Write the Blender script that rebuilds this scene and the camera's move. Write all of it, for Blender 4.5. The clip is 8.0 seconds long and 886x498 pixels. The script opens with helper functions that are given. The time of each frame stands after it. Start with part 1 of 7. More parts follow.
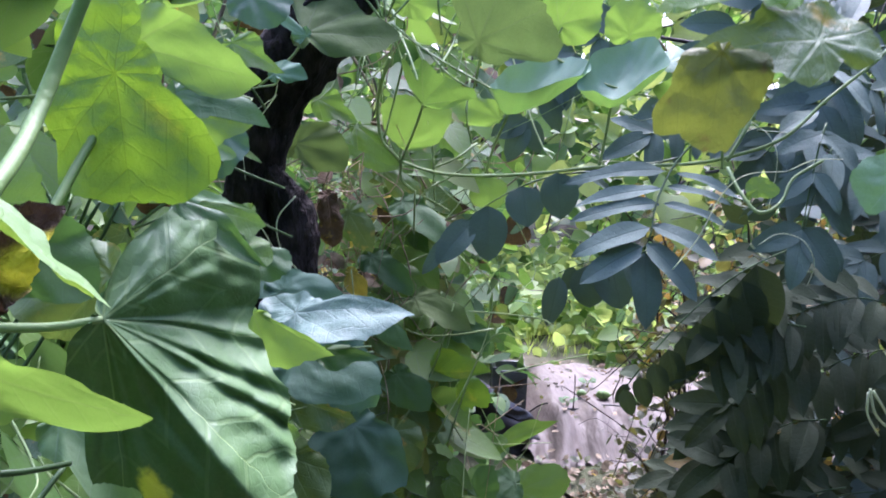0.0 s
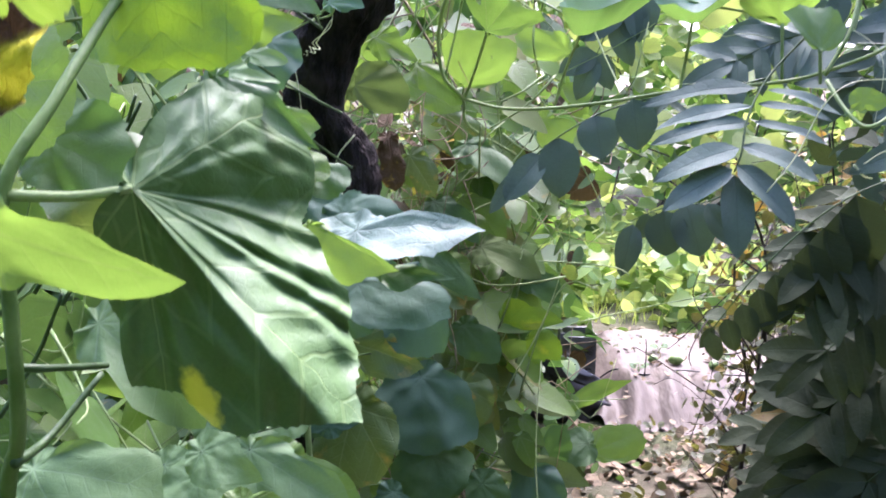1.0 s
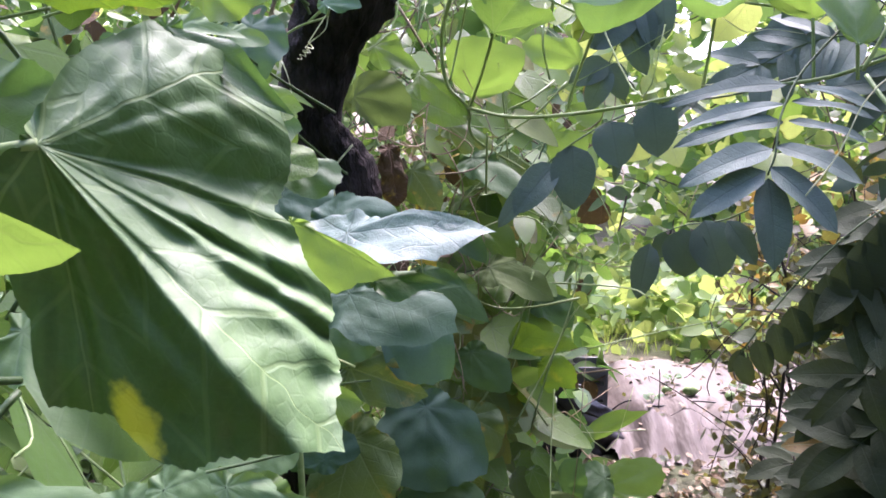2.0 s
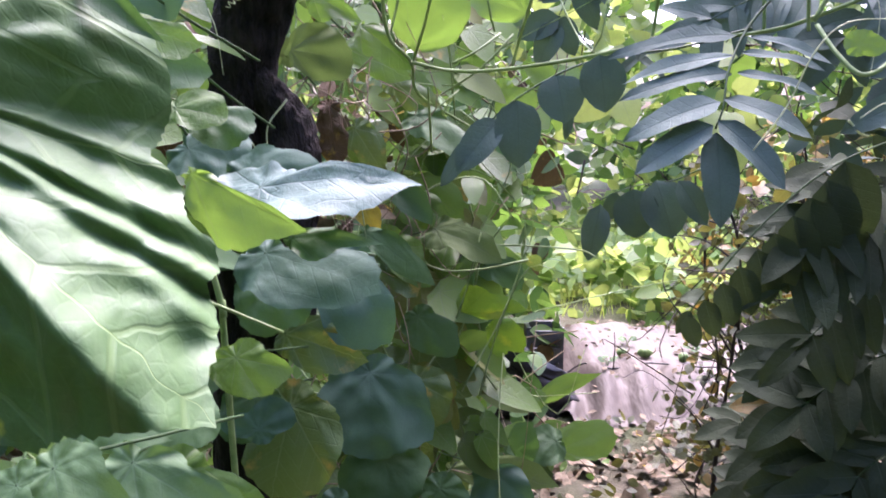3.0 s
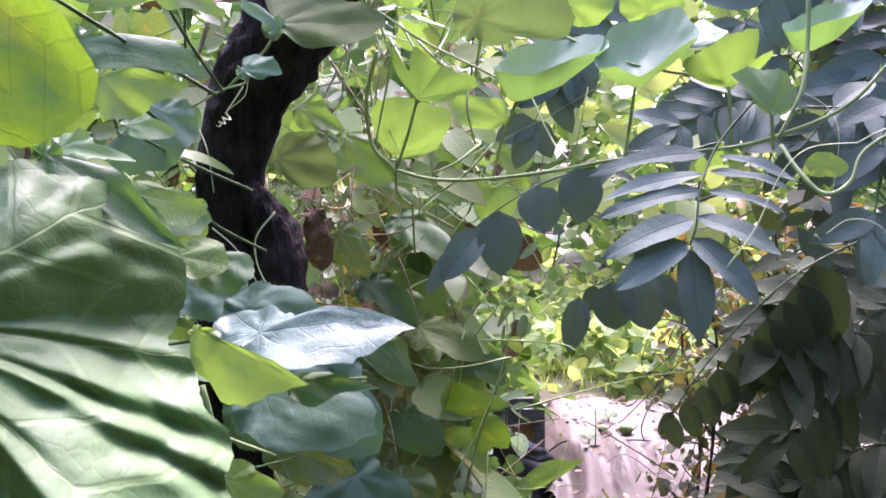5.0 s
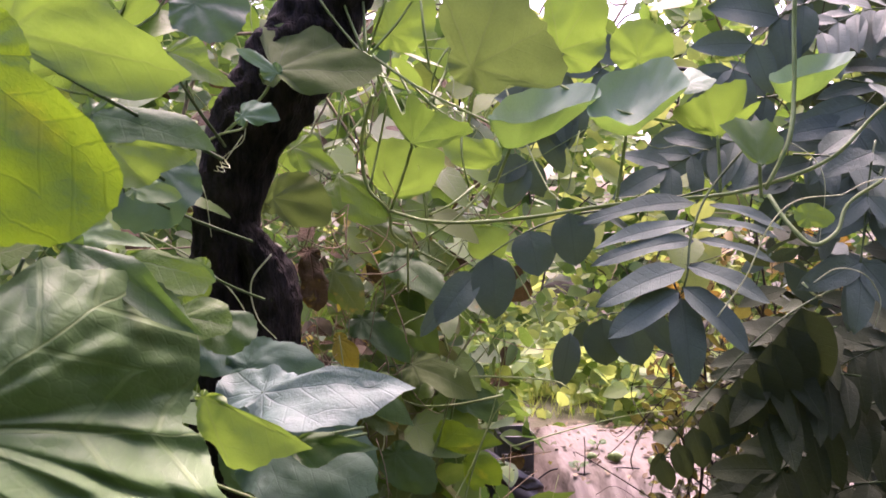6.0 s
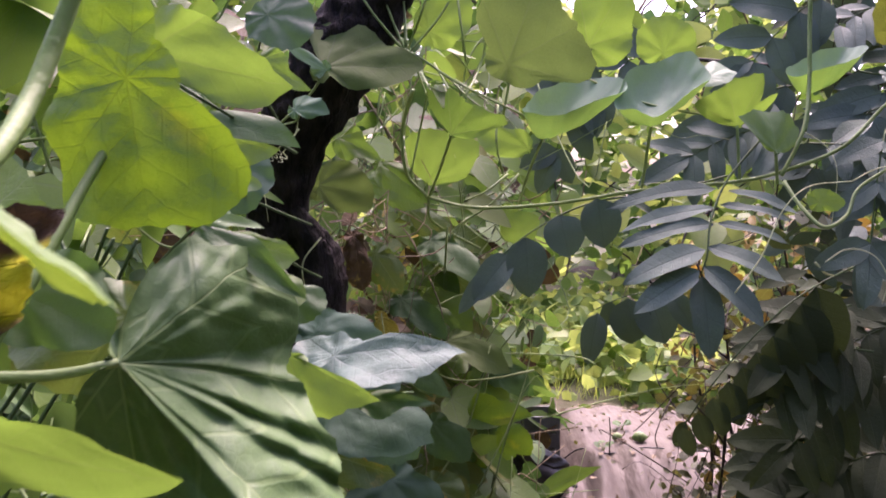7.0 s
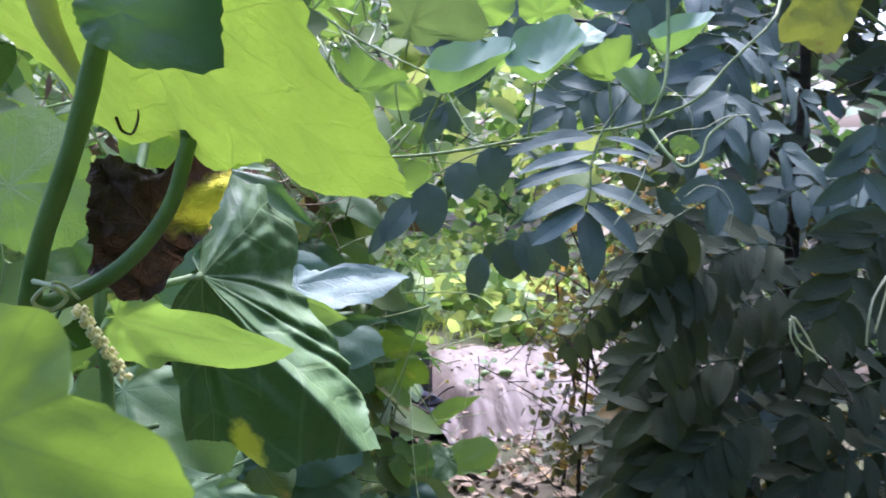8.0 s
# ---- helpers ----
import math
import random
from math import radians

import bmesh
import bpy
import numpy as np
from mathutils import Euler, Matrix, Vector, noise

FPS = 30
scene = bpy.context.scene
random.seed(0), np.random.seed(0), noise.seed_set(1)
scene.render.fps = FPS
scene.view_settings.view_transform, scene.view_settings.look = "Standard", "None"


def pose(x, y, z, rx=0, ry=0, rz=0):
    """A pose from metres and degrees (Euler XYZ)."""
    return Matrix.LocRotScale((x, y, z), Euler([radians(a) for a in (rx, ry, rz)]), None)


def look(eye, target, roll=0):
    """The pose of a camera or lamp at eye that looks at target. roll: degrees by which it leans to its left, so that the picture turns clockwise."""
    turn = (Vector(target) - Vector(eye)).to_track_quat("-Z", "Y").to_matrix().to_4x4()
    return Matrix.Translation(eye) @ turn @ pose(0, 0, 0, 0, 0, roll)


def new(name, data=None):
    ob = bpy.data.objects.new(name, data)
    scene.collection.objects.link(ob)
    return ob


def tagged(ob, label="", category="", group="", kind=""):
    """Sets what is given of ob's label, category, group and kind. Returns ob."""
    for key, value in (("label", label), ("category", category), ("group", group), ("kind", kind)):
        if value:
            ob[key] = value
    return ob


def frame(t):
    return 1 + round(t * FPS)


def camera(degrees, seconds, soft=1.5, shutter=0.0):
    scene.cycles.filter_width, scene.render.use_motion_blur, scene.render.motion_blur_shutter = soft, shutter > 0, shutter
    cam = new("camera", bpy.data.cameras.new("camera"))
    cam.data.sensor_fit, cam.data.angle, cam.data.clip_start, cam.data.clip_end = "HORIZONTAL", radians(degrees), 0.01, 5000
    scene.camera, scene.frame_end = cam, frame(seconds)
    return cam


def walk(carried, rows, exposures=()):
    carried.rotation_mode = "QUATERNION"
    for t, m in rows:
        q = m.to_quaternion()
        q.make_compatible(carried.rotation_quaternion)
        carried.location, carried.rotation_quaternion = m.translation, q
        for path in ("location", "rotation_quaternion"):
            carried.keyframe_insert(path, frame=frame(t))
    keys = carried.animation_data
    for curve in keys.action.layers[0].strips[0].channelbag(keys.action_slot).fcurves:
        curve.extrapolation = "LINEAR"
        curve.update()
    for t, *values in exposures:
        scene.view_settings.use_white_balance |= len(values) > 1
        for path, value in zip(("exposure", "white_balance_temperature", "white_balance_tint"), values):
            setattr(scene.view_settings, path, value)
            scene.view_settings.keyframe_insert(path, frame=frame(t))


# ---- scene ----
cam = camera(57.1, 8.0, soft=1.7, shutter=0.3)
PATH = [
    (0, (0, 0, 1.65), (0, 1.981, 1.372), 2.29),
    (0.5, (0.006, 0.028, 1.621), (-0.08, 1.999, 1.29), 1.54),
    (1, (-0.009, 0.071, 1.571), (-0.16, 2.036, 1.234), 0.40),
    (1.2, (-0.016, 0.091, 1.544), (-0.185, 2.058, 1.229), -0.23),
    (2.3, (-0.012, 0.197, 1.526), (-0.178, 2.174, 1.273), -0.07),
    (2.5, (-0.004, 0.211, 1.524), (-0.15, 2.187, 1.247), -0.35),
    (3, (0.013, 0.223, 1.512), (-0.059, 2.193, 1.173), -0.02),
    (3.5, (0.016, 0.215, 1.495), (-0.008, 2.175, 1.096), 0.57),
    (4, (0.005, 0.205, 1.523), (-0.02, 2.175, 1.175), 0.39),
    (4.5, (-0.002, 0.204, 1.555), (-0.025, 2.191, 1.334), 0.02),
    (4.7, (0.001, 0.203, 1.566), (-0.024, 2.193, 1.369), -0.47),
    (5.8, (-0.006, 0.192, 1.605), (0.007, 2.188, 1.47), -0.41),
    (6, (-0.01, 0.187, 1.615), (0.007, 2.183, 1.491), -0.42),
    (6.5, (-0.02, 0.148, 1.63), (-0.027, 2.145, 1.524), -0.50),
    (7, (-0.033, 0.084, 1.618), (-0.075, 2.077, 1.459), -0.63),
    (7.5, (-0.085, 0.008, 1.611), (0.012, 1.992, 1.373), -0.73),
    (8, (-0.137, -0.048, 1.615), (0.175, 1.908, 1.337), -1.33),
]
walk(cam, [(t, look(eye, target, roll)) for t, eye, target, roll in PATH],
     [(0.0, 2.43, 5150, 33), (0.5, 2.69, 5400, 37), (1.0, 2.89, 5500, 35), (2.5, 2.71, 5700, 43), (3.5, 2.85, 5400, 39), (4.0, 3.09, 5650, 50), (4.5, 3.06, 5400, 46), (6.0, 2.37, 6450, 55), (6.5, 2.29, 6450, 55), (7.0, 2.15, 6250, 50), (7.5, 2.45, 5500, 46), (8.0, 2.53, 5200, 35)])

# ---- world, sun and exposure ----
SUN_HEIGHT, SUN_TURN = 60.0, 10.0
world = bpy.data.worlds.new("sky")
scene.world = world
world.use_nodes = True
wn = world.node_tree.nodes
wl = world.node_tree.links
sky = wn.new("ShaderNodeTexSky")
sky.sky_type = "NISHITA"
sky.sun_disc = False
sky.sun_elevation = radians(SUN_HEIGHT)
sky.sun_rotation = radians(SUN_TURN)
sky.air_density, sky.dust_density, sky.ozone_density = 0.8, 5.0, 0.7
wn["Background"].inputs["Strength"].default_value = 0.15
wl.new(sky.outputs[0], wn["Background"].inputs["Color"])

sun_data = bpy.data.lights.new("sun", "SUN")
sun_data.energy = 1.7
sun_data.angle = radians(45.0)
sun_data.color = (1.0, 0.9, 0.72)
sun = new("sun", sun_data)
sun_way = Vector((math.sin(radians(SUN_TURN)) * math.cos(radians(SUN_HEIGHT)),
                  math.cos(radians(SUN_TURN)) * math.cos(radians(SUN_HEIGHT)), math.sin(radians(SUN_HEIGHT))))
sun.matrix_basis = look(sun_way * 30, (0, 0, 0))


# ---- materials ----
class Nodes:
    """Short hand for building a node material."""

    def __init__(self, name):
        self.mat = bpy.data.materials.new(name)
        self.mat.use_nodes = True
        self.tree = self.mat.node_tree
        self.tree.nodes.clear()
        self.out = self.tree.nodes.new("ShaderNodeOutputMaterial")

    def node(self, kind):
        return self.tree.nodes.new("ShaderNode" + kind)

    def put(self, socket, value):
        if isinstance(value, bpy.types.NodeSocket):
            self.tree.links.new(value, socket)
        elif isinstance(value, (tuple, list)) and len(value) == 3 and socket.type == "RGBA":
            socket.default_value = (*value, 1)
        else:
            socket.default_value = value

    def math(self, op, a, b=0.0, c=0.0):
        n = self.node("Math")
        n.operation = op
        for socket, value in zip(n.inputs, (a, b, c)):
            self.put(socket, value)
        return n.outputs[0]

    def mix(self, fac, a, b, blend="MIX"):
        n = self.node("Mix")
        n.data_type, n.blend_type = "RGBA", blend
        self.put(n.inputs[0], fac)
        self.put(n.inputs[6], a)
        self.put(n.inputs[7], b)
        return n.outputs[2]

    def ramp(self, value, low, high, to_low=0.0, to_high=1.0):
        n = self.node("MapRange")
        n.interpolation_type = "SMOOTHSTEP"
        for socket, v in zip(n.inputs, (value, low, high, to_low, to_high)):
            self.put(socket, v)
        return n.outputs[0]

    def noise(self, coords, scale, detail=3.0, rough=0.55):
        n = self.node("TexNoise")
        self.put(n.inputs["Vector"], coords)
        n.inputs["Scale"].default_value = scale
        n.inputs["Detail"].default_value = detail
        n.inputs["Roughness"].default_value = rough
        return n.outputs[0]

    def bump(self, height, strength, distance=0.01):
        n = self.node("Bump")
        self.put(n.inputs["Height"], height)
        self.put(n.inputs["Strength"], strength)
        n.inputs["Distance"].default_value = distance
        return n.outputs[0]


def surface(m, color, rough, normal=None, specular=0.4, through_color=None, through_share=0.0, coat=0.0):
    p = m.node("BsdfPrincipled")
    m.put(p.inputs["Base Color"], color)
    m.put(p.inputs["Roughness"], rough)
    p.inputs["Specular IOR Level"].default_value = specular
    if coat:
        p.inputs["Coat Weight"].default_value = coat
        p.inputs["Coat Roughness"].default_value = 0.62
        p.inputs["Coat IOR"].default_value = 1.8
    if normal is not None:
        m.put(p.inputs["Normal"], normal)
    last = p.outputs[0]
    if through_share:
        t = m.node("BsdfTranslucent")
        m.put(t.inputs["Color"], through_color)
        if normal is not None:
            m.put(t.inputs["Normal"], normal)
        x = m.node("MixShader")
        m.put(x.inputs[0], through_share)
        m.put(x.inputs[1], last)
        m.put(x.inputs[2], t.outputs[0])
        last = x.outputs[0]
    m.tree.links.new(last, m.out.inputs[0])
    return m.mat


def leaf_material(name, dark, light, through_color, share, rough=0.42, palmate=True, vein=(0.2, 0.28, 0.12),
                  vein_share=0.5, blotch=None, blotch_color=(0.34, 0.27, 0.05), spread=0.35, specular=0.5, second=(6.0, 0.9),
                  spots=None, relief=0.28, patch=None, coat=0.0, rib=(0.02, 0.014)):
    """A leaf blade: radiating or feathered veins in the blade's own coordinates, mottling, wax gloss, light let through."""
    m = Nodes(name)
    uv = m.node("UVMap").outputs[0]
    sep = m.node("SeparateXYZ")
    m.put(sep.inputs[0], uv)
    x, y = sep.outputs[0], sep.outputs[1]
    info = m.node("ObjectInfo")
    island = m.node("NewGeometry").outputs["Random Per Island"]
    chance = m.math("FRACT", m.math("ADD", info.outputs["Random"], island))
    place = m.node("TexCoord").outputs["Object"]
    wobble = m.math("MULTIPLY", m.math("SUBTRACT", m.noise(uv, 5.0, 2.0), 0.5), 0.10)
    r = m.math("SQRT", m.math("ADD", m.math("MULTIPLY", x, x), m.math("MULTIPLY", y, y)))
    if palmate:
        ang = m.math("ADD", m.math("ARCTAN2", x, y), wobble)
        fold = m.math("PINGPONG", ang, radians(21))
        off = m.math("MULTIPLY", r, m.math("SINE", fold))
        along = m.math("MULTIPLY", r, m.math("COSINE", fold))
        width = m.math("SUBTRACT", rib[0], m.math("MULTIPLY", r, rib[1]))
    else:
        off = m.math("ABSOLUTE", x)
        along = m.math("ADD", y, m.math("MULTIPLY", wobble, 0.3))
        width = m.math("SUBTRACT", 0.02, m.math("MULTIPLY", y, 0.012))
    main = m.ramp(m.math("DIVIDE", off, m.math("MAXIMUM", width, 0.0014)), 0.35, 1.0, 1.0, 0.0)
    steps = m.math("MULTIPLY", m.math("SUBTRACT", along, m.math("MULTIPLY", off, second[1])), second[0])
    near = m.math("ABSOLUTE", m.math("SUBTRACT", m.math("FRACT", m.math("ADD", steps, m.math("MULTIPLY", wobble, 3.0))), 0.5))
    side = m.ramp(near, 0.02, 0.075, 1.0, 0.0)
    cells = m.node("TexVoronoi")
    cells.feature = "DISTANCE_TO_EDGE"
    m.put(cells.inputs["Vector"], uv)
    cells.inputs["Scale"].default_value = 24.0
    net = m.ramp(cells.outputs["Distance"], 0.0, 0.12, 1.0, 0.0)
    lines = m.math("MAXIMUM", main, m.math("MAXIMUM", m.math("MULTIPLY", side, 0.4), m.math("MULTIPLY", net, 0.08)))
    broad = m.noise(uv, 3.0, 4.0)
    fine = m.noise(uv, 40.0, 3.0)
    tone = m.math("ADD", m.math("MULTIPLY", chance, 0.55), m.math("MULTIPLY", broad, 0.5))
    color = m.mix(m.ramp(tone, 0.15, 0.9), dark, light)
    color = m.mix(m.math("MULTIPLY", m.math("SUBTRACT", fine, 0.35), spread), color, (0.0, 0.0, 0.0))
    color = m.mix(m.math("MULTIPLY", lines, vein_share), color, vein)
    passing = m.mix(m.math("MULTIPLY", lines, 0.6), through_color, tuple(0.55 * c for c in through_color))
    passing = m.mix(m.ramp(broad, 0.35, 0.75, 0.0, 0.55), passing, tuple(0.6 * c for c in through_color))
    if blotch:
        shifted = m.node("VectorMath")
        shifted.operation = "ADD"
        m.put(shifted.inputs[0], uv)
        mover = m.node("CombineXYZ")
        m.put(mover.inputs[0], m.math("MULTIPLY", chance, 17.0))
        m.put(shifted.inputs[1], mover.outputs[0])
        spot = m.ramp(m.math("ADD", m.noise(shifted.outputs[0], 2.2, 5.0), m.math("MULTIPLY", r, 0.12)), blotch, blotch + 0.13)
        color = m.mix(spot, color, blotch_color)
        passing = m.mix(spot, passing, blotch_color)
    if spots:
        dots = m.ramp(m.noise(uv, 9.0, 6.0, 0.7), spots[0], spots[0] + 0.06)
        color = m.mix(dots, color, spots[1])
        passing = m.mix(dots, passing, spots[1])
    if patch:
        dx = m.math("SUBTRACT", x, patch[0])
        dy = m.math("SUBTRACT", y, patch[1])
        size = math.hypot(patch[0], patch[1])
        c, s = patch[1] / size, patch[0] / size
        across = m.math("SUBTRACT", m.math("MULTIPLY", dx, c), m.math("MULTIPLY", dy, s))
        down = m.math("MULTIPLY", m.math("ADD", m.math("MULTIPLY", dx, s), m.math("MULTIPLY", dy, c)), 0.42)
        far = m.math("SQRT", m.math("ADD", m.math("MULTIPLY", across, across), m.math("MULTIPLY", down, down)))
        far = m.math("ADD", far, m.math("MULTIPLY", m.math("SUBTRACT", m.noise(uv, 7.0, 5.0), 0.5), 0.2))
        sick = m.ramp(far, patch[2] * max(0.0, patch[3] - 0.5), patch[2] * 1.2, patch[3], 0.0)
        color = m.mix(sick, color, (0.7, 0.68, 0.02))
        passing = m.mix(sick, passing, (0.58, 0.6, 0.03))
    height = m.math("ADD", m.math("MULTIPLY", lines, -1.0), m.math("MULTIPLY", m.noise(uv, 14.0, 4.0), 0.9))
    normal = m.bump(height, relief, 0.004)
    gloss = m.ramp(m.noise(uv, 8.0, 4.0), 0.2, 0.8, rough - 0.08, rough + 0.14)
    return surface(m, color, gloss, normal, specular, passing, share, coat)


LEAF_FRESH = leaf_material("fresh_leaf", (0.065, 0.15, 0.025), (0.12, 0.22, 0.04), (0.24, 0.41, 0.05), 0.34, 0.55,
                           vein_share=0.3, relief=0.1)
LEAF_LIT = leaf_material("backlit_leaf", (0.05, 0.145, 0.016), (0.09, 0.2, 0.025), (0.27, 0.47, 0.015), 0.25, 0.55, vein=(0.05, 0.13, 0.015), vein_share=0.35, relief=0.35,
                         patch=(0.03, 0.48, 0.1, 0.28), rib=(0.009, 0.007), second=(5.0, 0.9))
LEAF_SOFT = leaf_material("soft_leaf", (0.1, 0.19, 0.03), (0.135, 0.23, 0.04), (0.28, 0.46, 0.04), 0.35, 0.65, vein_share=0.15, relief=0.06)
LEAF_GREEN = leaf_material("green_leaf", (0.058, 0.122, 0.024), (0.1, 0.178, 0.036), (0.22, 0.40, 0.05), 0.32, 0.48, specular=0.35)
LEAF_DEEP = leaf_material("deep_green_leaf", (0.034, 0.085, 0.029), (0.068, 0.138, 0.045), (0.14, 0.3, 0.05), 0.22, 0.58, vein=(0.1, 0.17, 0.08), vein_share=0.25, specular=0.35, relief=0.16, rib=(0.012, 0.009))
LEAF_BLUE = leaf_material("bluish_leaf", (0.028, 0.077, 0.051), (0.057, 0.119, 0.08), (0.16, 0.34, 0.08), 0.18, 0.66, vein=(0.11, 0.18, 0.13), vein_share=0.2, specular=0.32, relief=0.12, rib=(0.01, 0.008))
LEAF_SAGE = leaf_material("sage_leaf", (0.078, 0.122, 0.036), (0.12, 0.168, 0.055), (0.17, 0.27, 0.06), 0.24, 0.6, vein=(0.17, 0.21, 0.12), vein_share=0.25, relief=0.14, specular=0.12)
LEAF_THICK = leaf_material("thick_leaf", (0.065, 0.15, 0.025), (0.11, 0.21, 0.04), (0.23, 0.37, 0.03), 0.25, 0.6, vein=(0.17, 0.27, 0.08), vein_share=0.55, relief=0.35, rib=(0.009, 0.007))
LEAF_PALE = leaf_material("pale_young_leaf", (0.07, 0.165, 0.09), (0.112, 0.218, 0.132), (0.2, 0.4, 0.1), 0.22, 0.6, vein=(0.22, 0.33, 0.27), vein_share=0.35, specular=0.4, relief=0.14)
LEAF_FROST = leaf_material("frosted_leaf", (0.05, 0.11, 0.085), (0.085, 0.155, 0.125), (0.16, 0.32, 0.1), 0.18, 0.62, vein=(0.13, 0.2, 0.16), vein_share=0.3, specular=0.45, relief=0.3, rib=(0.01, 0.008))
LEAF_BLOOM = leaf_material("bloomed_leaf", (0.065, 0.135, 0.047), (0.11, 0.195, 0.082), (0.22, 0.4, 0.07), 0.24, 0.6, vein=(0.2, 0.3, 0.17), vein_share=0.3, specular=0.35, relief=0.1, rib=(0.012, 0.009))
LEAF_CUP = leaf_material("cupped_young_leaf", (0.1, 0.205, 0.135), (0.15, 0.27, 0.185), (0.2, 0.37, 0.05), 0.28, 0.6, vein=(0.16, 0.27, 0.17), vein_share=0.25, specular=0.4, relief=0.14, rib=(0.01, 0.008))
LEAF_AGED = leaf_material("yellowing_leaf", (0.05, 0.11, 0.03), (0.09, 0.15, 0.04), (0.26, 0.38, 0.05), 0.22, 0.5, blotch=0.64)
LEAF_OLIVE = leaf_material("olive_leaf", (0.085, 0.115, 0.02), (0.14, 0.165, 0.03), (0.22, 0.27, 0.03), 0.25, 0.6, vein=(0.09, 0.1, 0.03), vein_share=0.5, blotch=0.68,
                           blotch_color=(0.12, 0.08, 0.03), rib=(0.008, 0.006))
LEAF_BIG = leaf_material("waxy_gourd_leaf", (0.058, 0.13, 0.03), (0.095, 0.178, 0.048), (0.1, 0.3, 0.03), 0.015, 0.58, vein=(0.24, 0.34, 0.12),
                         vein_share=0.45, specular=0.48, relief=0.3, patch=(0.38, 0.62, 0.055, 0.9), coat=0.14, rib=(0.0065, 0.005), second=(5.0, 0.9))
LEAF_YELLOW = leaf_material("yellow_leaf", (0.28, 0.24, 0.03), (0.45, 0.36, 0.04), (0.7, 0.6, 0.06), 0.42, 0.5, vein=(0.4, 0.38, 0.12), spots=(0.62, (0.16, 0.08, 0.02)))
LEAF_DRY = leaf_material("dried_leaf", (0.05, 0.033, 0.018), (0.12, 0.08, 0.04), (0.14, 0.1, 0.03), 0.12, 0.7, vein=(0.12, 0.07, 0.04), blotch=0.66,
                         blotch_color=(0.5, 0.38, 0.03), specular=0.2, relief=1.0)
LEAF_WITHERED = leaf_material("withered_leaf", (0.05, 0.028, 0.018), (0.125, 0.07, 0.042), (0.1, 0.06, 0.03), 0.1, 0.65, vein=(0.12, 0.07, 0.04), blotch=0.74,
                              specular=0.3, relief=1.0, patch=(0.8, -0.25, 0.3, 1.0))
# Leaflet colour is raised for haze; its LEAFLET_SHADE copy is darkened for shade.
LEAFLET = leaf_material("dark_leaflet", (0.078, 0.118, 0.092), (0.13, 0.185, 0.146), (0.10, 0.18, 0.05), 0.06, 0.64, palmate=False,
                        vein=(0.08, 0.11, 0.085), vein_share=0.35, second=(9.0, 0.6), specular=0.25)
LEAFLET_SHADE = leaf_material("shaded_leaflet", (0.029, 0.043, 0.025), (0.054, 0.073, 0.039), (0.12, 0.18, 0.04), 0.1, 0.72, palmate=False,
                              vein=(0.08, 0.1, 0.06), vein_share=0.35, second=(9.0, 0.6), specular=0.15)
LEAFLET_AGED = leaf_material("yellow_leaflet", (0.14, 0.1, 0.02), (0.30, 0.21, 0.04), (0.4, 0.26, 0.04), 0.3, 0.5, palmate=False, second=(9.0, 0.6),
                             spots=(0.6, (0.14, 0.07, 0.02)))
# Lighter leaf with sunlight put into its colour, for distance and glowing gaps.
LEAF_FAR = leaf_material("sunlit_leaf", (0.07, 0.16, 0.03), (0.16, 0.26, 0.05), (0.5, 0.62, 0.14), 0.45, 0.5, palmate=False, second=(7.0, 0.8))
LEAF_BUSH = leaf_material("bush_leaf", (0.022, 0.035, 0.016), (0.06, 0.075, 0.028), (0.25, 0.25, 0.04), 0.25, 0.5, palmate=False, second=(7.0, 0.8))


def stem_material(name, a, b, rough=0.5, share=0.12):
    m = Nodes(name)
    at = m.node("TexCoord").outputs["Object"]
    n1, n2 = m.noise(at, 30.0, 3.0), m.noise(at, 220.0, 2.0)
    color = m.mix(m.ramp(n1, 0.3, 0.7), a, b)
    color = m.mix(m.math("MULTIPLY", n2, 0.35), color, tuple(0.6 * c for c in a))
    return surface(m, color, rough, m.bump(n2, 0.4, 0.002), 0.35, b, share)


STEM = stem_material("vine_stem", (0.17, 0.27, 0.09), (0.34, 0.44, 0.19), 0.5, 0.25)
STEM_THICK = stem_material("thick_green_stem", (0.08, 0.16, 0.03), (0.16, 0.26, 0.07), 0.55, 0.15)
STEM_DARK = stem_material("dark_green_stem", (0.03, 0.07, 0.02), (0.07, 0.13, 0.04))
TENDRIL = stem_material("tendril", (0.4, 0.47, 0.25), (0.65, 0.7, 0.45), 0.45, 0.25)
TWIG = stem_material("dry_twig", (0.16, 0.125, 0.075), (0.34, 0.27, 0.17), 0.75, 0.0)
TWIG_DARK = stem_material("dark_twig", (0.02, 0.016, 0.013), (0.05, 0.038, 0.028), 0.7, 0.0)
PETAL = stem_material("withered_petal", (0.5, 0.52, 0.24), (0.74, 0.74, 0.42), 0.7, 0.4)


def bark_material():
    m = Nodes("dark_bark")
    at = m.node("TexCoord").outputs["Object"]
    stretch = m.node("Mapping")
    m.put(stretch.inputs[0], at)
    stretch.inputs["Scale"].default_value = (1, 1, 0.3)
    ridges = m.noise(stretch.outputs[0], 45.0, 5.0, 0.65)
    broad = m.noise(at, 9.0, 3.0)
    color = m.mix(m.ramp(ridges, 0.35, 0.7), (0.005, 0.0045, 0.004), (0.028, 0.022, 0.02))
    color = m.mix(m.ramp(broad, 0.5, 0.75, 0.0, 0.6), color, (0.07, 0.055, 0.05))
    return surface(m, color, 0.85, m.bump(ridges, 1.0, 0.035), 0.2)


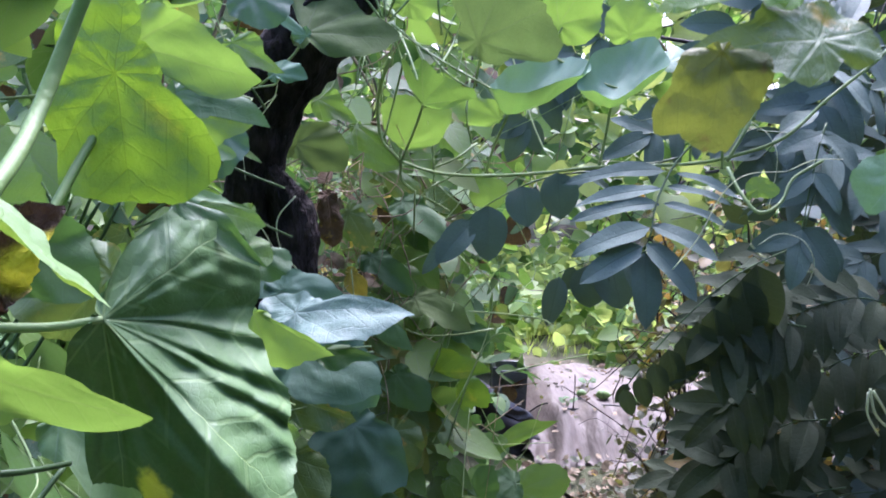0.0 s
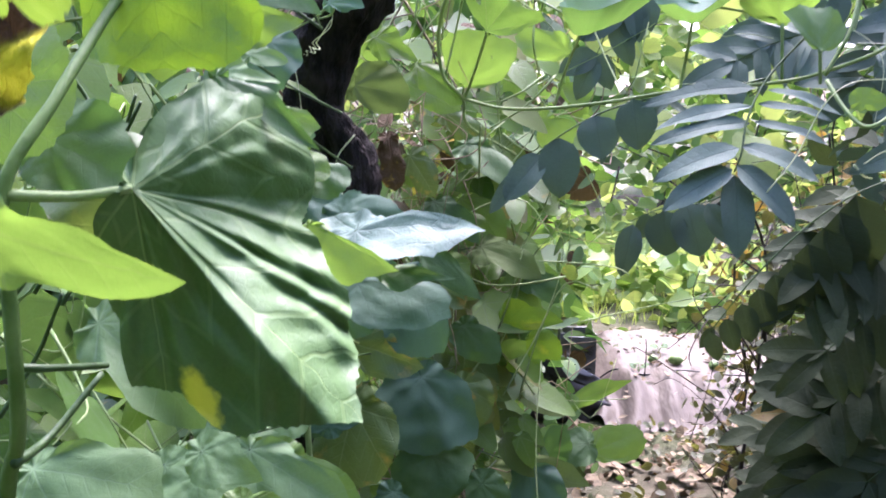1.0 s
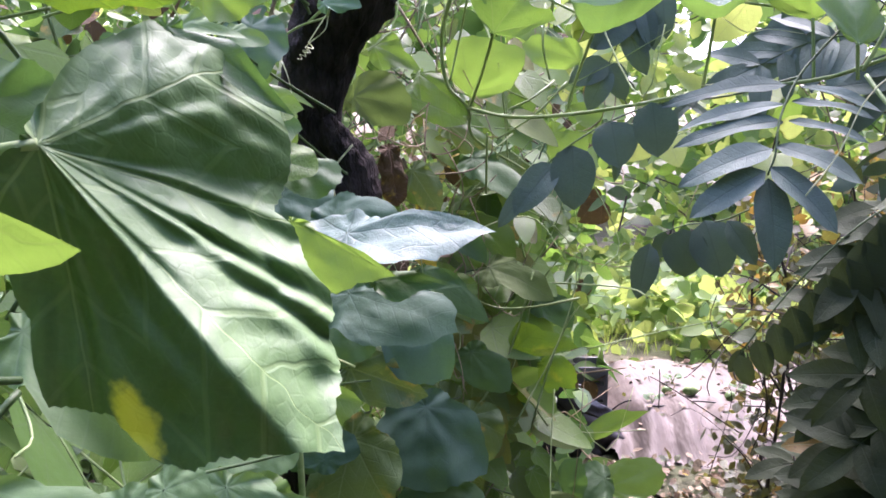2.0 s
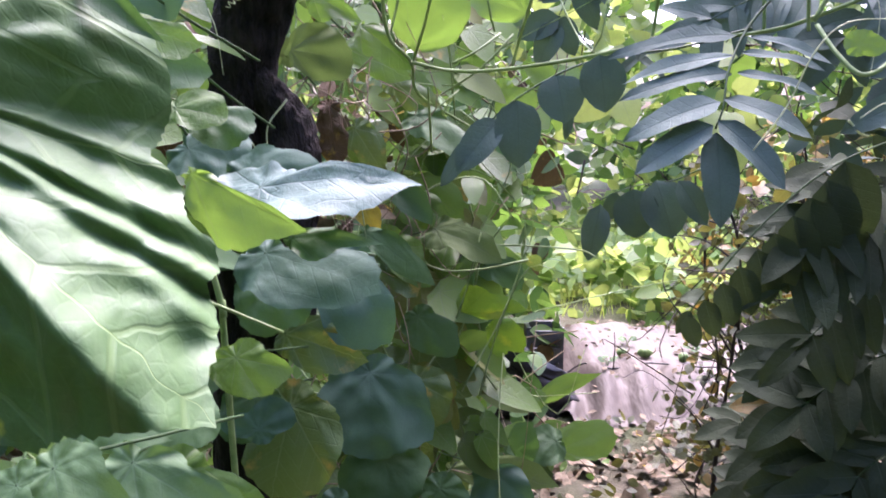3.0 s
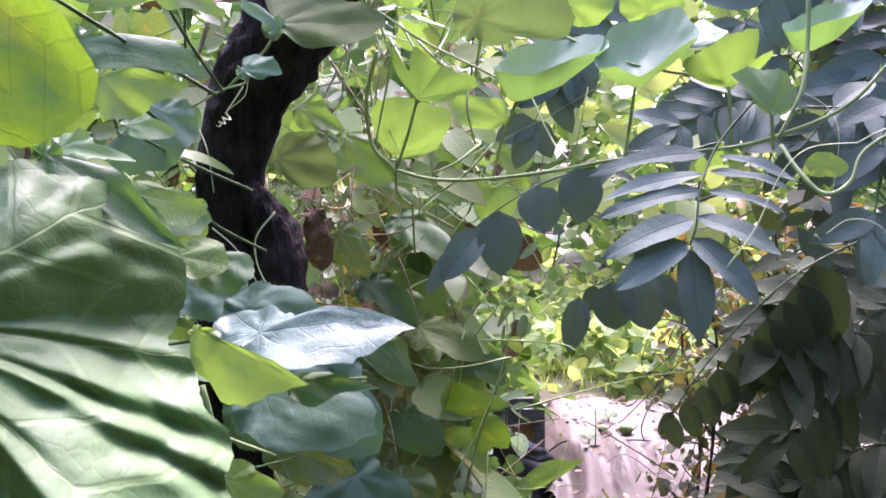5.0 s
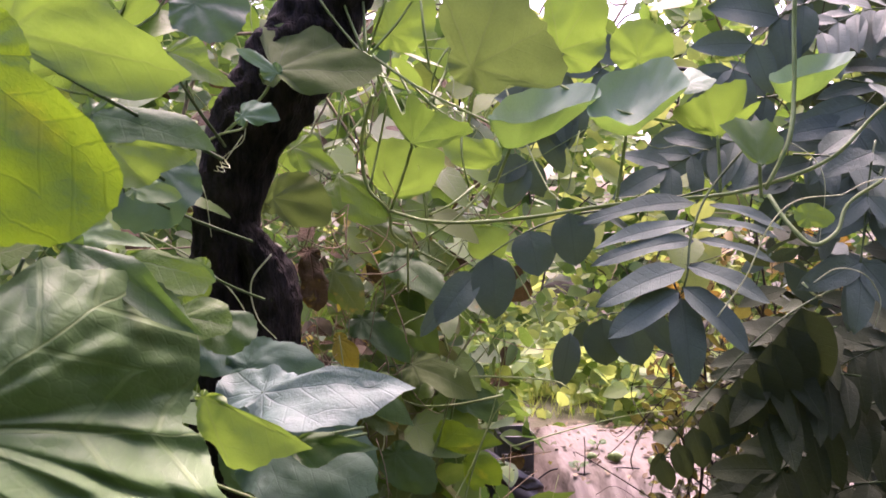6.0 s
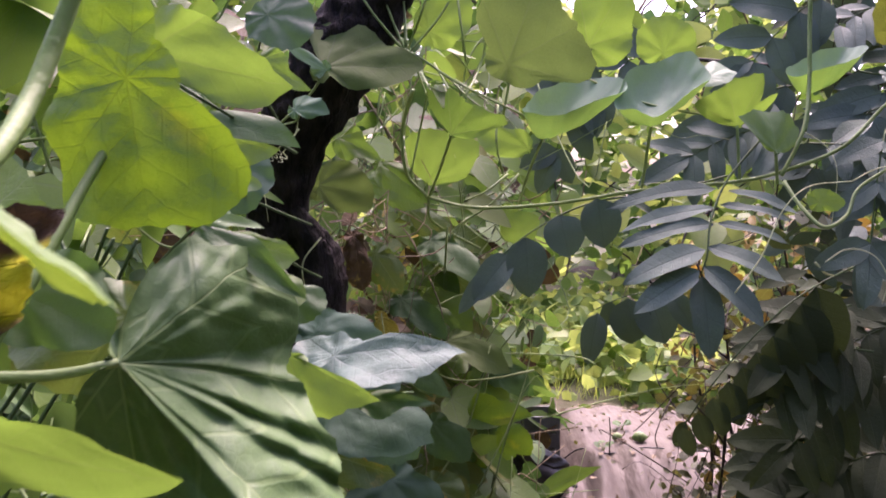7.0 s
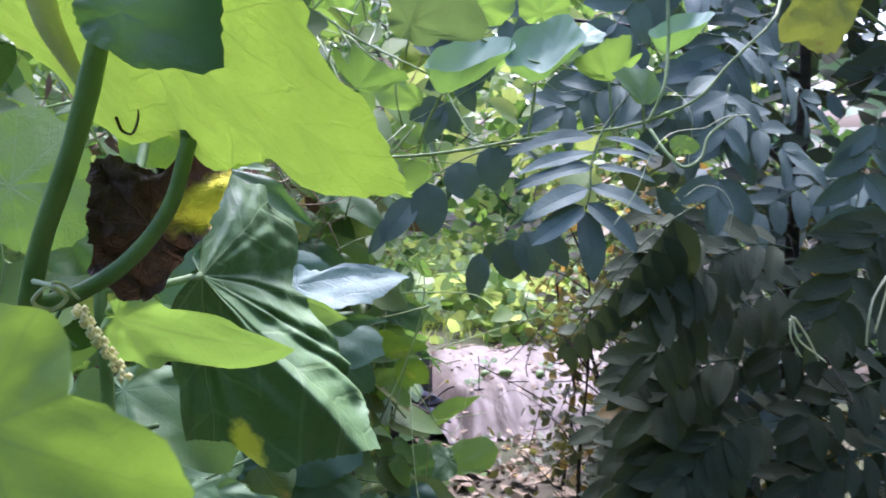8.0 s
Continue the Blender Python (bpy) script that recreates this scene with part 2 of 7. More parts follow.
def ground_material():
    m = Nodes("garden_soil")
    at = m.node("TexCoord").outputs["Object"]
    big, mid, fine = m.noise(at, 0.7, 4.0), m.noise(at, 9.0, 5.0), m.noise(at, 90.0, 3.0)
    color = m.mix(m.ramp(mid, 0.3, 0.7), (0.06, 0.05, 0.036), (0.14, 0.12, 0.09))
    color = m.mix(m.ramp(big, 0.36, 0.56, 0.0, 0.8), color, (0.045, 0.07, 0.02))
    color = m.mix(m.math("MULTIPLY", fine, 0.4), color, (0.05, 0.04, 0.03))
    return surface(m, color, 0.9, m.bump(m.math("ADD", mid, m.math("MULTIPLY", fine, 0.4)), 0.8, 0.03), 0.2)


def film_material():
    m = Nodes("mulch_film")
    at = m.node("TexCoord").outputs["Object"]
    big, dirt, fine = m.noise(at, 2.2, 4.0), m.noise(at, 13.0, 6.0, 0.7), m.noise(at, 120.0, 2.0)
    color = m.mix(m.ramp(big, 0.3, 0.75), (0.09, 0.075, 0.061), (0.14, 0.12, 0.1))
    color = m.mix(m.ramp(dirt, 0.52, 0.74, 0.0, 0.75), color, (0.11, 0.09, 0.075))
    color = m.mix(m.math("MULTIPLY", fine, 0.15), color, (0.1, 0.08, 0.07))
    creases = m.node("Mapping")
    m.put(creases.inputs[0], at)
    creases.inputs["Scale"].default_value = (1.0, 0.25, 0.5)
    return surface(m, color, 0.6, m.bump(m.noise(creases.outputs[0], 11.0, 3.0), 0.9, 0.03), 0.3)


def plain_material(name, a, b, rough, scale=12.0, specular=0.4, bumpy=0.3):
    m = Nodes(name)
    at = m.node("TexCoord").outputs["Object"]
    n1, n2 = m.noise(at, scale, 4.0), m.noise(at, scale * 9, 3.0)
    color = m.mix(m.ramp(n1, 0.3, 0.7), a, b)
    color = m.mix(m.math("MULTIPLY", n2, 0.3), color, tuple(0.5 * c for c in a))
    return surface(m, color, rough, m.bump(n2, bumpy, 0.005), specular)


BARK = bark_material()
SOIL = ground_material()
FILM = film_material()
BLACK_SHEET = plain_material("black_polythene", (0.012, 0.012, 0.014), (0.03, 0.03, 0.034), 0.38)
GOURD = plain_material("gourd_skin", (0.07, 0.14, 0.03), (0.22, 0.32, 0.1), 0.4, 40.0)
GREY_CRATE = plain_material("grey_crate", (0.1, 0.105, 0.11), (0.17, 0.175, 0.18), 0.6)
LITTER = plain_material("dead_leaf", (0.11, 0.085, 0.048), (0.27, 0.215, 0.135), 0.8, 30.0)
GRASS = leaf_material("grass_blade", (0.08, 0.17, 0.03), (0.17, 0.27, 0.05), (0.5, 0.62, 0.09), 0.45, 0.5, palmate=False)
BRIGHT_FLECK = plain_material("bright_fleck", (0.6, 0.55, 0.6), (0.8, 0.76, 0.8), 0.6)


# ---- building blocks ----
def mesh_from(name, verts, faces, uvs=None):
    me = bpy.data.meshes.new(name)
    me.from_pydata([tuple(v) for v in verts], [], faces)
    if uvs is not None:
        layer = me.uv_layers.new(name="UVMap")
        idx = np.empty(len(me.loops), dtype=np.int32)
        me.loops.foreach_get("vertex_index", idx)
        layer.data.foreach_set("uv", np.asarray(uvs, dtype=np.float32)[idx].ravel())
    me.polygons.foreach_set("use_smooth", [True] * len(me.polygons))
    me.update()
    return me


def thing(name, at, label, category, group="", kind=""):
    ob = new(name)
    ob.empty_display_size = 0.05
    ob.matrix_basis = Matrix.Translation(at)
    return tagged(ob, label, category, group, kind)


def root_of(ob):
    """The inverse of a parent's place in the world."""
    m = ob.matrix_basis.copy()
    while ob.parent:
        m = ob.parent.matrix_basis @ m
        ob = ob.parent
    return m.inverted()


def child(name, me, material, parent, m=None, label=""):
    """One mesh object under a thing or a part, at the world pose m."""
    ob = new(name, me)
    if material and not me.materials:
        me.materials.append(material)
    if parent:
        ob.parent = parent
        ob.matrix_basis = root_of(parent) @ (m or Matrix())
    elif m:
        ob.matrix_basis = m
    return tagged(ob, label)


def curve_through(points, steps=6):
    """A smooth line through the points."""
    pts = [Vector(p) for p in points]
    if len(pts) == 2:
        return [pts[0].lerp(pts[1], k / steps) for k in range(steps + 1)]
    ext = [2 * pts[0] - pts[1]] + pts + [2 * pts[-1] - pts[-2]]
    out = []
    for a, b, c, d in zip(ext, ext[1:], ext[2:], ext[3:]):
        for k in range(steps):
            t = k / steps
            out.append(0.5 * (2 * b + (c - a) * t + (2 * a - 5 * b + 4 * c - d) * t * t + (3 * b - a - 3 * c + d) * t ** 3))
    return out + [pts[-1]]


def tube_data(line, r0, r1, sides=7, knobs=0.0, start=0):
    verts, faces = [], []
    n = len(line)
    side = Vector((1, 0.3, 0.2))
    for i, p in enumerate(line):
        way = (line[min(i + 1, n - 1)] - line[max(i - 1, 0)]).normalized()
        side = (side - way * side.dot(way))
        side = side.normalized() if side.length > 1e-6 else way.orthogonal().normalized()
        other = way.cross(side)
        r = r0 + (r1 - r0) * i / max(1, n - 1)
        r *= 1 + knobs * noise.noise(p * 35)
        for k in range(sides):
            a = 2 * math.pi * k / sides
            verts.append(p + (side * math.cos(a) + other * math.sin(a)) * r)
        if i:
            for k in range(sides):
                a, b = start + (i - 1) * sides + k, start + (i - 1) * sides + (k + 1) % sides
                faces.append((a, b, b + sides, a + sides))
    faces.append(tuple(start + k for k in reversed(range(sides))))
    faces.append(tuple(start + (n - 1) * sides + k for k in range(sides)))
    return verts, faces


def stalk(parent, points, r0, r1=None, material=None, name="stem", sides=7, label="", steps=6, knobs=0.12):
    """A stem, petiole or twig as a tapering tube through the points."""
    line = curve_through(points, steps)
    verts, faces = tube_data(line, r0, r1 if r1 is not None else r0 * 0.7, sides, knobs)
    mid = Vector(points[0])
    me = mesh_from(name, [v - mid for v in verts], faces)
    return child(name, me, material or STEM, parent, Matrix.Translation(mid), label)


def tendril(parent, points, r=0.0008, coil=0, coil_r=0.008, material=None):
    """A thin climbing thread, ending in a coil."""
    line = curve_through(points, 7)
    if coil:
        end, way = line[-1], (line[-1] - line[-4]).normalized()
        side = way.orthogonal().normalized()
        up = way.cross(side)
        for k in range(1, coil * 12):
            a = k / 12 * 2 * math.pi
            shrink = 1 - 0.5 * k / (coil * 12)
            line.append(end + way * (0.0007 * k) + (side * (math.cos(a) - 1) + up * math.sin(a)) * coil_r * shrink)
    verts, faces = tube_data(line, r, r * 0.6, 5, 0)
    mid = line[0].copy()
    return child("tendril", mesh_from("tendril", [v - mid for v in verts], faces), material or TENDRIL, parent, Matrix.Translation(mid))


def flower_spike(parent, points):
    """A hanging string of small pale buds."""
    line = curve_through(points, 4)
    verts, faces = tube_data(line, 0.0007, 0.0005, 5)
    rng = random.Random(7)
    for i, p in enumerate(line):
        for k in range(3):
            a = 2.1 * k + 1.05 * (i % 2)
            c = p + Vector((math.cos(a), math.sin(a), 0.3 * math.sin(a))) * 0.0024
            r, n = rng.uniform(0.0019, 0.0025), len(verts)
            verts += [c + Vector(d) * r for d in ((1, 0, 0), (-1, 0, 0), (0, 1, 0), (0, -1, 0), (0, 0, 1), (0, 0, -1))]
            faces += [tuple(n + q for q in f) for f in ((0, 2, 4), (2, 1, 4), (1, 3, 4), (3, 0, 4), (2, 0, 5), (1, 2, 5), (3, 1, 5), (0, 3, 5))]
    mid = line[0].copy()
    return child("flower_spike", mesh_from("flower_spike", [v - mid for v in verts], faces), PETAL, parent, Matrix.Translation(mid), "pale string of small buds")


HEART = ((0, 1.0), (25, 0.88), (55, 0.78), (90, 0.68), (125, 0.6), (155, 0.48), (178, 0.14))
ROUND = ((0, 1.0), (30, 0.93), (60, 0.9), (95, 0.86), (130, 0.78), (158, 0.6), (178, 0.12))


def blade(lobes, seed=0, arch=0.06, cup=0.05, fold=0.05, wave=0.05, teeth=0.011, rings=14, spokes=72, name="leaf", crumple=0.0, quilt=0.0, gap=42.0, uneven=None, turns=(), lean=(0.0, 0.0)):
    """A gourd leaf of length 1 along +y with its stalk at the origin. lobes: (angle from the tip in degrees, length); one-sided lists are mirrored."""
    rng = random.Random(seed)
    if min(a for a, _ in lobes) >= 0 and max(a for a, _ in lobes) <= 180:
        lobes = list(lobes) + [(-a, r * rng.uniform(0.93, 1.05)) for a, r in lobes if a > 0]
    lobes = sorted(((a + 180) % 360 - 180, r) for a, r in lobes)
    angs = [lobes[-1][0] - 360] + [a for a, _ in lobes] + [lobes[0][0] + 360]
    rads = [lobes[-1][1]] + [r for _, r in lobes] + [lobes[0][1]]

    def reach(a):
        for k in range(len(angs) - 1):
            if angs[k] <= a <= angs[k + 1]:
                t = (a - angs[k]) / max(1e-6, angs[k + 1] - angs[k])
                t2 = (1 - math.cos(math.pi * t)) / 2
                t = 0.5 * t + 0.5 * t2
                return rads[k] * (1 - t) + rads[k + 1] * t
        return rads[0]

    o = Vector((rng.uniform(-50, 50), rng.uniform(-50, 50), rng.uniform(-50, 50)))
    p1, p2 = rng.uniform(0, 6), rng.uniform(0, 6)
    verts, uvs = [Vector((0, 0, 0))], [(0, 0)]
    for i in range(1, rings + 1):
        q = (i / rings) ** 0.85
        for j in range(spokes):
            a = -180 + 360 * j / spokes
            edge = reach(a) * (1 + teeth * (2 * abs((j * 0.5) % 1 - 0.5) * 2 - 0.5) * (1 + 1.6 * noise.noise(o + Vector((a * 0.11, 3, 7)))) + 0.035 * noise.noise(o + Vector((a * 0.06, 0, 0))) + 0.03 * noise.noise(o + Vector((a * 0.19, 5, 0))))
            r = q * edge
            x, y = r * math.sin(radians(a)), r * math.cos(radians(a))
            turn, part_fold = a, fold
            if uneven:
                turn += 11 * noise.noise(o + Vector((a * 0.05, r * 2.2, 8)))
                inside = min(1, max(0.0, (a - uneven[0]) / 15)) * min(1, max(0.0, (uneven[1] - a) / 15))
                part_fold = fold * (0.3 + 0.7 * inside) * max(0.15, 0.8 + 1.5 * noise.noise(o + Vector((a * 0.07, r * 1.2, 2)))) * (1 - 0.3 * q)
            phase = abs((turn / gap + 0.5) % 1 - 0.5) * 2
            z = part_fold * r * (min(1, 0.55 + 0.9 * r) if uneven else min(1, 0.25 + 1.3 * r)) * (math.sin(phase * math.pi / 2) ** 1.6 - 0.5)
            z += arch * 4 * y * (1 - y) if y > 0 else arch * 3.2 * y
            z -= cup * 1.6 * x * x
            z += wave * q ** 2.5 * (math.sin(radians(a) * 5 + p1) + 0.7 * math.sin(radians(a) * 9 + p2)) * 0.7
            z += 0.5 * fold * noise.noise(o + Vector((x * 4, y * 4, 0))) + 0.012 * noise.noise(o + Vector((x * 13, y * 13, 0)))
            for first, last, rise in turns:
                part = min(1, max(0, (a - first) / (last - first)))
                z += rise * r * part * (1.4 - 0.4 * part)
            if quilt:
                pp = radians(min(abs(a) % 42, 42 - abs(a) % 42))
                off, along = r * math.sin(pp), r * math.cos(pp)
                z += quilt * (abs(math.sin(math.pi * ((along - 0.9 * off) * 6 + 0.5))) - 0.5) * min(1, off * 9) * (0.6 + 0.8 * noise.noise(o + Vector((x * 3, y * 3, 5))))
            if crumple:
                z += crumple * q * noise.noise(o + Vector((x * 5, y * 5, 3)))
                x += crumple * 0.5 * q * noise.noise(o + Vector((x * 6, y * 6, 9)))
            verts.append(Vector((x + lean[0] * z, y + lean[1] * z, z)))
            uvs.append((r * math.sin(radians(a)), r * math.cos(radians(a))))
    faces = [(0, 1 + (j + 1) % spokes, 1 + j) for j in range(spokes)]
    for i in range(rings - 1):
        s, t = 1 + i * spokes, 1 + (i + 1) * spokes
        faces += [(s + j, s + (j + 1) % spokes, t + (j + 1) % spokes, t + j) for j in range(spokes)]
    return mesh_from(name, verts, faces, uvs)


def leaflet_mesh(seed=0, width=0.4, arch=0.06, keel=0.1, rows=9, cols=6, name="leaflet", point=0.35, wave=0.02):
    """A feather-veined leaflet of length 1 along +y."""
    rng = random.Random(seed)
    verts, uvs, faces = [], [], []
    p = rng.uniform(0, 6)
    for i in range(rows + 1):
        t = i / rows
        w = width * 0.5 * math.sin(math.pi * min(1, t ** (0.75 + 0.2 * point))) ** 0.6 * (1 - point * 0.25 * t)
        w = max(w, 0.004)
        for j in range(cols + 1):
            s = j / cols * 2 - 1
            z = arch * 4 * t * (1 - t) + keel * abs(s) * w * 2 + wave * abs(s) * math.sin(9 * t + p + s)
            verts.append((s * w, t, z))
            uvs.append((s * w, t))
    for i in range(rows):
        for j in range(cols):
            a = i * (cols + 1) + j
            faces.append((a, a + 1, a + cols + 2, a + cols + 1))
    return mesh_from(name, verts, faces, uvs)


def leaf_pose(base, tip, facing, width=1.0):
    """The pose that lays a blade from base to tip with its upper face towards facing."""
    base, tip = Vector(base), Vector(tip)
    y = (tip - base)
    size = y.length
    y = y / size
    z = Vector(facing)
    z = (z - y * z.dot(y)).normalized()
    x = y.cross(z)
    m = Matrix((x, y, z)).transposed().to_4x4()
    return Matrix.Translation(base) @ m @ Matrix.Diagonal((size * width, size, size, 1))


SEED = [100]


def leaf(plant, base, tip, facing, lobes=HEART, material=None, label="", width=1.0, **shape):
    SEED[0] += 1
    me = blade(lobes, SEED[0], **shape)
    return child("leaf", me, material or LEAF_GREEN, plant, leaf_pose(base, tip, facing, width), label)


def cup_leaf(plant, base, middle, side, far, label="", rings=12, spokes=64):
    """A young leaf held up like a funnel: from its stalk at base it opens to a rim round middle; side and far are the rim's half axes."""
    SEED[0] += 1
    rng = random.Random(SEED[0])
    base, middle, side, far = (Vector(v) for v in (base, middle, side, far))
    o = Vector((rng.uniform(-50, 50), rng.uniform(-50, 50), 0))
    size = side.length + far.length
    up = side.cross(far).normalized()
    verts, uvs = [Vector((0, 0, 0))], [(0, 0)]
    for i in range(1, rings + 1):
        q = i / rings
        for j in range(spokes):
            a = 2 * math.pi * j / spokes
            k = 1 + 0.05 * math.cos(5 * a) + 0.14 * max(0.0, math.cos(a)) ** 6 + 0.06 * noise.noise(o + Vector((3 * math.cos(a), 3 * math.sin(a), 0)))
            rim = middle + (side * math.cos(a) + far * math.sin(a)) * k - base
            p = rim * q - up * (0.1 * size * math.sin(math.pi * q)) + up * (0.03 * size * q * q * math.sin(4 * a + o.x))
            p += up * (0.02 * size * noise.noise(o + rim * q * 60))
            verts.append(p)
            uvs.append((0.8 * q * math.cos(a), 0.8 * q * math.sin(a)))
    faces = [(0, 1 + j, 1 + (j + 1) % spokes) for j in range(spokes)]
    for i in range(rings - 1):
        s, t = 1 + i * spokes, 1 + (i + 1) * spokes
        faces += [(s + j, t + j, t + (j + 1) % spokes, s + (j + 1) % spokes) for j in range(spokes)]
    return child("leaf", mesh_from("leaf", verts, faces, uvs), LEAF_CUP, plant, Matrix.Translation(base), label)


def leaflet(rachis, base, tip, facing, material=None, width=0.42, **shape):
    SEED[0] += 1
    me = leaflet_mesh(SEED[0], width, **shape)
    return child("leaflet", me, material or LEAFLET, rachis, leaf_pose(base, tip, facing))


def scatter(name, count, seed, place, size, materials, parent, label="", shape="leaflet", facing=None, width=0.55, aim=None):
    """Many small leaves as one mesh: real blades, each with its own turn and bend. place(rng) gives a point, or None."""
    rng = random.Random(seed)
    verts, faces, uvs, mats = [], [], [], []
    outline = ((0.0, 0.0), (0.5, 0.18), (1.0, 0.42), (0.92, 0.66), (0.45, 0.88), (0.0, 1.0))
    if shape == "heart":
        outline = ((0.0, 0.0), (0.5, -0.1), (0.86, 0.02), (1.0, 0.26), (0.9, 0.5), (0.6, 0.74), (0.26, 0.92), (0.0, 1.0))
    if shape == "blade":
        outline = ((0.0, 0.0), (0.8, 0.15), (1.0, 0.4), (0.8, 0.65), (0.45, 0.88), (0.0, 1.0))
    for _ in range(count):
        p = place(rng)
        if p is None:
            continue
        s = rng.uniform(*size)
        y = Vector((rng.gauss(0, 1), rng.gauss(0, 1), rng.gauss(-0.35, 0.6))).normalized()
        if shape == "blade":
            y = Vector((rng.gauss(0, 0.3), rng.gauss(0, 0.3), 1)).normalized()
        if aim:
            y = (y * 0.35 + Vector(aim)).normalized()
        z = Vector((rng.gauss(0, 0.6), rng.gauss(-0.3, 0.6), rng.gauss(0.7, 0.5)))
        if facing:
            z = z * 0.6 + Vector(facing)
        z = (z - y * z.dot(y))
        z = z.normalized() if z.length > 1e-4 else y.orthogonal().normalized()
        x = y.cross(z)
        n = len(verts)
        mid, edge = [], []
        bend, keel = rng.uniform(-0.1, 0.25), rng.uniform(0.0, 0.3)
        w = width * rng.uniform(0.8, 1.2) * 0.5
        for u, v in outline:
            h = -bend * v * v
            mid.append((0.0, v, h))
            if u:
                edge.append((u * w, v, h + keel * u * w))
        local = mid + edge + [(-a, b, c) for a, b, c in edge]
        for a, b, c in local:
            verts.append(p + (x * a + y * b + z * c) * s)
            uvs.append((a, b))
        k, e = len(mid), len(edge)
        slot = rng.choices(range(len(materials)), [share for _, share in materials])[0]
        for side in (0, 1):
            off = n + k + side * e
            fs = [(n, off, n + 1)] + [(n + i, off + i - 1, off + i, n + i + 1) for i in range(1, e)] + [(n + e, off + e - 1, n + e + 1)]
            for f in fs:
                faces.append(f if side == 0 else tuple(reversed(f)))
                mats.append(slot)
    me = mesh_from(name, verts, faces, uvs)
    for mat, _ in materials:
        me.materials.append(mat)
    me.polygons.foreach_set("material_index", mats)
    return child(name, me, None, parent, None, label)


# ---- ground ----
def ground_height(x, y):
    bed = max(0.0, 1 - ((x - 1.05) / 0.95) ** 2) * max(0.0, 1 - ((y - 4.35) / 0.8) ** 4)
    return 0.0 * bed + 0.03 * noise.noise(Vector((x * 0.9, y * 0.9, 0))) + 0.012 * noise.noise(Vector((x * 5, y * 5, 4)))


def build_ground():
    xs = sorted({round(-3 + 0.1 * i, 3) for i in range(70)} | {-600, -200, -80, -30, -12, -6, -4, 5, 8, 14, 40, 100, 250, 600})
    ys = sorted({round(-1 + 0.1 * i, 3) for i in range(100)} | {-600, -150, -40, -10, -4, -2, 10, 12, 15, 20, 40, 100, 250, 600})
    verts = [(x, y, ground_height(x, y) if abs(x) < 7 and -2 < y < 12 else 0) for y in ys for x in xs]
    n = len(xs)
    faces = [(j * n + i, j * n + i + 1, (j + 1) * n + i + 1, (j + 1) * n + i) for j in range(len(ys) - 1) for i in range(n - 1)]
    return tagged(child("ground", mesh_from("ground", verts, faces), SOIL, None), "bare garden soil with litter", "ground", kind="structure")


build_ground()


def film_height(x, y):
    def ease(a):
        a = min(1, max(0, a))
        return a * a * (3 - 2 * a)
    h = 0.16 * ease((y - 3.9) / 0.42) * ease((x - 0.44) / 0.25) * ease((2.6 - x) / 0.3) * ease((5.6 - y) / 0.4)
    slope = 1 - ease((y - 4.35) / 0.3)
    h += 0.02 * noise.noise(Vector((x * 6, y * 1.5, 2))) + 0.009 * noise.noise(Vector((x * 20, y * 6, 7)))
    h += (0.02 + 0.022 * ease((1.0 - x) / 0.4)) * slope * math.sin(x * 30 + 5 * noise.noise(Vector((x * 2, y * 2, 1))))
    return ground_height(x, y) - 0.012 + 0.02 * ease((y - 3.86) / 0.2) + max(h * ease((y - 3.8) / 0.3), 0.0)


def build_film():
    nx, ny = 90, 80
    verts = []
    for j in range(ny + 1):
        for i in range(nx + 1):
            x, y = 0.46 + 2.1 * i / nx, 3.84 + 1.64 * j / ny
            x += 0.16 * noise.noise(Vector((x * 2.2, y * 2.2, 5))) + 0.03 * noise.noise(Vector((x * 11, y * 11, 5)))
            y += 0.15 * noise.noise(Vector((x * 2.2, y * 2.2, 9))) + 0.03 * noise.noise(Vector((x * 11, y * 11, 9)))
            verts.append((x, y, film_height(x, y)))
    n = nx + 1
    faces = [(j * n + i, j * n + i + 1, (j + 1) * n + i + 1, (j + 1) * n + i) for j in range(ny) for i in range(nx)]
    return tagged(child("mulch_sheet", mesh_from("mulch_sheet", verts, faces), FILM, None),
                  "pale dusty plastic mulch sheet over a raised bed", "mulch sheet")


build_film()

# ---- near gourd vine ----
near_vine = thing("gourd_vine", (-0.3, 0.5, 0), "climbing gourd vine with broad green leaves and thick stems", "vine", "gourd vines")
leaf(near_vine, (-0.21, 0.495, 1.528), (-0.088, 0.527, 1.384), (0.7, -0.57, 0.43), ((0, 1.0), (-126, 0.1), (-112, 0.34), (-104, 0.5), (-97, 0.51), (-89, 0.6), (-82, 0.68), (-75, 0.72), (-67, 0.72), (-60, 0.69), (-51, 0.63), (-45, 0.6), (-41, 0.67), (-34, 0.71), (-29, 0.72), (-26, 0.81), (-18, 0.81), (-10, 0.9), (-5, 0.91), (6, 0.89), (12, 0.85), (18, 0.81), (24, 0.82), (29, 0.77), (35, 0.67), (38, 0.63), (47, 0.62), (53, 0.61), (56, 0.53), (59, 0.4), (75, 0.28), (90, 0.18), (115, 0.05), (180, 0.03)), LEAF_BIG,
     label="large waxy green gourd leaf with a yellow patch at its edge", arch=-0.05, cup=0.06, fold=0.14, wave=0.025, quilt=0.022, teeth=0.004, gap=13, rings=44, spokes=300, uneven=(-54, 12), turns=((4, -52, -0.52), (-54, -90, 0.5), (6, 46, -0.6)), lean=(0.6, -0.13))
